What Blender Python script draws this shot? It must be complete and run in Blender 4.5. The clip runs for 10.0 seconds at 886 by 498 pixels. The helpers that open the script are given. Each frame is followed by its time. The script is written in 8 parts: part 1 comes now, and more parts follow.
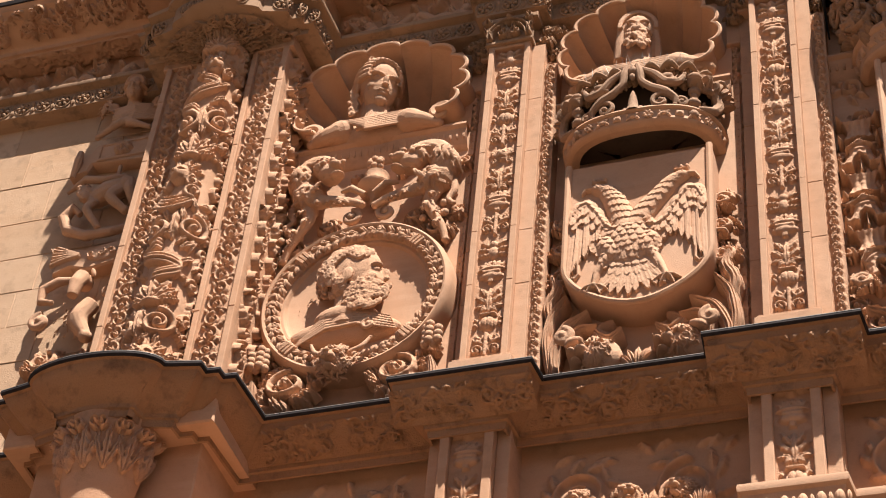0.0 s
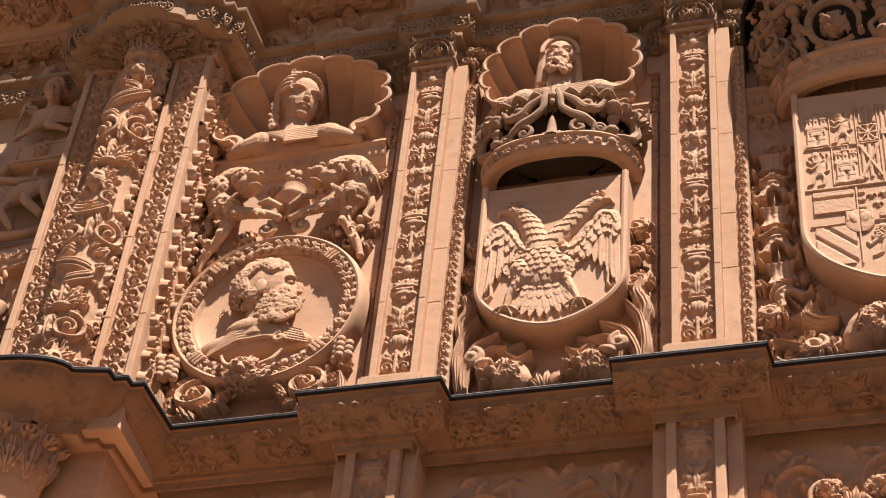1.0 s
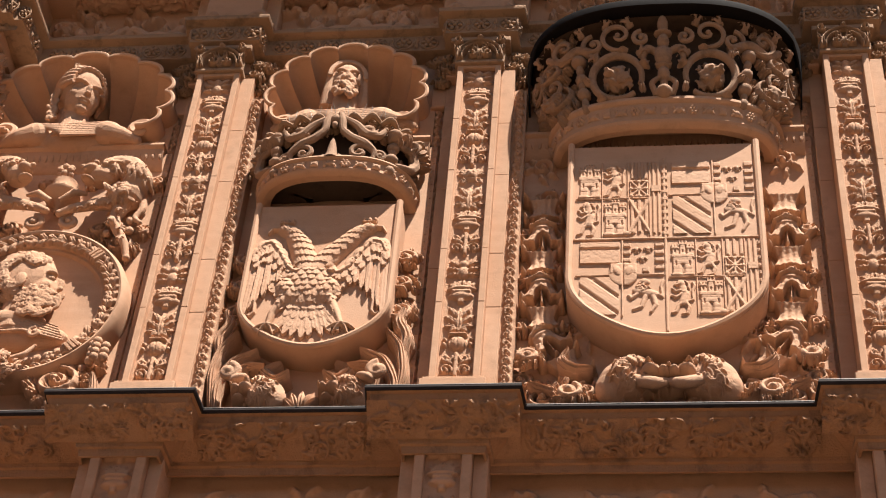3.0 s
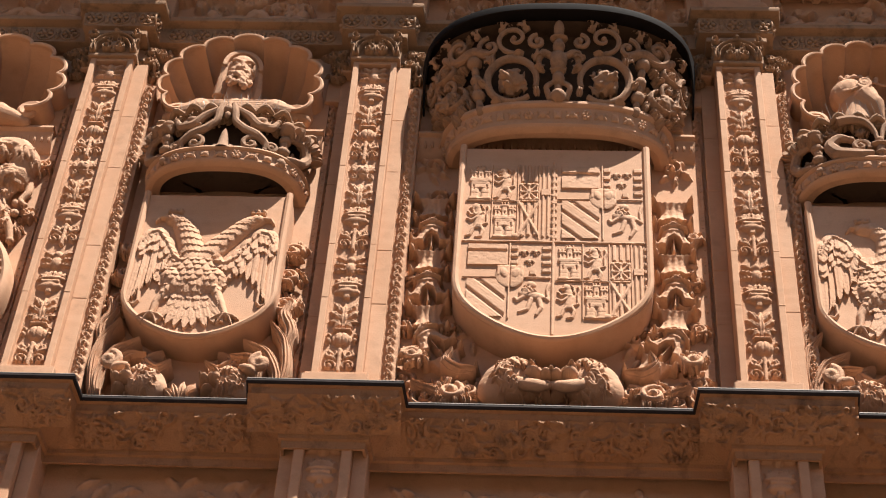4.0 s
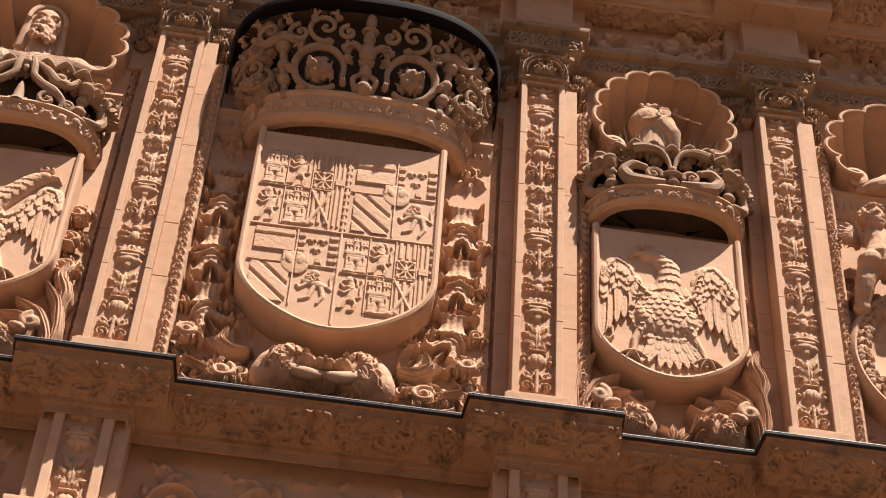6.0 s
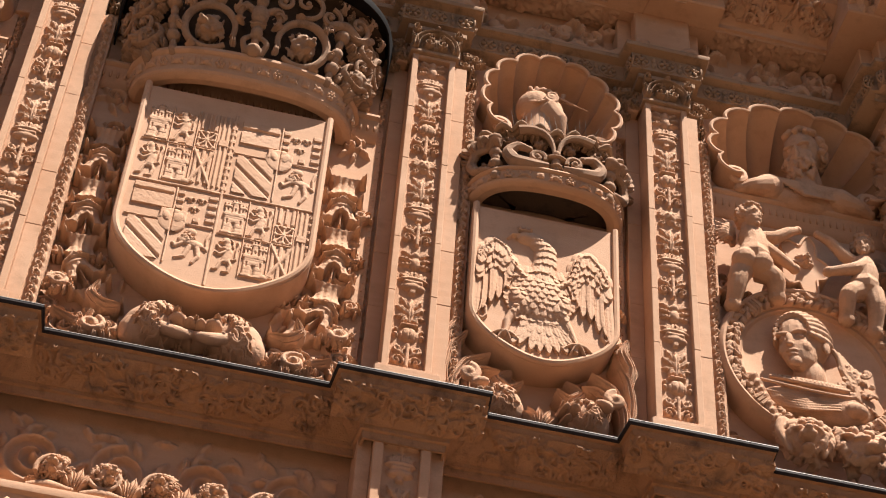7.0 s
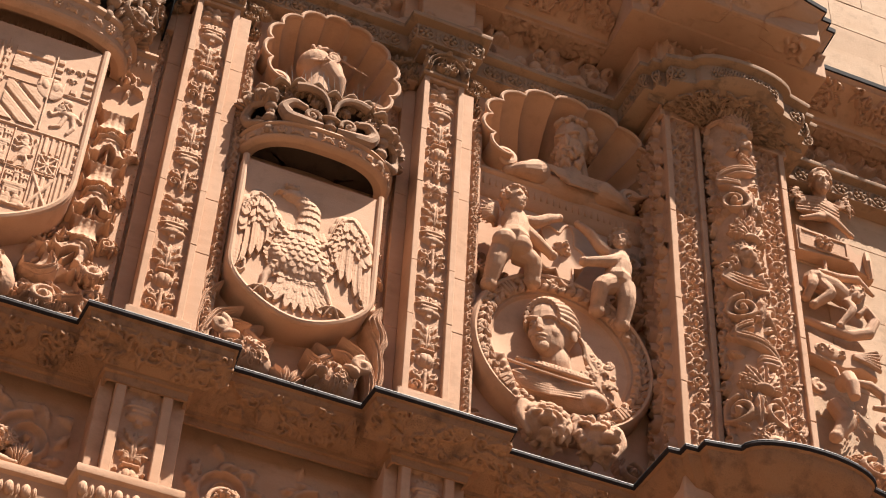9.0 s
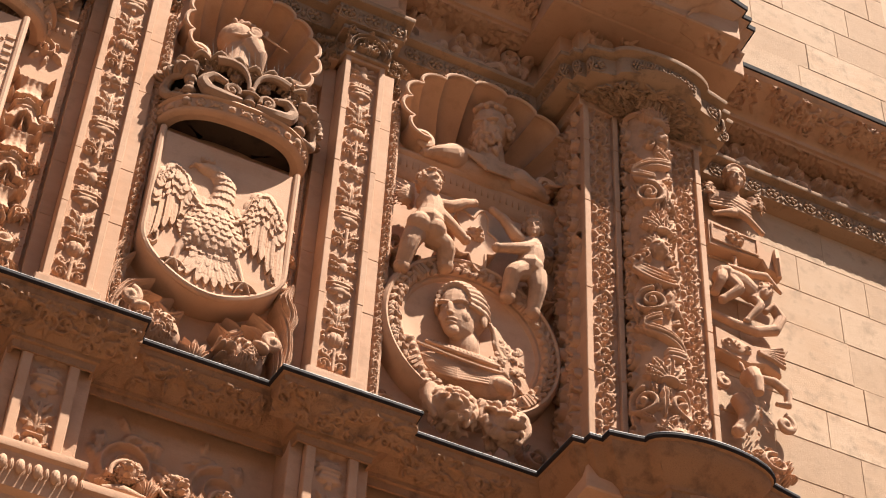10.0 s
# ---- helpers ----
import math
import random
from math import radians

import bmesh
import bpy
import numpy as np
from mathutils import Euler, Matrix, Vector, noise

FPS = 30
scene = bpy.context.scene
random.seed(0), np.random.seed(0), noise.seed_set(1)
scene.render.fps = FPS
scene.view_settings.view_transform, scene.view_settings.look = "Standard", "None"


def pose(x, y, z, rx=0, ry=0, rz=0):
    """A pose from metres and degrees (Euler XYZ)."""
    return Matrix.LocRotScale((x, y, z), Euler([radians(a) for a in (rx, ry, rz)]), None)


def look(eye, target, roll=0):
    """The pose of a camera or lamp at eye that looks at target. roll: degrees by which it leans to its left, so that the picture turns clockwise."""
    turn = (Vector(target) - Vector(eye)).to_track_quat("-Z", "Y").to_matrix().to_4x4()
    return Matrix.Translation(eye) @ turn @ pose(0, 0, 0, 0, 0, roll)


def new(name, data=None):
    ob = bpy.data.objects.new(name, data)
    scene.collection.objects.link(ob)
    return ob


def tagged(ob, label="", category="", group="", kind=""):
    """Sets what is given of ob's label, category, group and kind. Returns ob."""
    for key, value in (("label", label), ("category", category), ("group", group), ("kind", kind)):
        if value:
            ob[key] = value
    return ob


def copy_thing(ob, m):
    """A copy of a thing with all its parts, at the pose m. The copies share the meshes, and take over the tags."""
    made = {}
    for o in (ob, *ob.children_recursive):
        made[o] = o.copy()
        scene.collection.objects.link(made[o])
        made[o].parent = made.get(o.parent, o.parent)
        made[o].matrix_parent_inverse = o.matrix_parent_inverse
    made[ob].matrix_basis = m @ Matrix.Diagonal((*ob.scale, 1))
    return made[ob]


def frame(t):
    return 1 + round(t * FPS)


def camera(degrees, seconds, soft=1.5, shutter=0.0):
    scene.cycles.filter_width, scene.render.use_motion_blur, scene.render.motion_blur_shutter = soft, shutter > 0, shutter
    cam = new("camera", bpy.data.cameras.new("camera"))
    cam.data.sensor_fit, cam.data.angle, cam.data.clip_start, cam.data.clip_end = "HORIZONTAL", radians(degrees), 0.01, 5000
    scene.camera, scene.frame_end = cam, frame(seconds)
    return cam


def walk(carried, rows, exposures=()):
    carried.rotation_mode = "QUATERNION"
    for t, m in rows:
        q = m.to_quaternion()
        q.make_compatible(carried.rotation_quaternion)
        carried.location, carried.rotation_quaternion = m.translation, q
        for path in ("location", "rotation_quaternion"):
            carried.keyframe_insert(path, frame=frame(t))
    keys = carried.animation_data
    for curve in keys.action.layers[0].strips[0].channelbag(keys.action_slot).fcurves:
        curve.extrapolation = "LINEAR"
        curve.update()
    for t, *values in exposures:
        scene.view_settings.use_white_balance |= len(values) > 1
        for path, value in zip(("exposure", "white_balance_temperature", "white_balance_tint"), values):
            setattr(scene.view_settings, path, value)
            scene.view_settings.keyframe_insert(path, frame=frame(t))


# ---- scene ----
cam = camera(26.1, 10.0, soft=1.05)
PATH = [
    (0, (-0.047, -7.864, 1.787), (-0.59, -6.526, 3.17), 6.4),
    (0.5, (-0.001, -7.881, 1.783), (-0.503, -6.536, 3.176), 6.6),
    (1, (-0.009, -7.891, 1.781), (-0.469, -6.54, 3.182), 6.4),
    (1.5, (-0.007, -7.886, 1.774), (-0.413, -6.53, 3.188), 6.3),
    (2, (0.002, -7.904, 1.785), (-0.344, -6.537, 3.203), 6.0),
    (2.5, (-0.013, -7.909, 1.787), (-0.299, -6.536, 3.213), 5.7),
    (3, (0.002, -7.912, 1.79), (-0.221, -6.534, 3.223), 5.4),
    (4.5, (0.044, -7.888, 1.795), (-0.024, -6.501, 3.235), 4.0),
    (5, (0.059, -7.877, 1.79), (0.032, -6.494, 3.234), 4.0),
    (5.5, (0.05, -7.861, 1.783), (0.088, -6.484, 3.233), 4.1),
    (7, (0.054, -7.818, 1.786), (0.29, -6.448, 3.223), 4.4),
    (7.5, (0.051, -7.824, 1.79), (0.35, -6.459, 3.22), 4.2),
    (8, (0.074, -7.835, 1.787), (0.443, -6.482, 3.213), 4.1),
    (8.5, (0.057, -7.823, 1.789), (0.496, -6.486, 3.21), 3.7),
    (9, (0.038, -7.834, 1.796), (0.522, -6.51, 3.214), 3.4),
    (9.5, (0.057, -7.839, 1.792), (0.577, -6.527, 3.209), 3.7),
    (10, (0.029, -7.862, 1.794), (0.602, -6.56, 3.201), 3.2),
]
walk(cam, [(t, look(eye, target, roll)) for t, eye, target, roll in PATH], exposures=[(0.0, 1.32), (6.0, 1.32), (8.0, 1.41), (10.0, 1.46)])
# ---- light ----
SUN_TO = Vector((0.78, -1.0, 2.62)).normalized()
world = bpy.data.worlds.new("sky")
scene.world = world
world.use_nodes = True
wn = world.node_tree.nodes
sky = wn.new("ShaderNodeTexSky")
sky.sky_type = "NISHITA"
sky.sun_disc = False
sky.sun_elevation = math.asin(SUN_TO.z)
sky.sun_rotation = math.atan2(SUN_TO.x, SUN_TO.y)
wn["Background"].inputs["Strength"].default_value = 0.0335
world.node_tree.links.new(sky.outputs["Color"], wn["Background"].inputs["Color"])
sun = new("sun", bpy.data.lights.new("sun", "SUN"))
sun.data.energy, sun.data.angle, sun.data.color = 5.0, radians(0.53), (1.0, 0.925, 0.83)
sun.matrix_world = look((8, -10, 22), Vector((8, -10, 22)) - SUN_TO)
scene.view_settings.exposure = 1.32


# ---- materials ----
def stone(name, colour, dark, scale=1.0, bump=0.55, rough=0.86, soot=0.45, pores=1.0, spread=0.24):
    """Weathered golden sandstone: mottling at two scales, bedding streaks, pores and grain."""
    m = bpy.data.materials.new(name)
    m.use_nodes = True
    n, ln = m.node_tree.nodes, m.node_tree.links
    b = n["Principled BSDF"]
    geo = n.new("ShaderNodeNewGeometry")
    info = n.new("ShaderNodeObjectInfo")

    def tex(s, detail, rough_=0.6, stretch=None):
        t = n.new("ShaderNodeTexNoise")
        t.inputs["Scale"].default_value, t.inputs["Detail"].default_value = s * scale, detail
        t.inputs["Roughness"].default_value = rough_
        if stretch:
            mp = n.new("ShaderNodeMapping")
            mp.inputs["Scale"].default_value = stretch
            ln.new(geo.outputs["Position"], mp.inputs["Vector"])
            ln.new(mp.outputs["Vector"], t.inputs["Vector"])
        else:
            ln.new(geo.outputs["Position"], t.inputs["Vector"])
        return t

    def ramp(src, a, c, va=0.0, vc=1.0):
        r = n.new("ShaderNodeMapRange")
        r.inputs["From Min"].default_value, r.inputs["From Max"].default_value = a, c
        r.inputs["To Min"].default_value, r.inputs["To Max"].default_value = va, vc
        ln.new(src, r.inputs["Value"])
        return r.outputs["Result"]

    def mix(fac, a, c, kind="MIX"):
        x = n.new("ShaderNodeMix")
        x.data_type, x.blend_type = "RGBA", kind
        for sock, v in ((x.inputs[0], fac), (x.inputs[6], a), (x.inputs[7], c)):
            if isinstance(v, (int, float)):
                sock.default_value = v
            elif isinstance(v, tuple):
                sock.default_value = (*v, 1)
            else:
                ln.new(v, sock)
        return x.outputs[2]

    big, mid, fine = tex(1.3, 4), tex(9, 6, 0.65), tex(120, 3)
    bed = tex(6, 4, 0.6, (0.35, 0.35, 2.4))
    c = mix(ramp(big.outputs["Fac"], 0.38, 0.66), colour, tuple(v * k for v, k in zip(colour, (0.90, 0.82, 0.74))))
    c = mix(ramp(bed.outputs["Fac"], 0.45, 0.75, 0, 0.5), c, tuple(v * k for v, k in zip(colour, (1.1, 1.12, 1.16))))
    c = mix(ramp(mid.outputs["Fac"], 0.52, 0.78, 0, soot), c, dark)
    c = mix(ramp(fine.outputs["Fac"], 0.3, 0.7, 0, 0.22), c, tuple(v * 0.62 for v in colour))
    c = mix(ramp(info.outputs["Random"], 0, 1, 0, spread), c, tuple(v * k for v, k in zip(colour, (0.72, 0.67, 0.62))))
    ln.new(c, b.inputs["Base Color"])
    b.inputs["Roughness"].default_value = rough
    b.inputs["Specular IOR Level"].default_value = 0.25
    pit = n.new("ShaderNodeTexVoronoi")
    pit.inputs["Scale"].default_value = 70 * scale
    ln.new(geo.outputs["Position"], pit.inputs["Vector"])
    pitted = ramp(pit.outputs["Distance"], 0.0, 0.22)
    add = n.new("ShaderNodeMath")
    add.operation = "MULTIPLY_ADD"
    ln.new(fine.outputs["Fac"], add.inputs[0])
    add.inputs[1].default_value = 0.8
    ln.new(mid.outputs["Fac"], add.inputs[2])
    add2 = n.new("ShaderNodeMath")
    add2.operation = "MULTIPLY_ADD"
    ln.new(pitted, add2.inputs[0])
    add2.inputs[1].default_value = 0.25 * pores
    ln.new(add.outputs[0], add2.inputs[2])
    bp = n.new("ShaderNodeBump")
    bp.inputs["Strength"].default_value, bp.inputs["Distance"].default_value = bump, 0.012
    ln.new(add2.outputs[0], bp.inputs["Height"])
    ln.new(bp.outputs["Normal"], b.inputs["Normal"])
    return m


def plain(name, colour, rough=0.5, metal=0.0, spread=0.25, scale=30):
    m = bpy.data.materials.new(name)
    m.use_nodes = True
    n, ln = m.node_tree.nodes, m.node_tree.links
    b = n["Principled BSDF"]
    t = n.new("ShaderNodeTexNoise")
    t.inputs["Scale"].default_value, t.inputs["Detail"].default_value = scale, 5
    geo = n.new("ShaderNodeNewGeometry")
    ln.new(geo.outputs["Position"], t.inputs["Vector"])
    x = n.new("ShaderNodeMix")
    x.data_type = "RGBA"
    ln.new(t.outputs["Fac"], x.inputs[0])
    x.inputs[6].default_value = (*[v * (1 - spread) for v in colour], 1)
    x.inputs[7].default_value = (*[min(1, v * (1 + spread)) for v in colour], 1)
    ln.new(x.outputs[2], b.inputs["Base Color"])
    b.inputs["Roughness"].default_value, b.inputs["Metallic"].default_value = rough, metal
    b.inputs["Specular IOR Level"].default_value = 0.5 if metal else 0.06
    bp = n.new("ShaderNodeBump")
    bp.inputs["Strength"].default_value, bp.inputs["Distance"].default_value = 0.3, 0.004
    ln.new(t.outputs["Fac"], bp.inputs["Height"])
    ln.new(bp.outputs["Normal"], b.inputs["Normal"])
    return m


GOLD = (0.53, 0.322, 0.208)
STONE = stone("carved_sandstone", GOLD, (0.20, 0.115, 0.065), bump=0.26, pores=0.6)
CARVED = stone("fine_carved_sandstone", (0.52, 0.312, 0.200), (0.17, 0.10, 0.06), bump=0.55, soot=0.6, pores=0.6)
SMOOTH = stone("dressed_sandstone", (0.57, 0.350, 0.230), (0.26, 0.16, 0.09), bump=0.22, soot=0.38)
ASHLAR = stone("pale_ashlar_sandstone", (0.54, 0.365, 0.242), (0.20, 0.135, 0.085), bump=0.4, soot=0.85, spread=0.75)
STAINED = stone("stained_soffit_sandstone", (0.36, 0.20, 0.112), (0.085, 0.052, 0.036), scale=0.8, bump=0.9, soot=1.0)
# darker brown sandstone; on the capitals and coves it stands in for shade
DARKSTONE = stone("blackened_sandstone", (0.34, 0.215, 0.135), (0.07, 0.05, 0.035), bump=0.3, soot=0.95)
LEAD = plain("lead_flashing", (0.026, 0.021, 0.021), 0.7, 0.0, 0.5, 14)
# lighter grey that paints the sun's glint on the lead
LEADGLINT = plain("worn_lead_edge", (0.13, 0.115, 0.105), 0.55, 0.3, 0.8, 9)
DARKMETAL = plain("dark_sheet_metal", (0.012, 0.010, 0.010), 0.75, 0.0)
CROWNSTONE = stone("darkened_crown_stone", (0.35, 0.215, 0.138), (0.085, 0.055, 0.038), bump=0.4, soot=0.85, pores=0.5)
# near-black colour that paints the shade inside the hollow crowns
CROWN_SHADE = stone("sooty_black_stone", (0.10, 0.065, 0.045), (0.03, 0.022, 0.018), bump=0.3, soot=0.9)
WIRE = plain("steel_wire", (0.40, 0.37, 0.34), 0.5, 0.6)
PAVING = stone("plaza_paving", (0.16, 0.115, 0.08), (0.08, 0.06, 0.045), scale=0.5)
# ---- mesh helpers ----
class G:
    """A growing mesh: arrays of points and lists of faces."""

    def __init__(self):
        self.v, self.f, self.k = [], [], 0

    def add(self, v, f):
        v = np.asarray(v, float).reshape(-1, 3)
        self.v.append(v)
        k = self.k
        self.f.extend(tuple(i + k for i in q) for q in f)
        self.k += len(v)
        return self

    def grid(self, p, closed_u=False, closed_v=False, flip=False):
        """p: (nu, nv, 3)."""
        nu, nv = p.shape[:2]
        f = []
        for i in range(nu if closed_u else nu - 1):
            for j in range(nv if closed_v else nv - 1):
                a, b = i * nv + j, i * nv + (j + 1) % nv
                c, d = ((i + 1) % nu) * nv + (j + 1) % nv, ((i + 1) % nu) * nv + j
                f.append((a, d, c, b) if flip else (a, b, c, d))
        return self.add(p, f)

    def box(self, x0, x1, y0, y1, z0, z1, bev=0.006):
        """A block whose front (y0) edges are worn round."""
        b = bev
        r = [(x0, z0), (x1, z0), (x1, z1), (x0, z1)]
        i = [(x0 + b, z0 + b), (x1 - b, z0 + b), (x1 - b, z1 - b), (x0 + b, z1 - b)]
        v = [(x, y1, z) for x, z in r] + [(x, y0 + b, z) for x, z in r] + [(x, y0, z) for x, z in i]
        f = [(3, 2, 1, 0), (8, 9, 10, 11)]
        for s in range(4):
            t = (s + 1) % 4
            f += [(s, t, 4 + t, 4 + s), (4 + s, 4 + t, 8 + t, 8 + s)]
        return self.add(v, f)

    def prism(self, poly, y0, y1, bev=0.0):
        """A plate cut to a polygon in x, z (anticlockwise seen from the front), its front edge worn by bev."""
        p = np.asarray(poly, float)
        n = len(p)
        d = np.roll(p, -1, 0) - p
        d /= np.linalg.norm(d, axis=1)[:, None] + 1e-9
        nr = np.stack([-d[:, 1], d[:, 0]], 1)
        m = nr + np.roll(nr, 1, 0)
        m /= np.maximum(np.linalg.norm(m, axis=1)[:, None], 0.3)
        q = p + m * bev
        v = [(x, y1, z) for x, z in p] + [(x, y0 + bev, z) for x, z in p] + [(x, y0, z) for x, z in q]
        f = [tuple(range(2 * n, 3 * n)), tuple(range(n - 1, -1, -1))]
        for s in range(n):
            t = (s + 1) % n
            f += [(s, t, n + t, n + s), (n + s, n + t, 2 * n + t, 2 * n + s)]
        return self.add(v, f)

    def tube(self, pts, rad, n=8, flat=1.0):
        """A bent bar with a radius at each point; flat squeezes it in depth (y)."""
        p = np.asarray(pts, float)
        m = len(p)
        rad = np.interp(np.linspace(0, 1, m), np.linspace(0, 1, len(rad)), rad) if np.ndim(rad) else np.full(m, rad)
        t = np.gradient(p, axis=0)
        t /= np.linalg.norm(t, axis=1)[:, None] + 1e-9
        ref = np.array([0, 1.0, 0]) if np.mean(np.abs(t[:, 1])) < 0.8 else np.array([0, 0, 1.0])
        u = np.cross(t, ref)
        u /= np.linalg.norm(u, axis=1)[:, None] + 1e-9
        w = np.cross(u, t)
        a = np.linspace(0, 2 * np.pi, n, endpoint=False)
        ring = p[:, None] + rad[:, None, None] * (np.cos(a)[None, :, None] * u[:, None] + flat * np.sin(a)[None, :, None] * w[:, None])
        self.grid(ring, closed_v=True)
        k = self.k - m * n
        self.f += [tuple(k + i for i in range(n)), tuple(k + (m - 1) * n + i for i in range(n - 1, -1, -1))]
        return self

    def ell(self, c, r, rot=None, n=10, m=7):
        """An ellipsoid; rot: a Matrix or degrees about the y axis."""
        a, b = np.meshgrid(np.linspace(0, 2 * np.pi, n, endpoint=False), np.linspace(-np.pi / 2, np.pi / 2, m + 1)[1:-1])
        p = np.stack([np.cos(a) * np.cos(b) * r[0], np.sin(a) * np.cos(b) * r[1], np.sin(b) * r[2]], -1)
        p = np.concatenate([p.reshape(-1, 3), [[0, 0, -r[2]], [0, 0, r[2]]]])
        if rot is not None:
            if not isinstance(rot, Matrix):
                rot = Matrix.Rotation(radians(rot), 3, "Y")
            p = p @ np.array(rot.to_3x3()).T
        f = []
        for i in range(m - 2):
            f += [(i * n + j, i * n + (j + 1) % n, (i + 1) * n + (j + 1) % n, (i + 1) * n + j) for j in range(n)]
        lo, hi, top = len(p) - 2, len(p) - 1, (m - 2) * n
        f += [(lo, (j + 1) % n, j) for j in range(n)] + [(hi, top + j, top + (j + 1) % n) for j in range(n)]
        return self.add(p + np.asarray(c, float), f)

    def lathe(self, prof, cx, cy, n=32, a0=0.0, a1=360.0):
        """prof: rows of (radius, z)."""
        a = np.radians(np.linspace(a0, a1, n + 1))
        p = np.array([[(cx + r * math.cos(t), cy + r * math.sin(t), z) for t in a] for r, z in prof])
        return self.grid(p, flip=True)

    def sweep(self, path, prof, closed=False):
        """A moulding: prof rows (inward offset, z) swept along the plan path (x, y), whose outside is on its right hand going +x."""
        p = np.asarray(path, float)
        d = np.diff(p, axis=0)
        d /= np.linalg.norm(d, axis=1)[:, None]
        nr = np.stack([-d[:, 1], d[:, 0]], 1)
        n0, n1 = np.vstack([nr[:1], nr]), np.vstack([nr, nr[-1:]])
        m = n0 + n1
        m /= np.maximum(1e-6, np.sum(m * n0, 1))[:, None]
        ln = np.linalg.norm(m, axis=1)
        m *= np.minimum(1, 2.0 / ln)[:, None]
        g = np.array([[(x + mx * o, y + my * o, z) for o, z in prof] for (x, y), (mx, my) in zip(p, m)])
        return self.grid(g, flip=True)

    def leaf(self, base, ang, length, width, bow=0.0, lift=0.03, thick=0.012, lobes=0):
        """An acanthus-like leaf on a wall: ang in degrees from +x in the x, z plane; bow bends it, lift raises it outwards."""
        n, m = 9, 7
        s = np.linspace(0, 1, n)
        a = radians(ang) + bow * s
        st = np.stack([np.cos(a), np.sin(a)], 1) * length / n
        c = np.cumsum(st, 0) - st[0]
        wd = width * np.sin(np.pi * np.clip(s * 0.93 + 0.07, 0, 1)) ** 0.7
        if lobes:
            wd = wd * (1 + 0.28 * np.sin(s * lobes * 2 * np.pi))
        nx, nz = -np.sin(a), np.cos(a)
        q = np.linspace(-1, 1, m)
        out = lift * np.sin(np.pi * s) ** 1.0 + thick
        top = np.zeros((n, m, 3))
        for j in range(m):
            top[:, j, 0] = base[0] + c[:, 0] + nx * wd * q[j]
            top[:, j, 2] = base[2] + c[:, 1] + nz * wd * q[j]
            top[:, j, 1] = base[1] - out * (1 - 0.75 * q[j] ** 2) - 0.25 * thick * abs(q[j]) + 0.35 * lift * (1 - abs(q[j])) ** 4
        top[:, 0, 1] = top[:, -1, 1] = base[1]
        top[-1, :, 1] = base[1] - 0.4 * lift
        self.grid(top)
        return self

    def volute(self, c, r, turns=1.6, start=0.0, rad=0.02, hand=1, tail=0.0, y=None):
        """A scroll of tapering bar in the x, z plane."""
        n = int(16 * turns) + 4
        s = np.linspace(0, 1, n)
        a = radians(start) + hand * s * turns * 2 * np.pi
        rr = r * (1 - 0.86 * s)
        p = np.stack([c[0] + rr * np.cos(a), np.full(n, c[1]) - 0.25 * rad * s * 2, c[2] + rr * np.sin(a)], 1)
        self.tube(p, [rad, rad * 0.95, rad * 0.6], 7)
        return self.ell((c[0], c[1] - rad * 0.5, c[2]), (rad * 1.1, rad * 1.1, rad * 1.1), n=8, m=6)

    def mirror_x(self, cx):
        """Adds the mirror image about x = cx."""
        v = np.concatenate(self.v)
        w = v.copy()
        w[:, 0] = 2 * cx - w[:, 0]
        return self.add(w, [q[::-1] for q in self.f])


def mesh_of(name, g, mat, smooth=True, sharp=38):
    me = bpy.data.meshes.new(name)
    me.from_pydata(np.concatenate(g.v).tolist(), [], g.f)
    me.materials.append(mat)
    if smooth:
        me.polygons.foreach_set("use_smooth", [True] * len(me.polygons))
        me.set_sharp_from_angle(angle=radians(sharp))
    me.update()
    return me


def part(name, g, mat, parent=None, label="", smooth=True, sharp=38, melt=0.0):
    """Links g as one mesh object under parent; melt joins its pieces into one carved mass with that grain."""
    ob = new(name, mesh_of(name, g, mat, smooth, sharp))
    if parent is not None:
        ob.parent = parent
    if label:
        tagged(ob, label)
    if melt:
        r = ob.modifiers.new("melt", "REMESH")
        r.mode, r.voxel_size, r.use_smooth_shade = "VOXEL", melt, True
        s = ob.modifiers.new("soften", "SMOOTH")
        s.factor, s.iterations = 0.5, 1
    return ob


def thing(name, label, category, group="", kind="", at=(0, 0, 0)):
    ob = new(name)
    ob.location = at
    ob.empty_display_size = 0.1
    return tagged(ob, label, category, group, kind)


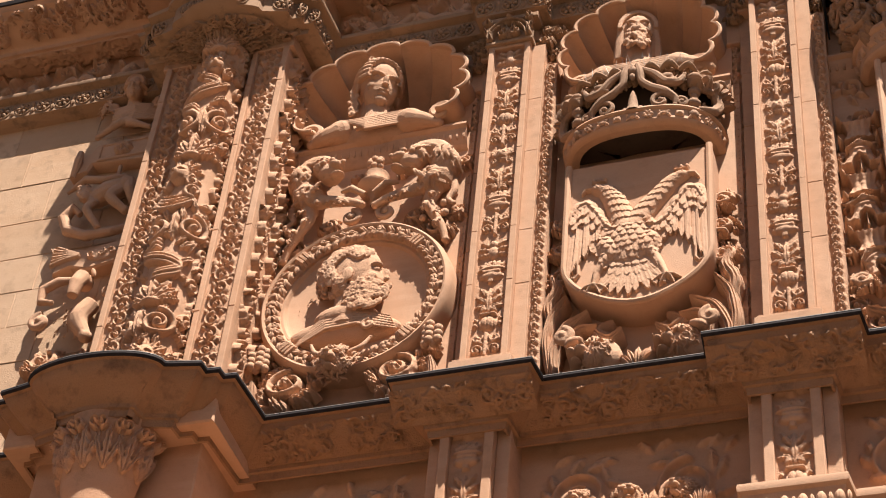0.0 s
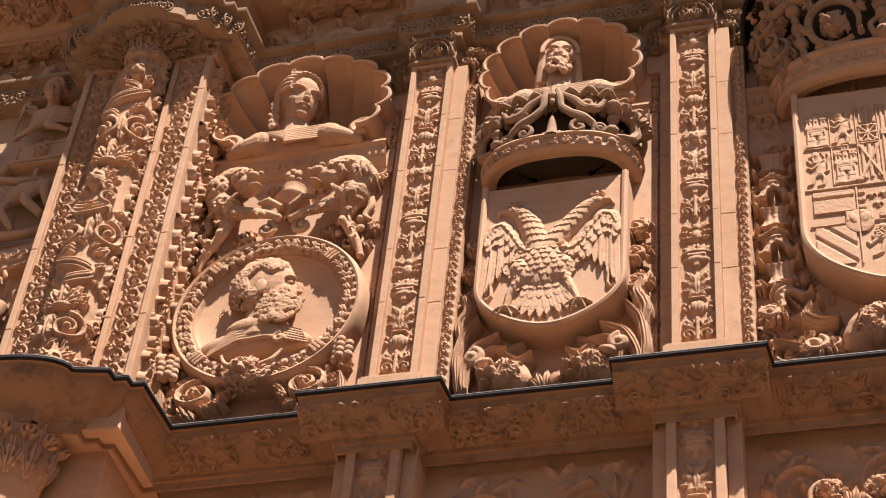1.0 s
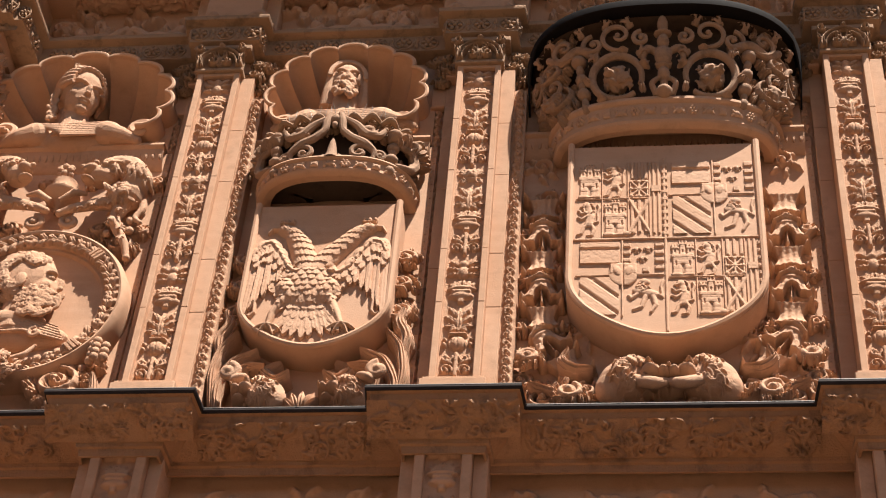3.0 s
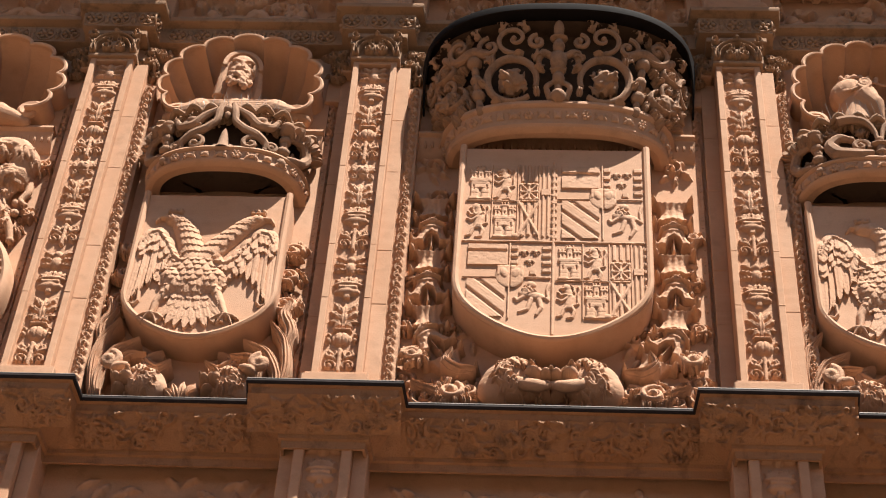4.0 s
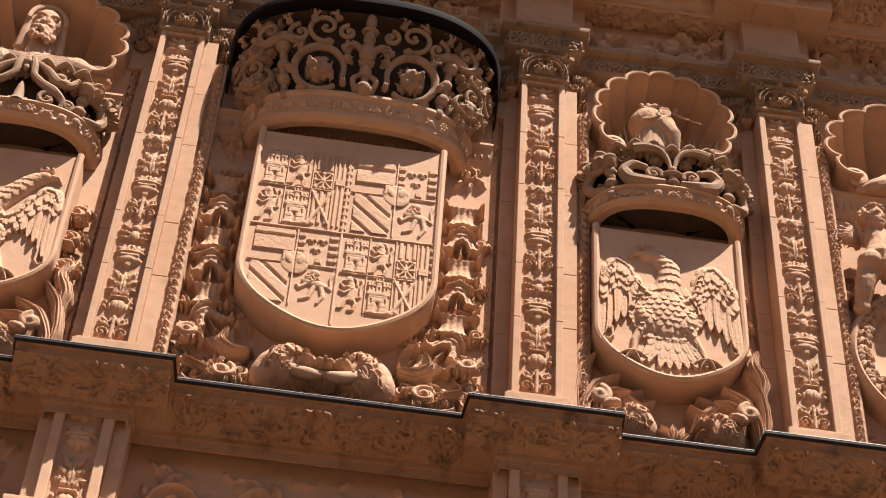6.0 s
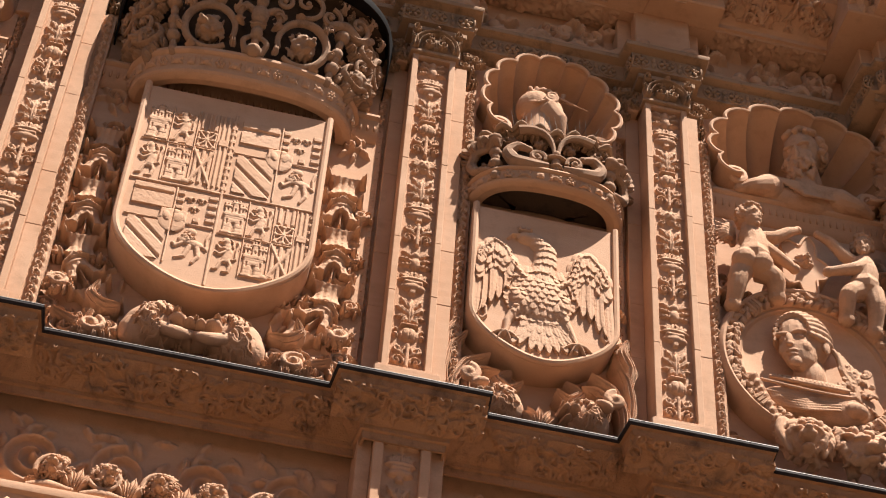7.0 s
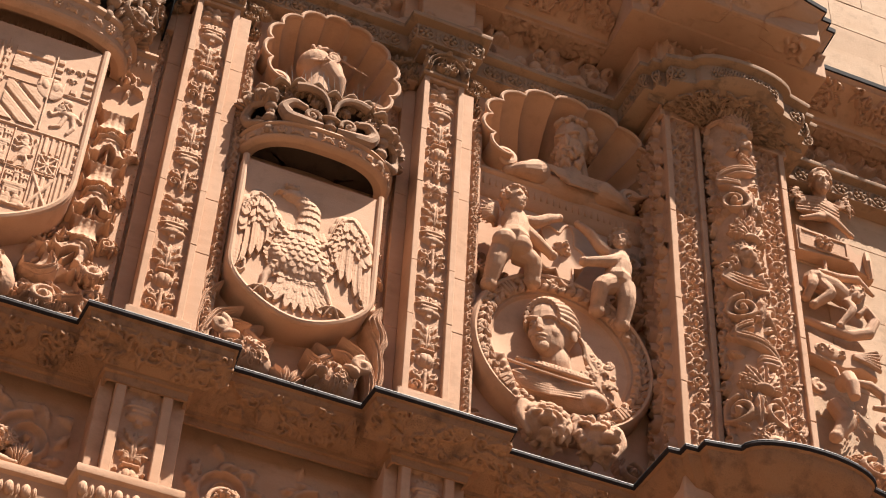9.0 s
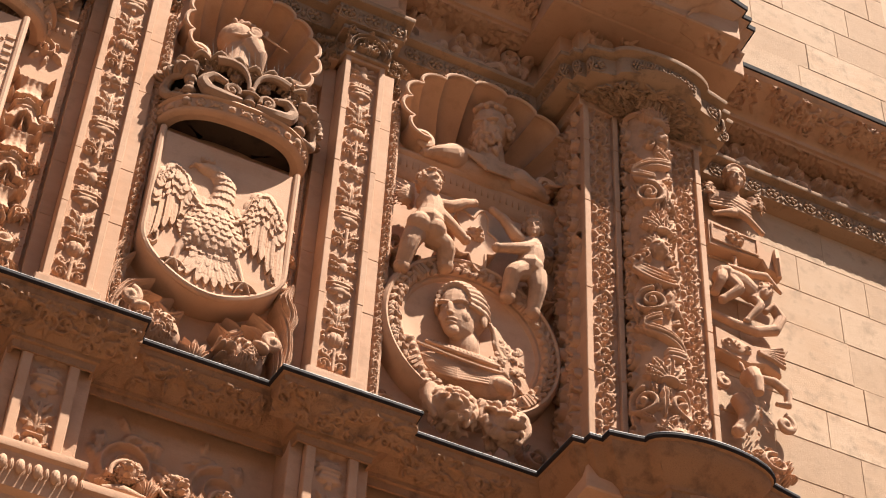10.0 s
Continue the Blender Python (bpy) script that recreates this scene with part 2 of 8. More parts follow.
class Relief:
    """Low relief carved on a panel w by h metres: heights over a fine grid, pressed in with tools."""

    def __init__(self, w, h, res=0.005):
        self.w, self.h = w, h
        self.nx, self.nz = max(3, int(round(w / res)) + 1), max(3, int(round(h / res)) + 1)
        self.x = np.linspace(-w / 2, w / 2, self.nx)
        self.z = np.linspace(0, h, self.nz)
        self.H = np.zeros((self.nz, self.nx))

    def _win(self, x0, x1, z0, z1):
        i0, i1 = np.searchsorted(self.x, x0), np.searchsorted(self.x, x1, "right")
        k0, k1 = np.searchsorted(self.z, z0), np.searchsorted(self.z, z1, "right")
        return slice(k0, k1), slice(i0, i1)

    def _put(self, s, hh, add=False):
        self.H[s] = self.H[s] + hh if add else np.maximum(self.H[s], hh)

    def blob(self, cx, cz, rx, rz, ang=0.0, h=0.02, edge=0.5, add=False):
        r = max(rx, rz)
        s = self._win(cx - r, cx + r, cz - r, cz + r)
        X, Z = np.meshgrid(self.x[s[1]] - cx, self.z[s[0]] - cz)
        c, n = math.cos(radians(ang)), math.sin(radians(ang))
        u, v = (X * c + Z * n) / rx, (-X * n + Z * c) / rz
        self._put(s, h * np.clip(1 - u * u - v * v, 0, 1) ** edge, add)
        return self

    def rect(self, x0, x1, z0, z1, h=0.02, soft=0.006, add=False):
        s = self._win(x0, x1, z0, z1)
        X, Z = np.meshgrid(self.x[s[1]], self.z[s[0]])
        d = np.minimum(np.minimum(X - x0, x1 - X), np.minimum(Z - z0, z1 - Z))
        self._put(s, h * np.clip(d / max(soft, 1e-4) + 0.35, 0, 1), add)
        return self

    def line(self, pts, w, h=0.02, w1=None, flat=0.5):
        """A rounded bar along points; its half-width goes from w to w1."""
        p = np.asarray(pts, float)
        w1 = w if w1 is None else w1
        n = len(p) - 1
        for i in range(n):
            a, b = p[i], p[i + 1]
            wa, wb = w + (w1 - w) * i / n, w + (w1 - w) * (i + 1) / n
            m = max(wa, wb)
            s = self._win(min(a[0], b[0]) - m, max(a[0], b[0]) + m, min(a[1], b[1]) - m, max(a[1], b[1]) + m)
            X, Z = np.meshgrid(self.x[s[1]], self.z[s[0]])
            d = b - a
            L = d @ d + 1e-12
            t = np.clip(((X - a[0]) * d[0] + (Z - a[1]) * d[1]) / L, 0, 1)
            q = np.hypot(X - a[0] - t * d[0], Z - a[1] - t * d[1]) / (wa + (wb - wa) * t)
            self._put(s, h * np.clip(1 - q * q, 0, 1) ** flat * (0.55 + 0.45 * (wa + (wb - wa) * t) / max(w, w1)))
        return self

    def spiral(self, cx, cz, r, turns=1.5, start=0.0, hand=1, w=0.012, h=0.02, eye=True):
        s = np.linspace(0, 1, int(14 * turns) + 3)
        a = radians(start) + hand * s * turns * 2 * np.pi
        rr = r * (1 - 0.85 * s)
        self.line(np.stack([cx + rr * np.cos(a), cz + rr * np.sin(a)], 1), w, h, w * 0.6)
        if eye:
            self.blob(cx, cz, w * 1.3, w * 1.3, 0, h * 1.25)
        return self

    def leaf(self, cx, cz, ang, L, W, h=0.02, bend=0.0, rib=0.35, teeth=3):
        """A leaf from its foot, with a midrib groove and toothed edge."""
        r = L + W
        s = self._win(cx - r, cx + r, cz - r, cz + r)
        X, Z = np.meshgrid(self.x[s[1]] - cx, self.z[s[0]] - cz)
        c, n = math.cos(radians(ang)), math.sin(radians(ang))
        u, v = (X * c + Z * n) / L, (-X * n + Z * c) / W
        v = v - bend * u * u
        uc = np.clip(u, 0, 1)
        half = np.sin(np.pi * np.clip(uc * 0.94 + 0.06, 0, 1)) ** 0.75
        if teeth:
            half = half * (0.82 + 0.18 * np.cos(uc * teeth * 2 * np.pi))
        q = np.abs(v) / np.maximum(half, 1e-3)
        ok = (u > 0) & (u < 1) & (q < 1)
        hh = h * (1 - q ** 3) * (0.55 + 0.45 * np.sin(np.pi * uc)) * (1 - rib * np.exp(-(v / 0.16) ** 2))
        self._put(s, np.where(ok, hh, 0))
        return self

    def cut(self, pts, w, d):
        """A groove along points, only where stone stands."""
        p = np.asarray(pts, float)
        for a, b in zip(p[:-1], p[1:]):
            s = self._win(min(a[0], b[0]) - w, max(a[0], b[0]) + w, min(a[1], b[1]) - w, max(a[1], b[1]) + w)
            X, Z = np.meshgrid(self.x[s[1]], self.z[s[0]])
            e = b - a
            t = np.clip(((X - a[0]) * e[0] + (Z - a[1]) * e[1]) / (e @ e + 1e-12), 0, 1)
            q = np.hypot(X - a[0] - t * e[0], Z - a[1] - t * e[1]) / w
            self.H[s] = np.where(self.H[s] > 0, np.maximum(0.001, self.H[s] - d * np.clip(1 - q, 0, 1)), self.H[s])
        return self

    def mirror(self):
        self.H = np.maximum(self.H, self.H[:, ::-1])
        return self

    def wear(self, amount=0.0012, seed=0):
        r = np.random.RandomState(seed)
        a = r.rand(self.nz // 4 + 3, self.nx // 4 + 3)
        zi, xi = np.linspace(0, a.shape[0] - 2, self.nz), np.linspace(0, a.shape[1] - 2, self.nx)
        a = a[zi.astype(int)][:, xi.astype(int)]
        self.H = self.H + amount * (a - 0.5) * (self.H > 0.002)
        return self

    def smooth(self, n=1):
        for _ in range(n):
            p = np.pad(self.H, 1, mode="edge")
            self.H = (p[1:-1, 1:-1] * 4 + p[:-2, 1:-1] + p[2:, 1:-1] + p[1:-1, :-2] + p[1:-1, 2:]) / 8
        return self

    def mesh(self, g, place, only=None):
        """Adds the carved sheet to g; place(x, z, h) gives the point in the world. only: leaves out ground below that height."""
        X, Z = np.meshgrid(self.x, self.z)
        P = np.stack(place(X, Z, self.H), -1)
        idx = np.arange(self.nz * self.nx).reshape(self.nz, self.nx)
        a, b, c, d = idx[:-1, :-1], idx[:-1, 1:], idx[1:, 1:], idx[1:, :-1]
        q = np.stack([a, b, c, d], -1).reshape(-1, 4)
        if only is not None:
            h = self.H
            m = np.maximum(np.maximum(h[:-1, :-1], h[:-1, 1:]), np.maximum(h[1:, 1:], h[1:, :-1])).reshape(-1) > only
            q = q[m]
            used = np.unique(q)
            remap = np.zeros(self.nz * self.nx, int)
            remap[used] = np.arange(len(used))
            return g.add(P.reshape(-1, 3)[used], remap[q].tolist())
        return g.add(P, q.tolist())


def flat_at(cx, y, z0, lean=0.0):
    return lambda X, Z, H: (cx + X, y - H + lean * Z, z0 + Z)
# ---- plan of the front ----
WALL, OUTER = 0.20, 0.15
PILASTERS = [-2.92, -1.15, 1.245, 2.845]
SHAFT_Z0, SHAFT_Z1 = 8.98, 11.78
LEDGE_Z = 11.21
PIERS = [-4.94, 4.87]
PIER_Y = -0.20
BAYS = [(-4.47, -3.24), (-2.60, -1.47), (-0.83, 0.925), (1.565, 2.525), (3.165, 4.38)]
TO_FLANK = 0.32


def lip_path(recess, ressaut, pier, bulge, half=0.43, outer=None, wide=1.0):
    """The plan line of a cornice: back in the bays, forward over the pilasters, round over the columns."""
    outer = recess if outer is None else outer

    def over_pier(cx, left, right):
        a = [(0.80, None), (0.78, pier), (0.71, pier - 0.005), (0.705, pier - 0.065), (0.63, pier - 0.07), (0.625, pier - 0.14), (0.46, pier - 0.17)]
        p = [(cx - x * wide, left if y is None else y) for x, y in a]
        p += [(cx + 0.42 * wide * math.cos(t), pier - 0.18 - bulge * math.sin(t)) for t in np.linspace(math.pi, 0, 17)]
        return p + [(cx + x * wide, right if y is None else y) for x, y in a[::-1]]

    p = [(-12.0, outer)] + over_pier(PIERS[0], outer, recess)
    for c in PILASTERS:
        p += [(c - half, recess), (c - half + 0.015, ressaut), (c + half - 0.015, ressaut), (c + half, recess)]
    return p + over_pier(PIERS[1], recess, outer) + [(12.0, outer)]


LOW = lip_path(-0.19, -0.36, -0.58, 0.16)
MID = lip_path(0.06, -0.08, -0.315, 0.12, 0.29, outer=0.0, wide=0.88)
TOP = lip_path(-0.30, -0.48, -0.62, 0.16)


def scroll_strip(r, w, h, pitch, amp, rng, hgt=0.03):
    """Running foliage: alternating spirals with leaves, along x or z, on a Relief r."""
    along_x = w >= h
    n = max(1, int(round((w if along_x else h) / pitch)))
    step = (w if along_x else h) / n
    for i in range(n):
        s = 1 if i % 2 else -1
        t = (i + 0.5) * step
        cx, cz = (t - w / 2, h / 2) if along_x else (0.0, t)
        r.spiral(cx, cz, amp, 1.5, (180 if along_x else 270) + rng.uniform(-20, 20), s, amp * 0.17, hgt)
        for k in range(5):
            a = rng.uniform(0, 360)
            q = amp * rng.uniform(0.75, 1.05)
            r.leaf(cx + q * math.cos(radians(a)), cz + q * math.sin(radians(a)), a + s * rng.uniform(20, 70), amp * rng.uniform(0.5, 0.9), amp * 0.26, hgt * rng.uniform(0.7, 1.1), rng.uniform(-0.5, 0.5))
        r.blob(cx + rng.uniform(-0.2, 0.2) * amp, cz + rng.uniform(-0.2, 0.2) * amp, amp * 0.2, amp * 0.2, 0, hgt * 1.2)
    return r


def carve(name, w, h, place, mat, parent, fill, res=0.006, label="", seed=0):
    """A carved panel as one part."""
    r = Relief(w, h, res)
    fill(r, random.Random(seed))
    r.wear(0.002, seed).smooth(1)
    return part(name, r.mesh(G(), place), mat, parent, label, sharp=60)


def acanthus(g, c, r, hand=1, start=0.0, seed=0, rad=0.022, leaves=7, back=0.07):
    """A leafy scroll cut as one sharp-edged relief."""
    rng = random.Random(seed)
    R = Relief(r * 4.2, r * 4.2, max(0.0042, r / 22))
    m, d = r * 2.1, min(0.115, r * 0.8) + back * 0.3
    R.spiral(0, m, r * 0.92, 1.7, start, hand, max(rad * 0.8, r * 0.17), d)
    n = leaves + 3
    for k in range(n):
        a = start + hand * (k / n) * 330
        ca, sa = math.cos(radians(a)), math.sin(radians(a))
        L = r * rng.uniform(0.8, 1.15)
        turn = a + hand * rng.uniform(30, 75)
        R.leaf(r * 0.85 * ca, m + r * 0.85 * sa, turn, L, r * 0.26, d * rng.uniform(0.65, 0.95), hand * rng.uniform(0.2, 0.8), 0.45, 4)
        R.leaf(r * 0.45 * ca, m + r * 0.45 * sa, turn + 40 * hand, r * 0.5, r * 0.13, d * 0.8, 0.3, 0.4, 2)
    for k in range(5):
        R.blob(r * 0.17 * math.cos(k * 1.2566), m + r * 0.17 * math.sin(k * 1.2566), r * 0.13, r * 0.13, 0, d * 1.12)
    zz = (m - R.z)[:, None]
    R.H = np.where(R.H > 0.004, np.clip(R.H * 0.8 + 0.30 * np.clip(zz, -r, r), 0.007, None), 0)
    R.wear(0.003, seed)
    return R.mesh(g, lambda X, Z, H: (c[0] + X, c[1] + back - H, c[2] - m + Z), 0.006)


def tangle(r, rng):
    """Loose foliage over a whole bay: spirals, leaves and berries with bare ground between."""
    step = 0.30
    for i in range(int(r.w / step) + 1):
        for k in range(int(r.h / step) + 1):
            cx, cz = -r.w / 2 + (i + 0.5) * step + rng.uniform(-0.04, 0.04), (k + 0.5) * step + rng.uniform(-0.04, 0.04)
            s = rng.choice((-1, 1))
            if rng.random() < 0.35:
                continue
            r.spiral(cx, cz, 0.068, 1.5, rng.uniform(0, 360), s, 0.013, 0.055)
            for q in range(6):
                a = 60 * q + rng.uniform(-20, 20)
                r.leaf(cx + 0.055 * math.cos(radians(a)), cz + 0.055 * math.sin(radians(a)), a + s * rng.uniform(30, 70), rng.uniform(0.06, 0.12), 0.021, rng.uniform(0.03, 0.06), rng.uniform(-0.6, 0.6))


def build_structure():
    g = G().box(-10.5, 10.5, 0.74, 1.6, 6.0, 17.0, 0.0)
    tagged(part("wall_main", g, SMOOTH), "golden sandstone core wall behind the carvings", "wall", kind="structure")
    g = G().box(-600, 600, -600, 600, -0.5, 0, 0.0)
    tagged(part("ground", g, PAVING), "worn granite paving of a sunlit square", "ground", kind="structure")
    # plain house fronts that close the square behind and beside the viewer
    # out of view; added to dim and tint the light reaching the carvings
    for name, b in (("wall_south", (-26, 26, -24, -23, 0, 11)), ("wall_west", (-27, -26, -24, 2, 0, 11)), ("wall_east", (26, 27, -24, 2, 0, 11))):
        tagged(part(name, G().box(*b, 0.0), ASHLAR), "unseen sandstone house front added to shape the bounced light", "wall", kind="structure")
    # bay walls below the ledge
    w = thing("wall_bays", "smooth golden sandstone panels between the pilasters", "wall", kind="structure")
    for x0, x1 in BAYS:
        part("panel", G().box(x0 - 0.06, x1 + 0.06, WALL, 0.42, 8.5, 11.19, 0.0), SMOOTH, w)
        if x0 == BAYS[2][0]:
            carve("carved_ground", x1 - x0, 2.32, flat_at((x0 + x1) / 2, WALL - 0.003, 8.68), SMOOTH, w, tangle, 0.0065, "", int(x0 * 10) % 97)
    # main cornice below the tier, its lead edge, and the carved hollow under it
    cor = thing("cornice_low", "stained golden stone cornice with a carved hollow soffit", "cornice", kind="structure")
    prof = [(0.0, 8.567), (0.022, 8.556), (0.026, 8.530), (0.07, 8.485), (0.12, 8.43), (0.185, 8.375), (0.19, 8.35), (0.205, 8.345), (0.21, 8.30), (0.225, 8.30)]
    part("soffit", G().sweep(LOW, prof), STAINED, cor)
    part("lead_flashing", G().sweep(LOW, [(0.022, 8.560), (0.0, 8.566), (-0.008, 8.580), (-0.004, 8.598), (0.01, 8.604), (0.10, 8.67), (0.20, 8.73), (0.9, 8.75)]), LEAD, cor, "dark lead sheet over the cornice edge")
    # thin added strip in lighter grey, for the glint along the fold
    part("worn_edge", G().sweep(LOW, [(-0.0065, 8.596), (-0.0045, 8.6015), (0.0, 8.6045), (0.010, 8.6065)]), LEADGLINT, cor, "thin lighter strip painted as the glint on the lead fold")
    # lower frieze wall and the heads of the lower pilasters
    low = thing("wall_low", "golden sandstone wall of the storey below", "wall", kind="structure")
    part("face", G().box(-7.4, 7.4, 0.13, 0.42, 5.5, 8.46, 0.0), STONE, low)
    for c in PIERS:
        part("pier_foot", G().box(c - 0.52, c + 0.52, -0.34, 0.42, 5.5, 8.42, 0.01), SMOOTH, low)
        part("pier_impost", G().box(c - 0.66, c + 0.66, -0.52, 0.42, 8.33, 8.55, 0.01), SMOOTH, low)
    # upper cornice
    up = thing("cornice_top", "golden stone cornice overhanging the tier with a carved hollow", "cornice", kind="structure")
    part("soffit", G().sweep(TOP, [(0.0, 13.05), (0.03, 13.03), (0.04, 13.0), (0.10, 12.95), (0.18, 12.90), (0.26, 12.86), (0.28, 12.82), (0.30, 12.80), (0.31, 12.76)]), STONE, up)
    part("lead_flashing", G().sweep(TOP, [(0.02, 13.04), (-0.005, 13.05), (-0.008, 13.09), (0.01, 13.10), (0.3, 13.16), (1.3, 13.3)]), LEAD, up, "dark lead sheet over the cornice edge")
    part("back", G().box(-7.4, 7.4, -0.02, 0.42, 12.78, 13.06, 0.0), STONE, up)
    for c in PIERS:
        part("pier_head", G().box(c - 0.60, c + 0.60, -0.68, 0.42, 12.77, 13.06, 0.01), STONE, up)
        part("pier_shoulder", G().box(c - 0.79, c + 0.79, -0.42, 0.42, 12.75, 13.05, 0.01), STONE, up)
        part("pier_shoulder", G().box(c - 0.60, c + 0.60, -0.12, 0.42, 12.07, 12.27, 0.01), STONE, up)
        for q in (-1, 1):
            carve("shoulder_relief", 0.30, 0.28, flat_at(c + q * 0.64, -0.422, 12.76), STONE, up, tangle, 0.008, "", 5 + q)
        carve("head_relief", 1.16, 0.27, flat_at(c, -0.683, 12.78), STONE, up, tangle, 0.008, "", 9)
        carve("pier_soffit", 1.16, 0.44, lambda X, Z, H, c=c: (c + X, -0.67 + Z, 12.767 - H), STONE, up, tangle, 0.009, "", 14)
        for q in (-1, 1):
            carve("pier_soffit", 0.19, 0.60, lambda X, Z, H, c=c, q=q: (c + q * 0.695 + X, -0.41 + Z, 12.747 - H), STONE, up, tangle, 0.009, "", 15 + q)
        carve("frieze_carving", 0.96, 0.50, flat_at(c, -0.222, 12.30), STONE, up, tangle, 0.008, "", 12)
    for c in PILASTERS:
        part("ressaut", G().box(c - 0.41, c + 0.41, -0.19, 0.42, 12.77, 13.05, 0.01), STONE, up)
    # carved frieze between the rosette band and the top cornice
    for c, w, y in [(c, 0.2, 0.0) for c in PILASTERS] + [(c, 0.5, -0.22) for c in PIERS]:
        part("frieze_block", G().box(c - w, c + w, y, 0.42, 12.2, 12.95, 0.008), STONE, up)
        part("frieze_block", G().box(c - w - 0.1, c + w + 0.1, y + 0.1, 0.42, 12.2, 12.95, 0.008), STONE, up)
    part("frieze_wall", G().box(-7.4, 7.4, 0.22, 0.42, 12.2, 12.85, 0.0), STONE, up)


build_structure()


def rosette_band():
    """Dark band of rosettes under the frieze."""
    band = thing("cornice_rosettes", "dark stone band carved with a row of rosettes", "cornice", kind="structure")
    prof = [(0.16, 12.05), (0.15, 12.053), (0.11, 12.056), (0.10, 12.062), (0.06, 12.066), (0.035, 12.078), (0.035, 12.235), (0.015, 12.245), (-0.018, 12.255), (-0.026, 12.275), (-0.022, 12.29), (0.5, 12.30)]
    part("moulding", G().sweep(MID, prof), DARKSTONE, band)
    g = G()
    g.ell((0, -0.012, 0), (0.016, 0.016, 0.016), n=8, m=6)
    for k in range(6):
        a = k * math.pi / 3
        g.ell((0.034 * math.cos(a), -0.006, 0.034 * math.sin(a)), (0.020, 0.013, 0.014), -math.degrees(a), n=8, m=5)
    t = np.linspace(0, 2 * np.pi, 17)
    g.tube(np.stack([0.061 * np.cos(t), 0 * t, 0.061 * np.sin(t)], 1), 0.008, 6)
    me = mesh_of("rosette", g, DARKSTONE)
    g = G()
    for s in (-1, 1):
        g.leaf((0, 0, 0), 90 * s, 0.07, 0.018, 0, 0.012, 0.006)
    leafm = mesh_of("dart", g, DARKSTONE)
    p = np.array(MID)
    for a, b in zip(p[:-1], p[1:]):
        L = np.linalg.norm(b - a)
        if abs(a[0]) > 8.5 or abs(b[0]) > 8.5:
            a, b = (np.array([max(-8, min(8, q[0])), q[1]]) for q in (a, b))
            L = np.linalg.norm(b - a)
        d = (b - a) / L
        if L < 0.05:
            continue
        n = max(1, int(round(L / 0.165)))
        nr = np.array([-d[1], d[0]])
        for i in range(n):
            for mesh, q in ((me, (i + 0.5) / n), (leafm, (i + 1) / n)):
                if mesh is leafm and i == n - 1:
                    continue
                c = a + d * L * q + nr * 0.033
                k = 0.62 if L / n < 0.10 else 1.0
                ob = new(mesh.name, mesh)
                ob.parent = band
                ob.matrix_basis = Matrix.Translation((c[0], c[1], 12.155)) @ Matrix.Rotation(math.atan2(d[1], d[0]), 4, "Z") @ Matrix.Diagonal((k, 1, 1, 1))


rosette_band()


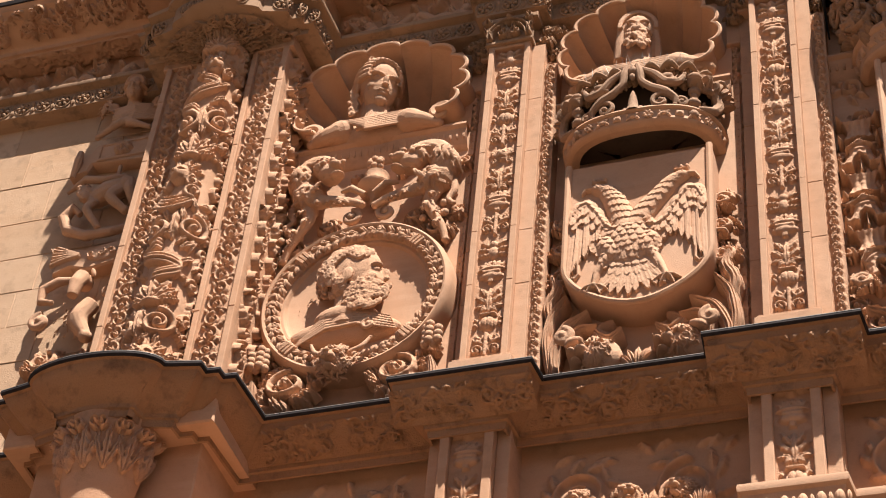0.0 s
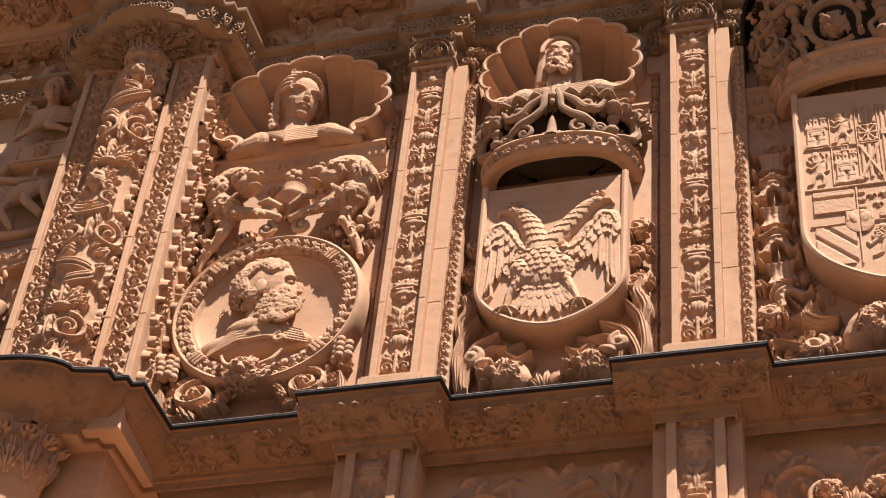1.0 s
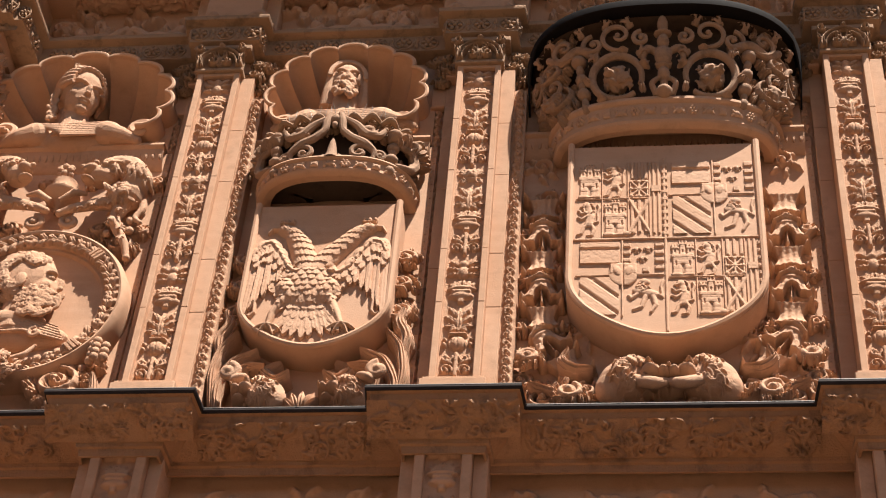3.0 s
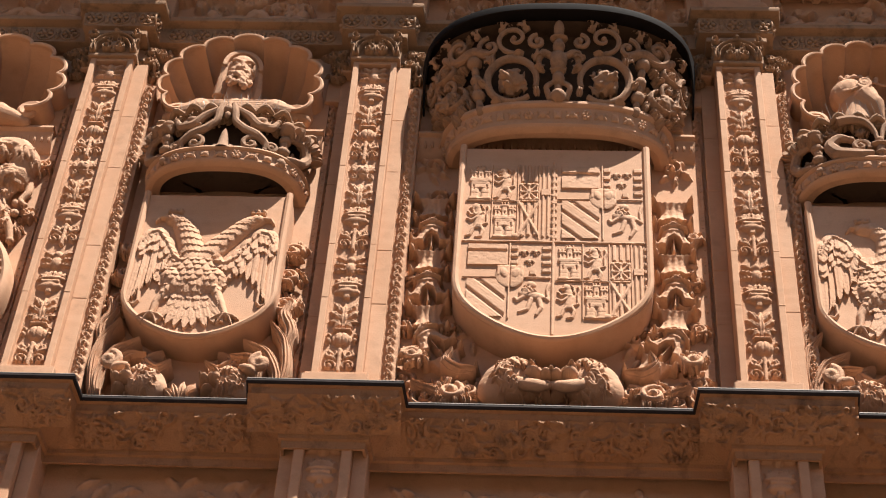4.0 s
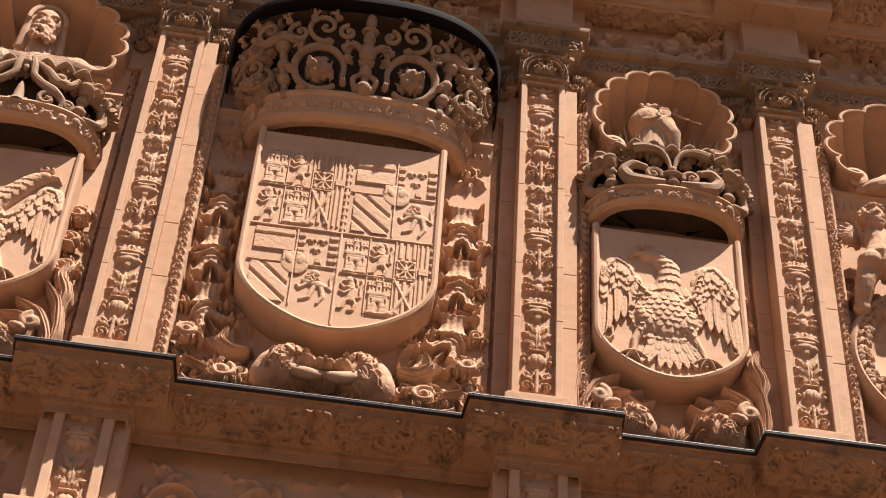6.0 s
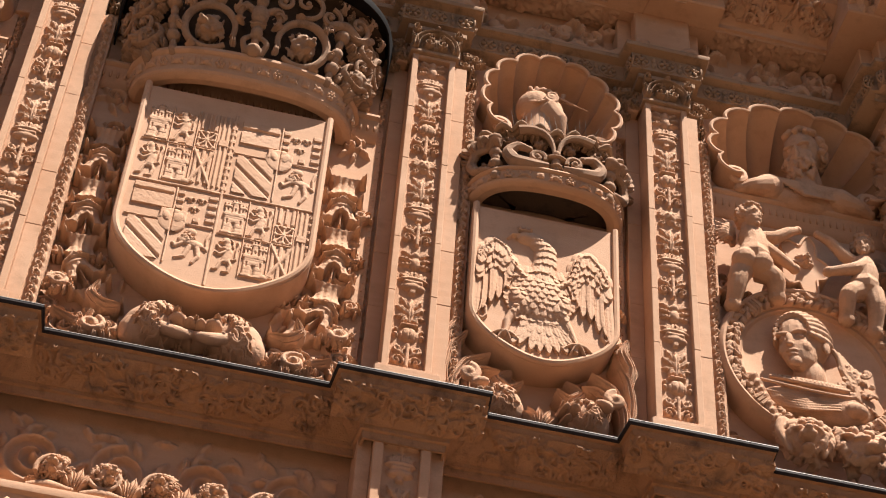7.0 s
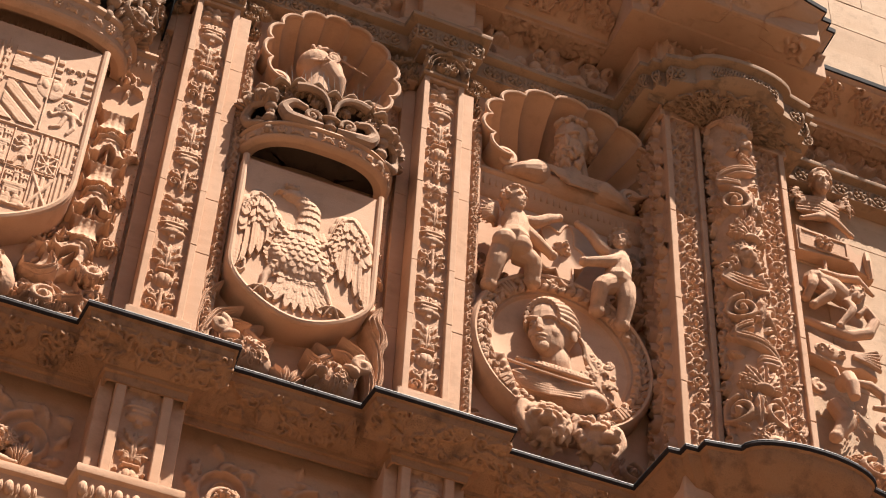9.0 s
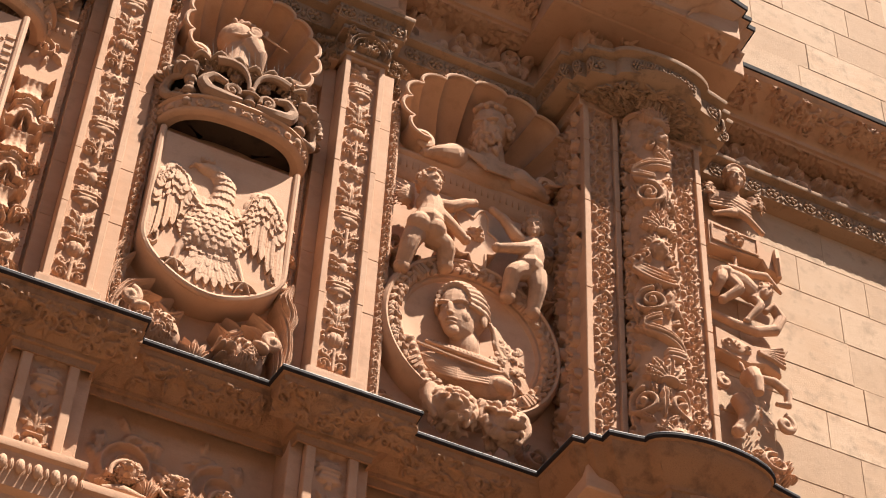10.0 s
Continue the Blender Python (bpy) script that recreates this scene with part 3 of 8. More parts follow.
# ---- pilasters ----
def candelabrum(r, rng):
    """A candelabrum of cups, leaves, masks and tassels stacked up a narrow panel; half is carved and mirrored."""
    w, h = r.w / 2, r.h
    z = 0.02
    kinds = ["cup", "leaves", "mask", "spray", "bulb", "leaves", "cup", "wings", "spray"]
    i = rng.randrange(9)
    while z < h - 0.12:
        k = kinds[i % 9]
        i += 1
        if k == "cup":
            L = 0.19
            r.rect(-0.02, 0.02, z, z + 0.05, 0.035)
            r.blob(0, z + 0.06, w * 0.72, 0.035, 0, 0.05)
            r.rect(-w * 0.55, w * 0.55, z + 0.075, z + 0.10, 0.05)
            r.blob(0, z + 0.115, w * 0.86, 0.022, 0, 0.055)
            for a in (35, 62, 90):
                r.leaf(w * 0.15, z + 0.11, a, 0.085, 0.02, 0.042, 0.4)
        elif k == "leaves":
            L = 0.22
            r.leaf(0.0, z, 90, 0.2, 0.03, 0.05)
            for q, a, l in ((0.0, 20, 0.085), (0.03, 48, 0.11), (0.07, 66, 0.12), (0.0, -20, 0.06)):
                r.leaf(0.006, z + q + 0.03, a, l, 0.024, 0.045, -0.5)
        elif k == "mask":
            L = 0.17
            r.blob(0, z + 0.085, 0.045, 0.055, 0, 0.055)
            r.blob(0.018, z + 0.10, 0.012, 0.008, 0, 0.012, add=True)
            r.blob(0, z + 0.082, 0.008, 0.018, 0, 0.012, add=True)
            r.cut([(-0.02, z + 0.058), (0.02, z + 0.058)], 0.006, 0.02)
            for a in (0, 30, 60, 85):
                r.leaf(0.02, z + 0.09, a, 0.07, 0.017, 0.035, 0.6)
            r.spiral(0.055, z + 0.03, 0.025, 1.2, 90, 1, 0.008, 0.035)
        elif k == "spray":
            L = 0.20
            r.rect(-0.013, 0.013, z, z + 0.19, 0.045)
            r.spiral(w * 0.52, z + 0.06, w * 0.36, 1.3, 200, -1, 0.010, 0.04)
            r.spiral(w * 0.52, z + 0.15, w * 0.34, 1.3, 160, 1, 0.010, 0.04)
            r.leaf(0.01, z + 0.10, 35, 0.09, 0.018, 0.045)
        elif k == "bulb":
            L = 0.15
            r.blob(0, z + 0.06, w * 0.55, 0.055, 0, 0.055)
            for q in (-0.35, 0, 0.35):
                r.cut([(w * q, z + 0.02), (w * q * 1.1, z + 0.10)], 0.006, 0.015)
            r.rect(-w * 0.5, w * 0.5, z + 0.115, z + 0.135, 0.05)
            r.blob(w * 0.72, z + 0.05, 0.016, 0.02, 0, 0.04)
            r.blob(w * 0.72, z + 0.09, 0.013, 0.015, 0, 0.04)
        else:
            L = 0.2
            r.blob(0, z + 0.12, 0.03, 0.036, 0, 0.055)
            r.blob(0, z + 0.06, 0.034, 0.055, 0, 0.05)
            for q, a in ((0.02, -15), (0.05, 8), (0.08, 30)):
                r.leaf(0.015, z + q + 0.03, a, 0.085, 0.016, 0.042, 0.4, teeth=0)
        z += L + rng.uniform(0, 0.012)
    r.mirror()
    r.H *= 0.7


def flank(r, rng):
    z = 0.02
    while z < r.h - 0.06:
        s = rng.choice((-1, 1))
        r.spiral(0.004 * s, z + 0.035, 0.030, 1.2, 90, s, 0.008, 0.032)
        r.leaf(-0.02 * s, z + 0.02, 60 if s > 0 else 120, 0.055, 0.012, 0.03)
        r.leaf(0.01 * s, z + 0.05, rng.uniform(60, 120), 0.05, 0.011, 0.034)
        z += 0.066


def pilaster():
    t = thing("carved_pilaster", "golden sandstone pilaster carved with candelabra and leaves", "pilaster", "pilasters of the tier")
    H0, H1 = SHAFT_Z0, SHAFT_Z1
    # base
    g = G().box(-0.19, 0.19, -0.055, 0.3, 8.70, 8.93).box(-0.175, 0.175, -0.04, 0.3, 8.93, 8.955)
    part("base", g, STONE, t)
    # shaft: frame round a sunk panel, in courses with fine joints
    rng = random.Random(5)
    z = 8.955
    for L in (0.62, 0.45, 0.71, 0.5, 0.6):
        z1 = min(z + L, H1)
        for s in (-1, 1):
            a, b = sorted((s * 0.105, s * 0.145))
            part("frame_block", G().box(a, b, 0.002 * rng.random(), 0.2, z + 0.0006, z1 - 0.0006, 0.003), STONE, t)
            a, b = sorted((s * 0.145, s * 0.235))
            part("side_block", G().box(a, b, (0.05 if s > 0 else 0.165) + 0.003 * rng.random(), 0.29, z + 0.0006, z1 - 0.0006, 0.003), STONE, t)
        z = z1
    for z0, z1 in ((8.955, 8.985), (H1 - 0.025, H1)):
        part("frame_rail", G().box(-0.105, 0.105, 0.002, 0.2, z0, z1, 0.004), STONE, t)
    carve("carved_panel", 0.212, H1 - 8.985 - 0.02, flat_at(0, 0.045, 8.982), CARVED, t, candelabrum, 0.0045, "crisp candelabrum relief", 3)
    for s in (-1, 1):
        carve("flank_relief", 0.085, 2.86, flat_at(s * 0.277, 0.085 if s > 0 else 0.228, 8.72), CARVED, t, flank, 0.005, "", 8 + s)
        part("flank_core", G().box(s * 0.277 - 0.043, s * 0.277 + 0.043, 0.088 if s > 0 else 0.23, 0.34, 8.6, 11.60, 0.0), STONE, t)
    part("head_block", G().box(-0.235, 0.235, 0.09, 0.3, H1, 12.0).box(-0.33, 0.33, 0.17, 0.3, 11.56, 12.0), STONE, t)
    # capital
    # dark stone puts the shade under the band into the capital's colour
    cap = part("capital", G().box(-0.165, 0.165, -0.025, 0.25, H1, H1 + 0.03).box(-0.13, 0.13, 0.01, 0.25, H1 + 0.03, 12.0).box(-0.20, 0.20, -0.045, 0.25, 11.985, 12.03), DARKSTONE, t, "darkened capital with an arched crest and corner leaves")
    r = Relief(0.34, 0.215, 0.0042)
    a = np.linspace(0, np.pi, 21)
    for rx, rz, w in ((0.150, 0.165, 0.011), (0.120, 0.130, 0.007)):
        r.line(np.stack([rx * np.cos(a), 0.015 + rz * np.sin(a)], 1), w, 0.055)
    for q in (-1, 1):
        r.spiral(q * 0.048, 0.060, 0.042, 1.5, 90, q, 0.010, 0.048)
        r.spiral(q * 0.040, 0.120, 0.028, 1.3, 270, -q, 0.008, 0.044)
        r.leaf(q * 0.005, 0.015, 90 - q * 35, 0.11, 0.018, 0.046, q * 0.4)
        r.spiral(q * 0.135, 0.165, 0.034, 1.5, 90, -q, 0.011, 0.072)
        r.leaf(q * 0.13, 0.01, 90 - q * 12, 0.14, 0.026, 0.062, q * 0.5, 0.4, 4)
        r.leaf(q * 0.15, 0.06, 90 - q * 30, 0.10, 0.022, 0.066, q * 0.6, 0.4, 3)
    r.leaf(0, 0.02, 90, 0.10, 0.02, 0.05)
    r.blob(0, 0.195, 0.030, 0.020, 0, 0.075)
    r.wear(0.002, 3)
    part("crest", r.mesh(G(), flat_at(0, -0.012, 11.805)), DARKSTONE, cap, sharp=60)
    for q in (-1, 1):
        for k, (x, z, rr, y) in enumerate(((0.225, 11.86, 0.055, 0.06), (0.300, 11.955, 0.050, 0.07), (0.265, 11.78, 0.045, 0.10), (0.225, 11.965, 0.038, 0.05))):
            part("side_leafwork", acanthus(G(), (q * x, y, z), rr, q * (1 if k % 2 else -1), 80 * k, 60 + k, 0.013, 7, 0.05), DARKSTONE, cap)
    return t


first = pilaster()
first.matrix_basis = pose(PILASTERS[0], 0, 0)
for c in PILASTERS[1:]:
    copy_thing(first, pose(c, 0, 0))


# ---- piers with their engaged columns ----
def arabesque(r, rng):
    z, w = 0.01, r.w / 2
    while z < r.h - 0.08:
        s = rng.choice((-1, 1))
        r.spiral(0.0, z + w * 0.55, w * 0.62, 1.5, 90, s, 0.010, 0.032)
        for k in range(4):
            a = rng.uniform(0, 360)
            r.leaf(w * 0.45 * math.cos(radians(a)), z + w * 0.55 + w * 0.45 * math.sin(radians(a)), a + 50 * s, w * 0.65, w * 0.18, 0.03, 0.4)
        r.leaf(-s * w * 0.3, z + w * 1.0, 90 + s * 40, w * 0.8, w * 0.2, 0.034)
        r.blob(s * w * 0.5, z + w * 1.15, 0.014, 0.014, 0, 0.035)
        z += w * 1.3


def column_carving(r, rng):
    """Bold ribbons, swags, masks and fans of leaves stacked round a shaft, with small leaves between."""
    w = r.w / 2

    def swag(z, cx, span, s):
        p = np.linspace(-1, 1, 18)
        for q, th in ((0.0, 0.024), (0.042, 0.018), (0.075, 0.020), (0.112, 0.013)):
            r.line(np.stack([cx + p * span, z + 0.02 + q + (0.10 - 0.25 * q) * p * p + 0.045 * s * p], 1), th, 0.088 - 0.25 * q, th * 0.6)
        for k in (-1, 1):
            r.spiral(cx + k * span, z + 0.20 + 0.03 * s * k, 0.055, 1.5, 270, -k, 0.017, 0.08)
            r.leaf(cx + k * span, z + 0.15, 265 + k * 20, 0.17, 0.028, 0.07, k * 0.5)

    def mask(z, cx):
        for a in range(-40, 230, 27):
            r.leaf(cx, z + 0.13, a + rng.uniform(-8, 8), 0.175, 0.032, 0.058, rng.uniform(-0.7, 0.7), 0.4, 4)
        r.blob(cx, z + 0.13, 0.066, 0.088, 0, 0.100)
        for q in (-1, 1):
            r.blob(cx + q * 0.026, z + 0.150, 0.017, 0.010, 0, 0.014, add=True)
            r.cut([(cx + q * 0.012, z + 0.138), (cx + q * 0.040, z + 0.140)], 0.008, 0.022)
            r.spiral(cx + q * 0.10, z + 0.05, 0.042, 1.3, 90, q, 0.014, 0.07)
        r.blob(cx, z + 0.122, 0.012, 0.028, 0, 0.020, add=True)
        r.cut([(cx - 0.03, z + 0.085), (cx + 0.03, z + 0.085)], 0.009, 0.03)

    def scrolls(z, cx, s):
        for k in (-1, 1):
            r.spiral(cx + k * 0.115, z + 0.13, 0.105, 1.8, 90, k * s, 0.021, 0.078)
            for q in range(7):
                a = 51 * q + rng.uniform(-12, 12)
                r.leaf(cx + k * 0.115 + 0.085 * math.cos(radians(a)), z + 0.13 + 0.085 * math.sin(radians(a)), a + 55 * k * s, rng.uniform(0.09, 0.14), 0.030, 0.064, 0.6, 0.4, 4)
        r.leaf(cx, z + 0.02, 90, 0.26, 0.036, 0.085)

    def fan(z, cx):
        for a in (15, 38, 60, 90, 120, 142, 165):
            r.leaf(cx, z + 0.02, a, 0.25 - abs(a - 90) * 0.0008, 0.040, 0.082, (90 - a) * 0.008, 0.45, 5)
        r.blob(cx, z + 0.03, 0.07, 0.03, 0, 0.09)

    def ribbon(z, cx, s):
        a = np.linspace(0, 1, 22)
        for q in (-0.030, 0.0, 0.030):
            r.line(np.stack([cx + 0.13 * s * np.sin(a * 6.0), z + 0.30 * a + q], 1), 0.019, 0.075 + 0.012 * (q == 0), 0.015)
        for k in range(4):
            r.leaf(cx + 0.10 * s * (1 if k % 2 else -1), z + 0.05 + 0.07 * k, 90 - s * 55 * (1 if k % 2 else -1), 0.15, 0.034, 0.066, 0.4)

    z, k = 0.02, 0
    order = ["mask", "scrolls", "fan", "ribbon", "scrolls", "swag", "mask", "fan", "scrolls", "ribbon", "mask", "fan"]
    while z < r.h - 0.16:
        kind, s, cx = order[k % 12], rng.choice((-1, 1)), rng.uniform(-0.05, 0.05)
        if kind == "mask":
            mask(z, cx)
            z += 0.27
        elif kind == "swag":
            swag(z, cx, w * rng.uniform(0.40, 0.52), s)
            z += 0.21
        elif kind == "scrolls":
            scrolls(z, cx, s)
            z += 0.27
        elif kind == "fan":
            fan(z, cx)
            z += 0.24
        else:
            ribbon(z, cx, s)
            z += 0.31
        k += 1
    # sides of the shaft, away from the stacked middle
    for q in (-1, 1):
        z = 0.05
        while z < r.h - 0.1:
            cx = q * w * rng.uniform(0.72, 0.90)
            r.spiral(cx, z + 0.05, 0.055, 1.5, rng.uniform(0, 360), rng.choice((-1, 1)), 0.015, 0.055)
            r.leaf(cx, z + 0.05, rng.uniform(0, 360), 0.14, 0.03, 0.05, rng.uniform(-0.6, 0.6))
            z += 0.14


def pier(side):
    t = thing("buttress_pier", "projecting sandstone pier with a round carved column on its face", "pier", "piers at the ends of the tier")
    y = PIER_Y
    part("core", G().box(-0.47, 0.47, y + 0.03, 0.42, 8.6, 12.25, 0.0), STONE, t)
    part("core_head", G().box(-0.50, 0.50, y - 0.02, 0.42, 11.95, 12.2), STONE, t)
    # column shaft wrapped with carving
    R, n = 0.155, None
    r = Relief(math.pi * 1.1 * R * 2 * 0.62, 3.22, 0.0065)
    column_carving(r, random.Random(11))
    r.wear(0.003, 4)
    k = 1 / (R * 1.08)

    def wrap(X, Z, H):
        a = X * k
        rr = R * (1 - 0.12 * (Z / 3.2) ** 2) + H * 0.72
        return rr * np.sin(a), (y - 0.035) - rr * np.cos(a), 8.86 + Z

    part("column_shaft", r.mesh(G(), wrap), CARVED, t, "round shaft carved with masks, swags and ribbons", sharp=60)
    prof = [(0.22, 8.72), (0.225, 8.76), (0.21, 8.79), (0.185, 8.81), (0.19, 8.84), (0.17, 8.87)]
    part("column_base", G().lathe(prof, 0, y - 0.035, 28, 180, 360), STONE, t)
    part("capital_bell", G().lathe([(0.15, 11.93), (0.165, 11.94), (0.16, 11.96), (0.20, 12.0), (0.29, 12.04), (0.36, 12.06), (0.40, 12.10)], 0, y - 0.035, 30, 180, 360), DARKSTONE, t)
    for x0, x1, yy in ((0.22, 0.48, -0.10), (0.48, 0.56, -0.02)):
        for q in (-1, 1):
            a, b = sorted((q * x0, q * x1))
            part("capital_block", G().box(a, b, y + yy + 0.06, 0.42, 12.01 if x0 < 0.4 else 12.06, 12.19, 0.01), DARKSTONE, t)
    prof = [(0.145, 11.90), (0.165, 11.91), (0.170, 11.925), (0.15, 11.94)]
    part("collar", G().lathe(prof, 0, y - 0.035, 24, 180, 360), CARVED, t)
    g = G()
    for k2 in range(9):
        a = radians(190 + 20 * k2)
        c = (0.17 * math.cos(a), y - 0.035 + 0.17 * math.sin(a), 11.94)
        g.leaf(c, 90, 0.10, 0.035, 0, 0.05, 0.014, 2)
        g.ell((c[0] * 1.15, c[1] - 0.05, 12.03), (0.022, 0.022, 0.022), n=7, m=5)
    part("capital_leaves", g, DARKSTONE, t)
    # carved hollow that spreads from the column to the band above
    r = Relief(1.36, 0.34, 0.008)
    rng = random.Random(17)
    for _ in range(80):
        cx, cz = rng.uniform(-0.66, 0.66), rng.uniform(0.02, 0.30)
        r.spiral(cx, cz, rng.uniform(0.03, 0.05), 1.3, rng.uniform(0, 360), rng.choice((-1, 1)), 0.011, 0.026, False)
        r.leaf(cx, cz, rng.uniform(30, 150), rng.uniform(0.08, 0.14), 0.024, 0.034, rng.uniform(-0.6, 0.6))

    def spread(X, Z, H):
        q = Z / 0.34
        a = X / 0.43
        rr = 0.15 + 0.23 * q ** 1.3 + H * 1.0
        return rr * np.sin(a) * 1.18, (y - 0.03) - rr * np.cos(a) * 0.80, 11.95 + 0.095 * q - H * 1.0

    # dark stone gives the hollow its shade as colour
    part("carved_cove", r.mesh(G(), spread), DARKSTONE, t, sharp=60)
    for q in (-1, 1):
        r = Relief(0.38, 0.16, 0.007)
        for _ in range(16):
            cx, cz = rng.uniform(-0.17, 0.17), rng.uniform(0.02, 0.14)
            r.spiral(cx, cz, rng.uniform(0.03, 0.05), 1.3, rng.uniform(0, 360), rng.choice((-1, 1)), 0.011, 0.026, False)
            r.leaf(cx, cz, rng.uniform(0, 360), 0.10, 0.022, 0.034, rng.uniform(-0.6, 0.6))
        part("carved_block", r.mesh(G(), flat_at(q * 0.42, y - 0.045, 12.015)), DARKSTONE, t, sharp=60)
    for s in (-1, 1):
        # plain fillet beside the column, carved panel, edge fillet
        for x0, x1, dy in ((0.195, 0.235, -0.02), (0.425, 0.47, -0.02)):
            a, b = sorted((s * x0, s * x1))
            z = 8.6
            for L in (0.9, 0.7, 0.8, 0.6, 0.45):
                z1 = min(12.03, z + L)
                part("fillet", G().box(a, b, y + dy, y + 0.1, z + 0.0015, z1 - 0.0015, 0.004), STONE, t)
                z = z1
        carve("carved_strip", 0.19, 3.42, flat_at(s * 0.33, y + 0.012, 8.62), CARVED, t, arabesque, 0.005, "", 21 + s)
        # carved side toward the bay or the outer wall
        r = Relief(0.36, 3.3, 0.008)
        rng = random.Random(31 + s)
        z = 0.05
        while z < 3.2:
            for q in (-0.09, 0.09):
                r.leaf(q, z, rng.uniform(40, 140), 0.16, 0.035, 0.05, rng.uniform(-0.5, 0.5))
                r.spiral(q, z + 0.1, 0.06, 1.3, rng.uniform(0, 360), rng.choice((-1, 1)), 0.014, 0.05)
            z += 0.15
        part("side_relief", r.mesh(G(), lambda X, Z, H: (s * (0.472 + H), y + 0.21 + s * X, 8.62 + Z)), CARVED, t, sharp=60)
    return t


p0 = pier(0)
p0.matrix_basis = pose(PIERS[0], 0, 0)
copy_thing(p0, pose(PIERS[1], 0, 0))


# ---- ledges ----
def ledge(x0, x1):
    t = thing("shelf_ledge", "moulded sandstone ledge with a fluted front below a niche", "ledge", "ledges under the niches")
    y = WALL - 0.085
    prof = [(0.5, LEDGE_Z + 0.005), (0.0, LEDGE_Z), (-0.003, LEDGE_Z - 0.02), (0.006, LEDGE_Z - 0.032), (0.02, LEDGE_Z - 0.04), (0.03, LEDGE_Z - 0.10), (0.05, LEDGE_Z - 0.15), (0.07, LEDGE_Z - 0.19), (0.085, LEDGE_Z - 0.20), (0.12, LEDGE_Z - 0.205)]
    part("moulding", G().sweep([(x0, y), (x1, y)], prof), STONE, t)
    g = G()
    n = int((x1 - x0) / 0.045)
    for i in range(n):
        x = x0 + (i + 0.5) * (x1 - x0) / n
        g.ell((x, y + 0.036, LEDGE_Z - 0.09), (0.013, 0.016, 0.04), n=6, m=5)
    tagged(part("fluting", g, STONE, t), kind="stuff")


for x0, x1 in BAYS:
    ledge(x0 - 0.02, x1 + 0.02)


# ---- shell niches ----
def shell(cx, x0, x1, rad, seed=0):
    t = thing("shell_niche", "scallop shell niche of golden stone with a wavy rim", "niche", "shell niches above the ledge")
    cz, hub = 11.585, (0.0, 11.30)
    lobes, a0, a1 = 11, -42.0, 222.0
    n = lobes * 10 + 1
    s = np.linspace(0, 1, n)
    a = np.radians(a0 + (a1 - a0) * s)
    sc = 1 - 0.095 * (1 - np.abs(np.sin(s * lobes * np.pi)) ** 0.6)
    rx, rz = rad * sc, 0.49 * sc
    rim = np.stack([rx * np.cos(a), cz + rz * np.sin(a)], 1)
    m = 14
    P = np.zeros((m, n, 3))
    flute = np.abs(np.sin(s * lobes * np.pi))
    for i in range(m):
        q = i / (m - 1)
        P[i, :, 0] = hub[0] + (rim[:, 0] - hub[0]) * q
        P[i, :, 2] = hub[1] + (rim[:, 1] - hub[1]) * q
        P[i, :, 1] = 0.03 + 0.60 * (1 - q ** 2.2) ** 0.75 + 0.24 * (flute ** 0.8 - 0.35) * q * (1.08 - q)
    part("bowl", G().grid(P), SMOOTH, t, sharp=50)
    lip = np.stack([rim[:, 0], np.full(n, 0.02), rim[:, 1]], 1)
    part("rim", G().tube(lip, 0.0145, 7), SMOOTH, t, "pale worn rim")
    # spandrel between the rim and the bay
    out = np.zeros((n, 2))
    X0, X1, Z0, Z1 = x0 - cx, x1 - cx, LEDGE_Z - 0.02, 12.06
    for i in range(n):
        d = np.array([math.cos(a[i]), math.sin(a[i])])
        k = [((X1 if d[0] > 0 else X0) / d[0]) if abs(d[0]) > 1e-6 else 9, ((Z1 - cz if d[1] > 0 else Z0 - cz) / d[1]) if abs(d[1]) > 1e-6 else 9]
        k = max(min(k), np.hypot(*(rim[i] - [0, cz])) + 0.004)
        out[i] = np.array([0, cz]) + d * k
    Q = np.zeros((3, n, 3))
    for j, (u, y) in enumerate(((0.985, 0.03), (1.0, WALL), (None, WALL))):
        pt = out if u is None else np.stack([rim[:, 0] * u, cz + (rim[:, 1] - cz) * u], 1)
        Q[j, :, 0], Q[j, :, 2], Q[j, :, 1] = pt[:, 0], pt[:, 1], y
    part("spandrel", G().grid(Q), SMOOTH, t, sharp=40)
    # curled foot of the shell at either side
    for sg in (-1, 1):
        g = G().volute((sg * rad * 0.70, 0.09, LEDGE_Z + 0.10), 0.085, 1.1, 90 - sg * 60, 0.03, sg)
        part("curl", g, SMOOTH, t)
    t.location = (cx, 0, 0)
    return t


shell(-3.86, -4.50, -3.22, 0.66)
shell(-2.03, -2.62, -1.45, 0.545)
shell(2.06, 1.54, 2.55, 0.475)
shell(3.80, 3.14, 4.42, 0.66)
tagged(part("centre_backing", G().box(-0.85, 0.94, WALL, 0.42, 11.19, 12.06, 0.0), SMOOTH), "plain shaded stone behind the large crown", "wall", kind="structure")
# ---- figures and ornament ----
def merged(g, other, m):
    v = np.concatenate(other.v)
    m = np.array(m)
    return g.add(v @ m[:3, :3].T + m[:3, 3], other.f)


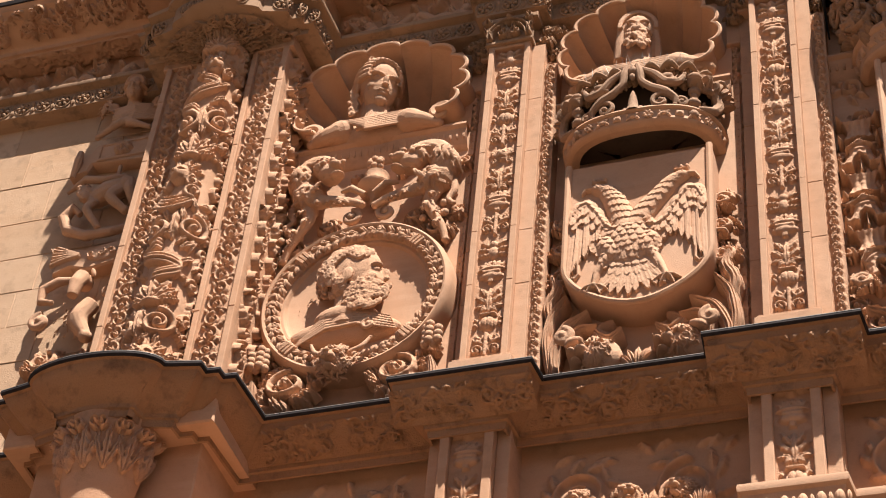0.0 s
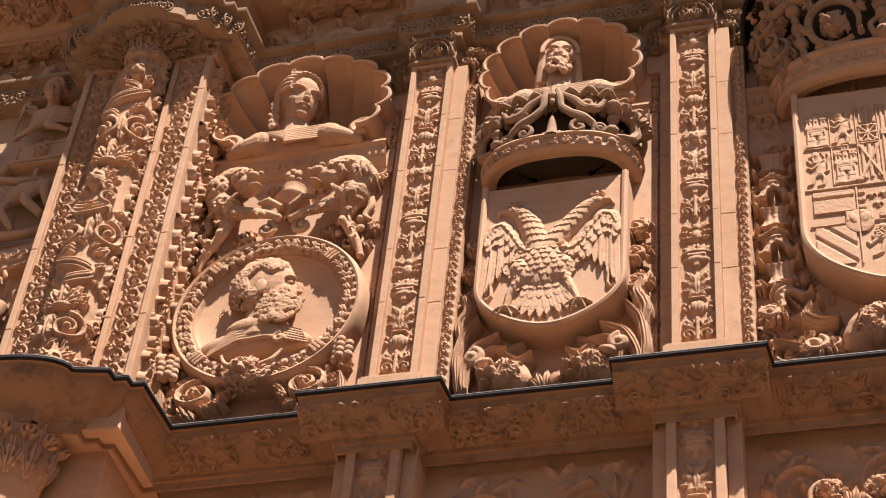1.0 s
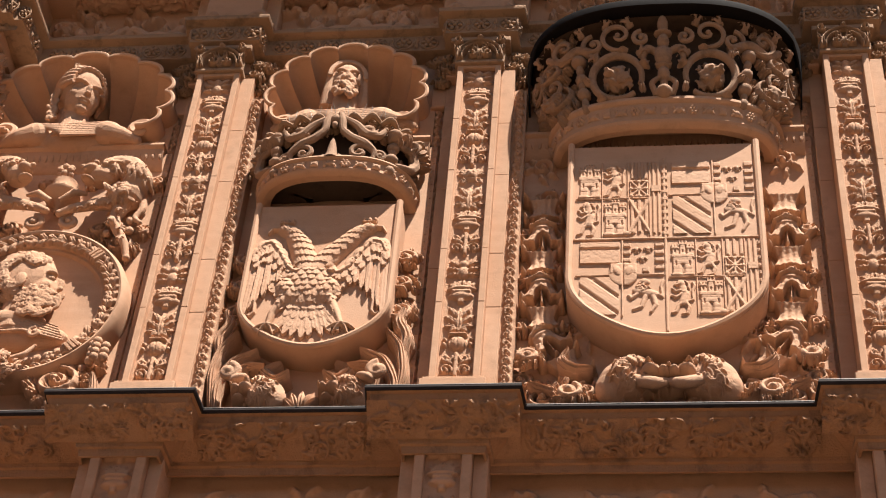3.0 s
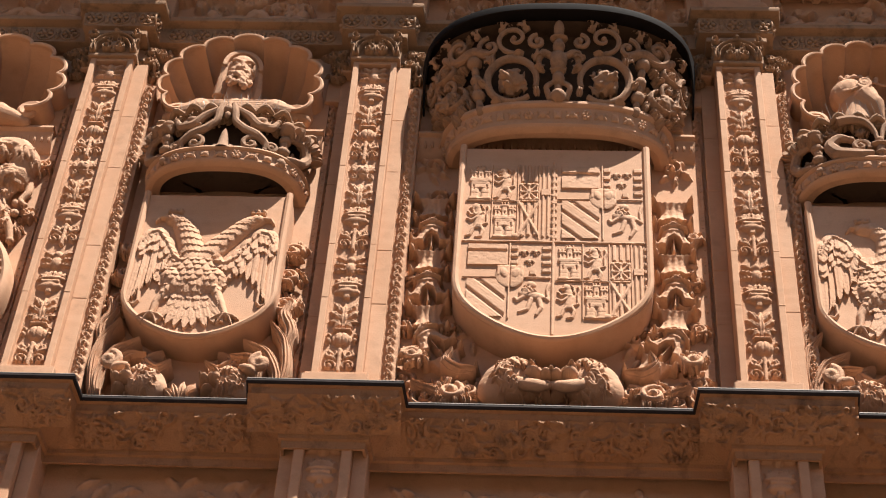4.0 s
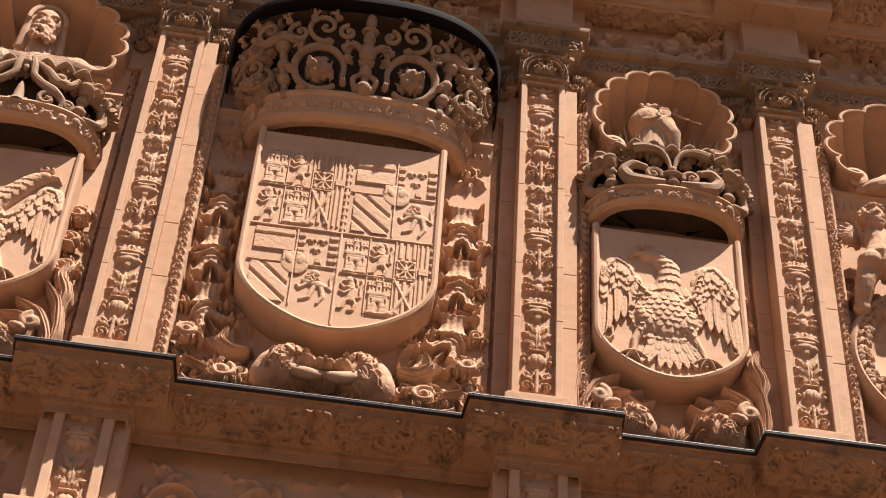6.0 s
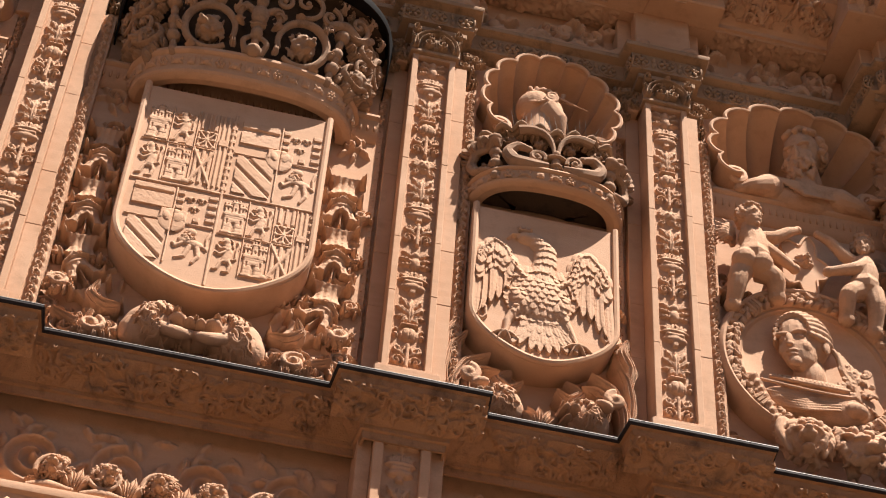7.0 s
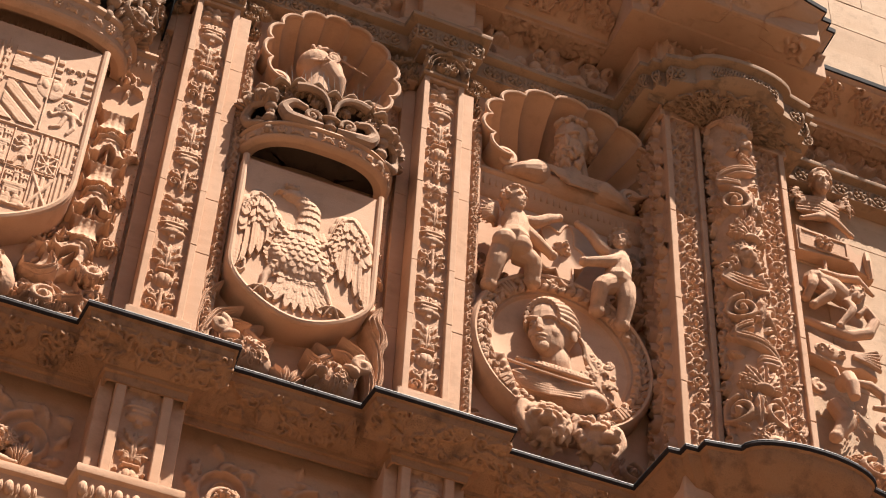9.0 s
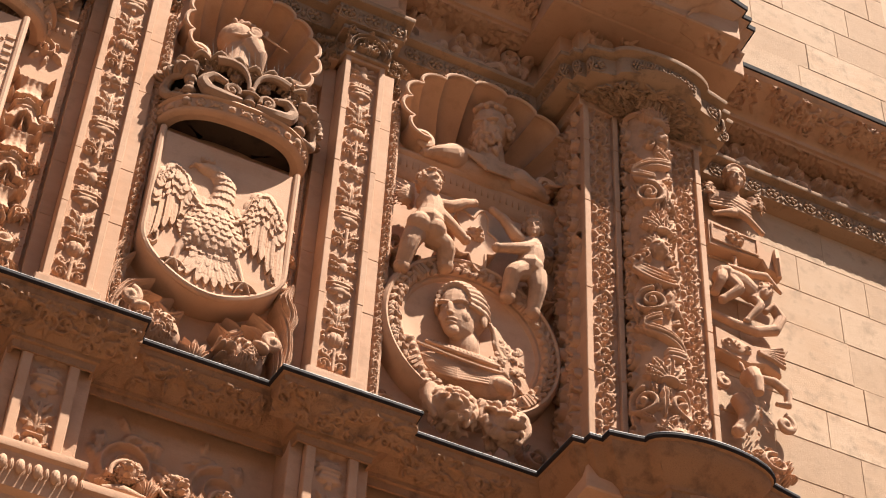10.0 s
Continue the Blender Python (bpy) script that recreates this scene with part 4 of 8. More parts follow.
def head(g, c, s=1.0, yaw=0.0, pitch=0.0, roll=0.0, hair="curls", beard=False, seed=0):
    """A carved head about 0.3 m high times s, facing the viewer (-y) before it turns."""
    rng = random.Random(seed)
    h = G()
    h.ell((0, 0.02, 0.03), (0.098, 0.118, 0.125), n=16, m=12)
    h.ell((0, -0.035, -0.045), (0.074, 0.075, 0.10), n=14, m=10)
    h.ell((0, -0.085, -0.118), (0.03, 0.026, 0.026))
    h.ell((0, -0.104, -0.020), (0.014, 0.028, 0.036), n=10, m=8)
    h.ell((0, -0.114, -0.042), (0.016, 0.016, 0.012))
    for q in (-1, 1):
        h.ell((q * 0.038, -0.088, 0.022), (0.035, 0.024, 0.011))
        h.ell((q * 0.037, -0.083, -0.002), (0.020, 0.020, 0.012))
        h.ell((q * 0.045, -0.065, -0.045), (0.028, 0.030, 0.032))
        h.ell((q * 0.100, 0.015, -0.02), (0.014, 0.024, 0.036))
    h.ell((0, -0.104, -0.074), (0.028, 0.017, 0.009))
    h.ell((0, -0.100, -0.091), (0.023, 0.017, 0.009))
    h.tube([(0, 0.03, -0.08), (0, 0.045, -0.24)], [0.062, 0.075], 12)
    if hair == "curls":
        for _ in range(120):
            a, b = rng.uniform(0, 2 * math.pi), rng.uniform(-0.5, 1.5)
            p = Vector((math.cos(a) * math.cos(b), math.sin(a) * math.cos(b), math.sin(b)))
            if p.y < -0.25 and p.z < 0.55:
                continue
            r = rng.uniform(0.018, 0.028)
            h.ell((p.x * 0.113, 0.02 + p.y * 0.136, 0.03 + p.z * 0.138), (r, r, r * 0.8), n=7, m=5)
    elif hair in ("waves", "braid"):
        for k in range(15):
            a = -0.15 + (math.pi + 0.3) * k / 14
            pts = [(0.103 * math.cos(a) * math.cos(b) * 1.02, 0.02 - 0.9 * 0.12 * math.sin(a) * 0 + 0.125 * math.sin(b) - 0.01, 0.03 + 0.132 * math.sin(a) * math.cos(b)) for b in np.linspace(-0.75, 1.3, 9)]
            h.tube(pts, [0.012, 0.018, 0.016], 6)
        if hair == "braid":
            for k in range(12):
                h.ell((0.085 + 0.008 * k, 0.05 + 0.004 * k, -0.03 - 0.02 * k), (0.026, 0.03, 0.018), 30, n=8, m=6)
                h.ell((-0.085 - 0.003 * k, 0.06, -0.03 - 0.017 * k), (0.024, 0.03, 0.018), -30, n=8, m=6)
            for k in range(14):
                a = math.pi * k / 13
                h.ell((0.11 * math.cos(a), -0.005, 0.04 + 0.125 * math.sin(a)), (0.02, 0.03, 0.018), n=8, m=6)
    elif hair == "hood":
        for k in range(19):
            a = math.pi * k / 18
            h.tube([(0.108 * math.cos(a), b, 0.03 + 0.135 * math.sin(a)) for b in (-0.055, 0.0, 0.08)], [0.016, 0.022, 0.02], 7)
        for q in (-1, 1):
            h.tube([(q * 0.10, -0.02, 0.05), (q * 0.105, 0.0, -0.08), (q * 0.10, 0.03, -0.20)], [0.022, 0.034, 0.05], 8)
    elif hair == "helmet":
        h.ell((0, 0.02, 0.05), (0.108, 0.132, 0.118), n=18, m=12)
        h.ell((0, -0.09, 0.035), (0.108, 0.075, 0.026), n=14)
        h.ell((0, -0.10, -0.055), (0.062, 0.07, 0.075), n=12)
        h.tube([(0, -0.10, 0.0), (0, -0.17, -0.06), (0, -0.20, -0.12)], [0.05, 0.04, 0.012], 10)
        h.tube([(-0.10, -0.05, -0.02), (0, -0.13, 0.015), (0.10, -0.05, -0.02)], 0.014, 8)
        h.tube([(0, -0.08, 0.16), (0, 0.02, 0.20), (0, 0.12, 0.14)], [0.016, 0.024, 0.016], 7)
        for q in (-1, 1):
            h.volute((q * 0.07, -0.10, 0.05), 0.045, 1.6, 0, 0.012, q)
    if beard:
        for _ in range(70):
            x, z = rng.uniform(-0.075, 0.075), rng.uniform(-0.21, -0.055)
            w = 0.078 * math.sqrt(max(0.02, 1 - ((z + 0.10) / 0.13) ** 2))
            if abs(x) > w or (abs(x) < 0.03 and -0.098 < z < -0.06):
                continue
            r = rng.uniform(0.014, 0.022)
            h.ell((x, -0.075 - 0.04 * (1 - (x / 0.08) ** 2) + 0.02 * rng.random(), z), (r * 0.8, r, r * 1.2), rng.uniform(-40, 40), n=7, m=5)
    m = Matrix.Translation(c) @ Euler((radians(pitch), radians(roll), radians(yaw)), "XYZ").to_matrix().to_4x4() @ Matrix.Scale(s, 4)
    return merged(g, h, m)


def limb(g, pts, rad, n=9):
    """A bent arm or leg through its joints."""
    p = np.asarray(pts, float)
    t = np.linspace(0, len(p) - 1, 4 * (len(p) - 1) + 1)
    q = np.stack([np.interp(t, range(len(p)), p[:, k]) for k in range(3)], 1)
    q[1:-1] = (q[:-2] + 2 * q[1:-1] + q[2:]) / 4
    g.tube(q, rad, n)
    return g.ell(q[-1], (rad[-1] * 1.25, rad[-1] * 1.25, rad[-1] * 1.1), n=8, m=6)


def lion(g, c, s=1.0, yaw=0.0, pitch=0.0, seed=0):
    """A lion's head with a curled mane, muzzle and open jaws."""
    rng = random.Random(seed)
    h = G()
    h.ell((0, 0.03, 0), (0.12, 0.12, 0.12), n=14, m=10)
    h.ell((0, -0.09, -0.005), (0.055, 0.085, 0.042), n=12)
    h.ell((0, -0.08, -0.085), (0.045, 0.07, 0.022), n=10)
    h.ell((0, -0.165, 0.018), (0.028, 0.02, 0.018))
    for q in (-1, 1):
        h.ell((q * 0.05, -0.075, 0.05), (0.032, 0.03, 0.018), q * 20)
        h.ell((q * 0.03, -0.14, -0.018), (0.026, 0.03, 0.022))
        h.ell((q * 0.085, -0.01, 0.10), (0.026, 0.02, 0.032), q * 30)
    for _ in range(70):
        a, b = rng.uniform(0, 2 * math.pi), rng.uniform(0.72, 1.3)
        x, z = 0.128 * b * math.cos(a), 0.128 * b * math.sin(a)
        y = -0.055 + 0.13 * ((b - 0.72) / 0.58) ** 1.5
        if rng.random() < 0.45:
            h.volute((x, y, z), rng.uniform(0.018, 0.030), 1.3, rng.uniform(0, 360), 0.0085, rng.choice((-1, 1)))
        t = rng.uniform(-0.5, 0.5)
        p = [((x * math.cos(t * q) - z * math.sin(t * q)) * (0.8 + 0.4 * q), y + 0.01 - 0.02 * math.sin(q * 3), (x * math.sin(t * q) + z * math.cos(t * q)) * (0.8 + 0.4 * q)) for q in (0, 0.25, 0.5, 0.75, 1.0)]
        h.tube(p, [0.012, 0.017, 0.006], 6)
    m = Matrix.Translation(c) @ Euler((radians(pitch), 0, radians(yaw)), "XYZ").to_matrix().to_4x4() @ Matrix.Scale(s, 4)
    return merged(g, h, m)


def long_leaf(g, pts, w0, y, curl=0.05, ribs=3, lobes=0, bulge=0.05, root=0.2):
    """A long smooth acanthus leaf along a curve in x, z: fluted, solid to the wall, its tip curling out."""
    p = np.asarray(pts, float)
    n, m = 30, 19
    t = np.linspace(0, len(p) - 1, n)
    c = np.stack([np.interp(t, range(len(p)), p[:, k]) for k in (0, 1)], 1)
    for _ in range(6):
        c[1:-1] = (c[:-2] + 2 * c[1:-1] + c[2:]) / 4
    d = np.gradient(c, axis=0)
    d /= np.linalg.norm(d, axis=1)[:, None] + 1e-9
    s = np.linspace(0, 1, n)
    w = w0 * 0.9 * (root + (1 - root) * np.sin(np.pi * np.clip(s * 0.90 + 0.08, 0, 1)) ** 0.8)
    if lobes:
        w = w * (1 + 0.22 * np.abs(np.sin(s * lobes * np.pi)))
    v = np.concatenate([[-1.0], np.linspace(-1, 1, m), [1.0]])
    S, V = np.meshgrid(s, v, indexing="ij")
    out = bulge * (1 - V * V * 0.8) * (0.4 + 0.6 * np.sin(np.pi * S ** 0.8)) + curl * S ** 3 + 0.020 * np.abs(np.sin(V * ribs * math.pi / 2 + math.pi / 2)) * (1 - S * 0.4)
    Y = y - out
    Y[:, 0] = Y[:, -1] = y + 0.10
    P = np.stack([c[:, :1] - d[:, 1:] * w[:, None] * V, Y, c[:, 1:] + d[:, :1] * w[:, None] * V], -1)
    return g.grid(P, flip=True)


def locks(g, c, r, ang, n, seed, swirl=1.2, thick=0.014):
    """A dome covered with wavy locks that flow along one direction."""
    rng = random.Random(seed)
    g.ell(c, (r[0] * 0.93, r[1] * 0.93, r[2] * 0.93), n=16, m=12)
    for _ in range(n):
        a, q = rng.uniform(0, 2 * math.pi), math.sqrt(rng.random()) * 0.95
        u, v = q * math.cos(a), q * math.sin(a)
        h = radians(ang) + rng.uniform(-0.35, 0.35)
        k = rng.choice((-1, 1)) * swirl
        pts = []
        for i in range(7):
            f = max(0.0, 1 - u * u - v * v)
            pts.append((c[0] + r[0] * u, c[1] - r[1] * math.sqrt(f) - 0.004 + (0.05 if f == 0 else 0), c[2] + r[2] * v))
            u, v = u + 0.10 * math.cos(h), v + 0.10 * math.sin(h)
            h += k * (0.35 if i < 3 else -0.55)
        g.tube(pts, [thick * 0.7, thick, thick * 0.8, thick * 0.35], 6)
    return g


def beast(g, c, s, side, seed):
    """A maned beast's head turned to one side, jaws open, cut as deep relief with waved locks."""
    rng = random.Random(seed)
    r, k = Relief(0.46, 0.36, 0.0042), Relief(0.46, 0.36, 0.0042)
    r.blob(-0.03, 0.19, 0.165, 0.150, 0, 0.105, 0.55)
    r.blob(-0.10, 0.15, 0.110, 0.120, 0, 0.085, 0.55)
    # locks sweep back from the face in double curves
    for _ in range(46):
        a, q = rng.uniform(0.4, 5.9), rng.uniform(0.35, 0.75)
        x, z, h = 0.02 + 0.13 * q * math.cos(a), 0.185 + 0.13 * q * math.sin(a), a + rng.uniform(-0.4, 0.4)
        turn = rng.choice((-1, 1)) * rng.uniform(0.35, 0.6)
        pts = []
        for i in range(9):
            pts.append((x, z))
            x, z = x + 0.015 * math.cos(h), z + 0.015 * math.sin(h)
            h += turn if i < 4 else -1.5 * turn
        k.line(pts, 0.013, rng.uniform(0.022, 0.040), 0.005)
    r.H = np.where(r.H > 0.004, r.H + k.H, np.where(k.H > 0.012, k.H + 0.02, 0))
    # face: brow, muzzle, jaws and nose
    r.blob(0.09, 0.185, 0.070, 0.055, -15, 0.155)
    r.blob(0.155, 0.165, 0.048, 0.036, -25, 0.160)
    r.blob(0.135, 0.098, 0.055, 0.020, -22, 0.125)
    r.blob(0.075, 0.215, 0.034, 0.016, -20, 0.172)
    r.blob(0.185, 0.178, 0.016, 0.013, 0, 0.170)
    r.blob(0.0, 0.290, 0.026, 0.038, 30, 0.110)
    r.cut([(0.085, 0.200), (0.110, 0.194)], 0.010, 0.045)
    r.cut([(0.075, 0.128), (0.185, 0.135)], 0.013, 0.09)
    r.wear(0.002, seed)
    return r.mesh(g, lambda X, Z, H: (c[0] + side * s * X, c[1] + 0.12 - s * H * 1.1, c[2] + s * (Z - 0.18)), 0.006)


def ornament(name, g, label, category, group="", melt=0.0, mat=None):
    return tagged(part(name, g, mat or CARVED, sharp=55, melt=melt), label, category, group)


# ---- shields ----
def shield_outline(cx, half, ztip, zside, ztop, n=13):
    a = np.linspace(math.pi, 2 * math.pi, 2 * n + 1)
    p = [(cx + half * math.cos(t), zside + (zside - ztip) * math.sin(t) * (1 - 0.10 * (1 - abs(math.sin(t)) ** 6))) for t in a]
    return p + [(cx + half, ztop), (cx - half, ztop)]


class Plumage:
    """Feathers laid one over the next on a rounded body form."""

    def __init__(self, r):
        self.r = r
        self.form = np.zeros_like(r.H)
        self.base = np.zeros_like(r.H)
        self.tex = np.zeros_like(r.H)

    def body(self, cx, cz, rx, rz, ang, h):
        keep, self.r.H = self.r.H, self.form
        self.r.blob(cx, cz, rx, rz, ang, h, 0.6)
        self.form, self.r.H = self.r.H, keep
        self.base = np.maximum(self.base, self.form)

    def stem(self, pts, w, h, w1):
        keep, self.r.H = self.r.H, self.form
        self.r.line(pts, w, h, w1, 0.6)
        self.form, self.r.H = self.r.H, keep
        self.base = np.maximum(self.base, self.form)

    def feather(self, cx, cz, ang, L, W, lift=0.007, floor=0.013, bend=0.0):
        r = self.r
        q = L + W
        s = r._win(cx - q, cx + q, cz - q, cz + q)
        X, Z = np.meshgrid(r.x[s[1]] - cx, r.z[s[0]] - cz)
        c, n = math.cos(radians(ang)), math.sin(radians(ang))
        u, v = (X * c + Z * n) / L, (-X * n + Z * c) / W
        v = v - bend * u * u
        half = np.where(u < 0.6, 1.0, np.clip(1 - ((u - 0.6) / 0.4) ** 2, 0, 1) ** 0.6)
        ok = (u > 0) & (u < 1) & (np.abs(v) < half)
        t = 0.001 + lift * np.clip(u, 0, 1) - 0.45 * lift * np.abs(v) ** 2 - 0.0018 * (np.abs(v) < 0.13) + 0.0008 * np.cos(v * 16)
        self.tex[s] = np.where(ok, t, self.tex[s])
        self.base[s] = np.where(ok, np.maximum(self.form[s], floor), self.base[s])

    def done(self):
        self.r.H = np.maximum(self.r.H, np.where(self.base > 0, self.base + self.tex, 0))


def eagle(r, heads, rng):
    """A heraldic eagle, its breast, legs, wings and tail in overlapping feathers."""
    p = Plumage(r)
    one = heads == 1
    lean = -0.03 if one else -0.05
    # tail
    for n, L, z in ((8, 0.33, 0.40), (7, 0.27, 0.40), (6, 0.20, 0.41), (6, 0.13, 0.42)):
        for i in range(n):
            k = i / (n - 1) - 0.5
            p.feather(0.02 + lean + 0.10 * k, z, -88 + k * 52 + rng.uniform(-2, 2), L * (1 - 0.10 * abs(k)) + rng.uniform(-0.01, 0.01), 0.029, 0.010, 0.012, 0.5 * k)
    # wings: the arm rises from the breast to the wrist, long quills fall from it outside, coverts over their roots
    for s in (-1, 1):
        if one:
            arm = [(0.06, 0.60), (0.13, 0.64), (0.20, 0.74), (0.255, 0.88), (0.325, 0.925), (0.385, 0.84), (0.405, 0.76)] if s < 0 else [(0.09, 0.62), (0.15, 0.68), (0.185, 0.80), (0.215, 0.92), (0.275, 0.94), (0.345, 0.85), (0.385, 0.74)]
            low, wide = (0.50, 0.26), 0.031
        else:
            arm = [(0.06, 0.61), (0.13, 0.60), (0.19, 0.66), (0.245, 0.77), (0.31, 0.875), (0.365, 0.86), (0.395, 0.78)]
            low, wide = (0.53, 0.26), 0.026
        arm = np.array(arm)
        n = 16
        t = np.linspace(0, 1, n)
        ax, az = np.interp(t * 6, range(7), arm[:, 0]), np.interp(t * 6, range(7), arm[:, 1])
        for x, z in zip(ax[::2], az[::2]):
            p.body(s * x, z - 0.04, 0.065, 0.09, 0, 0.022)
        m = 11
        for k in range(m):
            q = k / (m - 1)
            x, z = np.interp(q * 6, range(7), arm[:, 0]), np.interp(q * 6, range(7), arm[:, 1])
            end = low[0] + (low[1] - low[0]) * max(0, (q - 0.45) / 0.55) ** 1.2 + rng.uniform(-0.012, 0.012)
            p.feather(s * x, z - 0.02, -90 + s * (-10 + 12 * q), max(0.12, z - end), wide, 0.012, 0.011 + 0.009 * (k % 2), s * (0.5 - 0.5 * q))
        rows = 3 if one else 2
        for row in range(rows):
            for k in range(m):
                q = (k + 0.5 * (row % 2)) / m
                x, z = np.interp(q * 6, range(7), arm[:, 0]), np.interp(q * 6, range(7), arm[:, 1])
                p.feather(s * x, z - 0.062 * (rows - 1 - row) + 0.01, -90 + s * (-18 + 24 * q) + rng.uniform(-6, 6), 0.125, wide * 0.92, 0.013, 0.018 + 0.004 * row, s * 0.2)
        p.stem(np.stack([s * ax, az], 1), 0.020, 0.034, 0.014)
        for k in range(n):
            p.feather(s * ax[k], az[k] + 0.012, -80 - s * 25, 0.05, 0.016, 0.007)
        # hooked ends below the wing
        r.line([(s * 0.355, 0.36), (s * 0.350, 0.29), (s * 0.372, 0.26), (s * 0.405, 0.28)], 0.013, 0.022, 0.007)
    # breast and thighs
    p.body(lean, 0.53, 0.135 if not one else 0.165, 0.22, 0, 0.050)
    for s in (-1, 1):
        p.body(lean + s * 0.115, 0.46, 0.075, 0.115, -s * 22, 0.046)
        foot = (lean + s * 0.205 + (0.03 if s > 0 else 0), 0.165)
        p.stem([(lean + s * 0.14, 0.39), (lean + s * 0.19, 0.28), foot], 0.036, 0.036, 0.015)
        for i in range(6):
            for q in (-1, 0, 1):
                p.feather(lean + s * (0.085 + 0.016 * i) + 0.036 * q + rng.uniform(-0.008, 0.008), 0.36 + 0.035 * i, -90 + s * 20, 0.060, 0.021, 0.006)
        for a in (-170, -125, -60, -15):
            x, z = foot
            r.line([(x, z + 0.015), (x + 0.045 * math.cos(radians(a)), z + 0.022 * math.sin(radians(a)) + 0.012), (x + 0.085 * math.cos(radians(a)), z + 0.055 * math.sin(radians(a)) - 0.01)], 0.017, 0.040, 0.005)
    for row in range(10):
        z = 0.33 + row * 0.042
        w = (0.155 if one else 0.13) * math.sqrt(max(0.10, 1 - ((z - 0.52) / 0.27) ** 2))
        for i in range(-5, 6):
            x = (i + 0.5 * (row % 2)) * 0.044 + rng.uniform(-0.006, 0.006)
            if abs(x) < w + 0.01:
                p.feather(lean + x, z + 0.052, -90 + x * 110 + rng.uniform(-9, 9), rng.uniform(0.074, 0.086), 0.028, 0.012)
    # necks, heads, crowns
    for s in ((-1, 1) if not one else (-1,)):
        if one:
            pts = np.array([(lean, 0.66), (lean + 0.03, 0.80), (lean + 0.03, 0.92), (lean - 0.04, 1.00), (lean - 0.10, 1.00)])
        elif s < 0:
            pts = np.array([(-0.07, 0.64), (-0.11, 0.76), (-0.15, 0.88), (-0.19, 0.96), (-0.24, 0.985)])
        else:
            pts = np.array([(-0.02, 0.64), (0.06, 0.76), (0.14, 0.86), (0.21, 0.95), (0.27, 0.985)])
        p.stem(pts, 0.085, 0.046, 0.050)
        t = np.linspace(0, 1, 9)
        nx, nz = np.interp(t * 4, range(5), pts[:, 0]), np.interp(t * 4, range(5), pts[:, 1])
        for i in range(9):
            for q in (-1.5, -0.5, 0.5, 1.5):
                p.feather(nx[i] + q * (0.036 - 0.014 * t[i]), nz[i] + 0.03, -90 - s * 22 * (0 if one else 1) + rng.uniform(-8, 8), 0.062, 0.022, 0.008)
        hx, hz = pts[-1]
        p.body(hx, hz, 0.055, 0.042, 0, 0.044)
        r.line([(hx + s * 0.035, hz + 0.005), (hx + s * 0.085, hz + 0.004), (hx + s * 0.105, hz - 0.030)], 0.019, 0.036, 0.006)
        r.blob(hx + s * 0.012, hz + 0.014, 0.010, 0.010, 0, 0.052)
        r.rect(hx - 0.045, hx + 0.045, hz + 0.05, hz + 0.064, 0.026)
        for q in (-0.035, 0, 0.035):
            r.blob(hx + q, hz + 0.078, 0.014, 0.02, 0, 0.026)
    p.done()


def eagle_shield(cx, half, heads, label, seed):
    y = -0.02
    zt, ztop = 9.215, 10.43
    t = thing("heraldic_shield", label, "shield", "shields of the tier")
    poly = shield_outline(cx, half, zt, zt + 0.36, ztop)
    part("slab", G().prism(poly, y + 0.022, WALL + 0.02, 0.0), SMOOTH, t)
    p3 = np.array([(x, y + 0.018, z) for x, z in poly])
    p3 = np.concatenate([p3[-1:], p3[:-1]])
    p3[:, 0] = cx + (p3[:, 0] - cx) * 0.965
    p3[:, 2] = zt + 0.016 + (p3[:, 2] - zt)
    part("rim", G().tube(p3, 0.022, 8), SMOOTH, t, "rounded raised rim")
    r = Relief(half * 2 - 0.06, 1.12, 0.0040)
    eagle(r, heads, random.Random(seed))
    r.wear(0.0012, seed)
    part("eagle", r.mesh(G(), flat_at(cx, y + 0.021, zt + 0.0), 0.003), SMOOTH, t, "spread eagle with overlapping feathers", sharp=60)
    return t


eagle_shield(-2.015, 0.457, 2, "stone shield carved with a crowned double-headed eagle", 1)
eagle_shield(2.03, 0.457, 1, "stone shield carved with a single-headed spread eagle", 2)


# ---- the quartered shield ----
def castle(r):
    w, h = r.w, r.h
    r.rect(-w * 0.38, w * 0.38, h * 0.06, h * 0.55, 0.022)
    r.rect(-w * 0.44, w * 0.44, h * 0.02, h * 0.10, 0.026)
    r.rect(-w * 0.44, w * 0.44, h * 0.50, h * 0.60, 0.026)
    for x, zz in ((-0.28, 0.80), (0, 0.90), (0.28, 0.80)):
        r.rect(w * (x - 0.11), w * (x + 0.11), h * 0.58, h * zz, 0.02)
        r.rect(w * (x - 0.15), w * (x + 0.15), h * (zz - 0.07), h * zz, 0.026)
        for q in (-0.1, 0.02, 0.14):
            r.rect(w * (x + q - 0.045), w * (x + q + 0.02), h * zz, h * (zz + 0.06), 0.024, 0.003)
        r.cut([(w * x, h * 0.65), (w * x, h * 0.70)], 0.007, 0.02)
    r.cut([(0, h * 0.10), (0, h * 0.30)], w * 0.11, 0.025)
    for q in (-0.26, 0.26):
        r.cut([(w * q, h * 0.30), (w * q, h * 0.40)], 0.007, 0.02)
    for k in (0.2, 0.32, 0.44):
        r.cut([(-w * 0.36, h * k), (w * 0.36, h * k)], 0.004, 0.006)


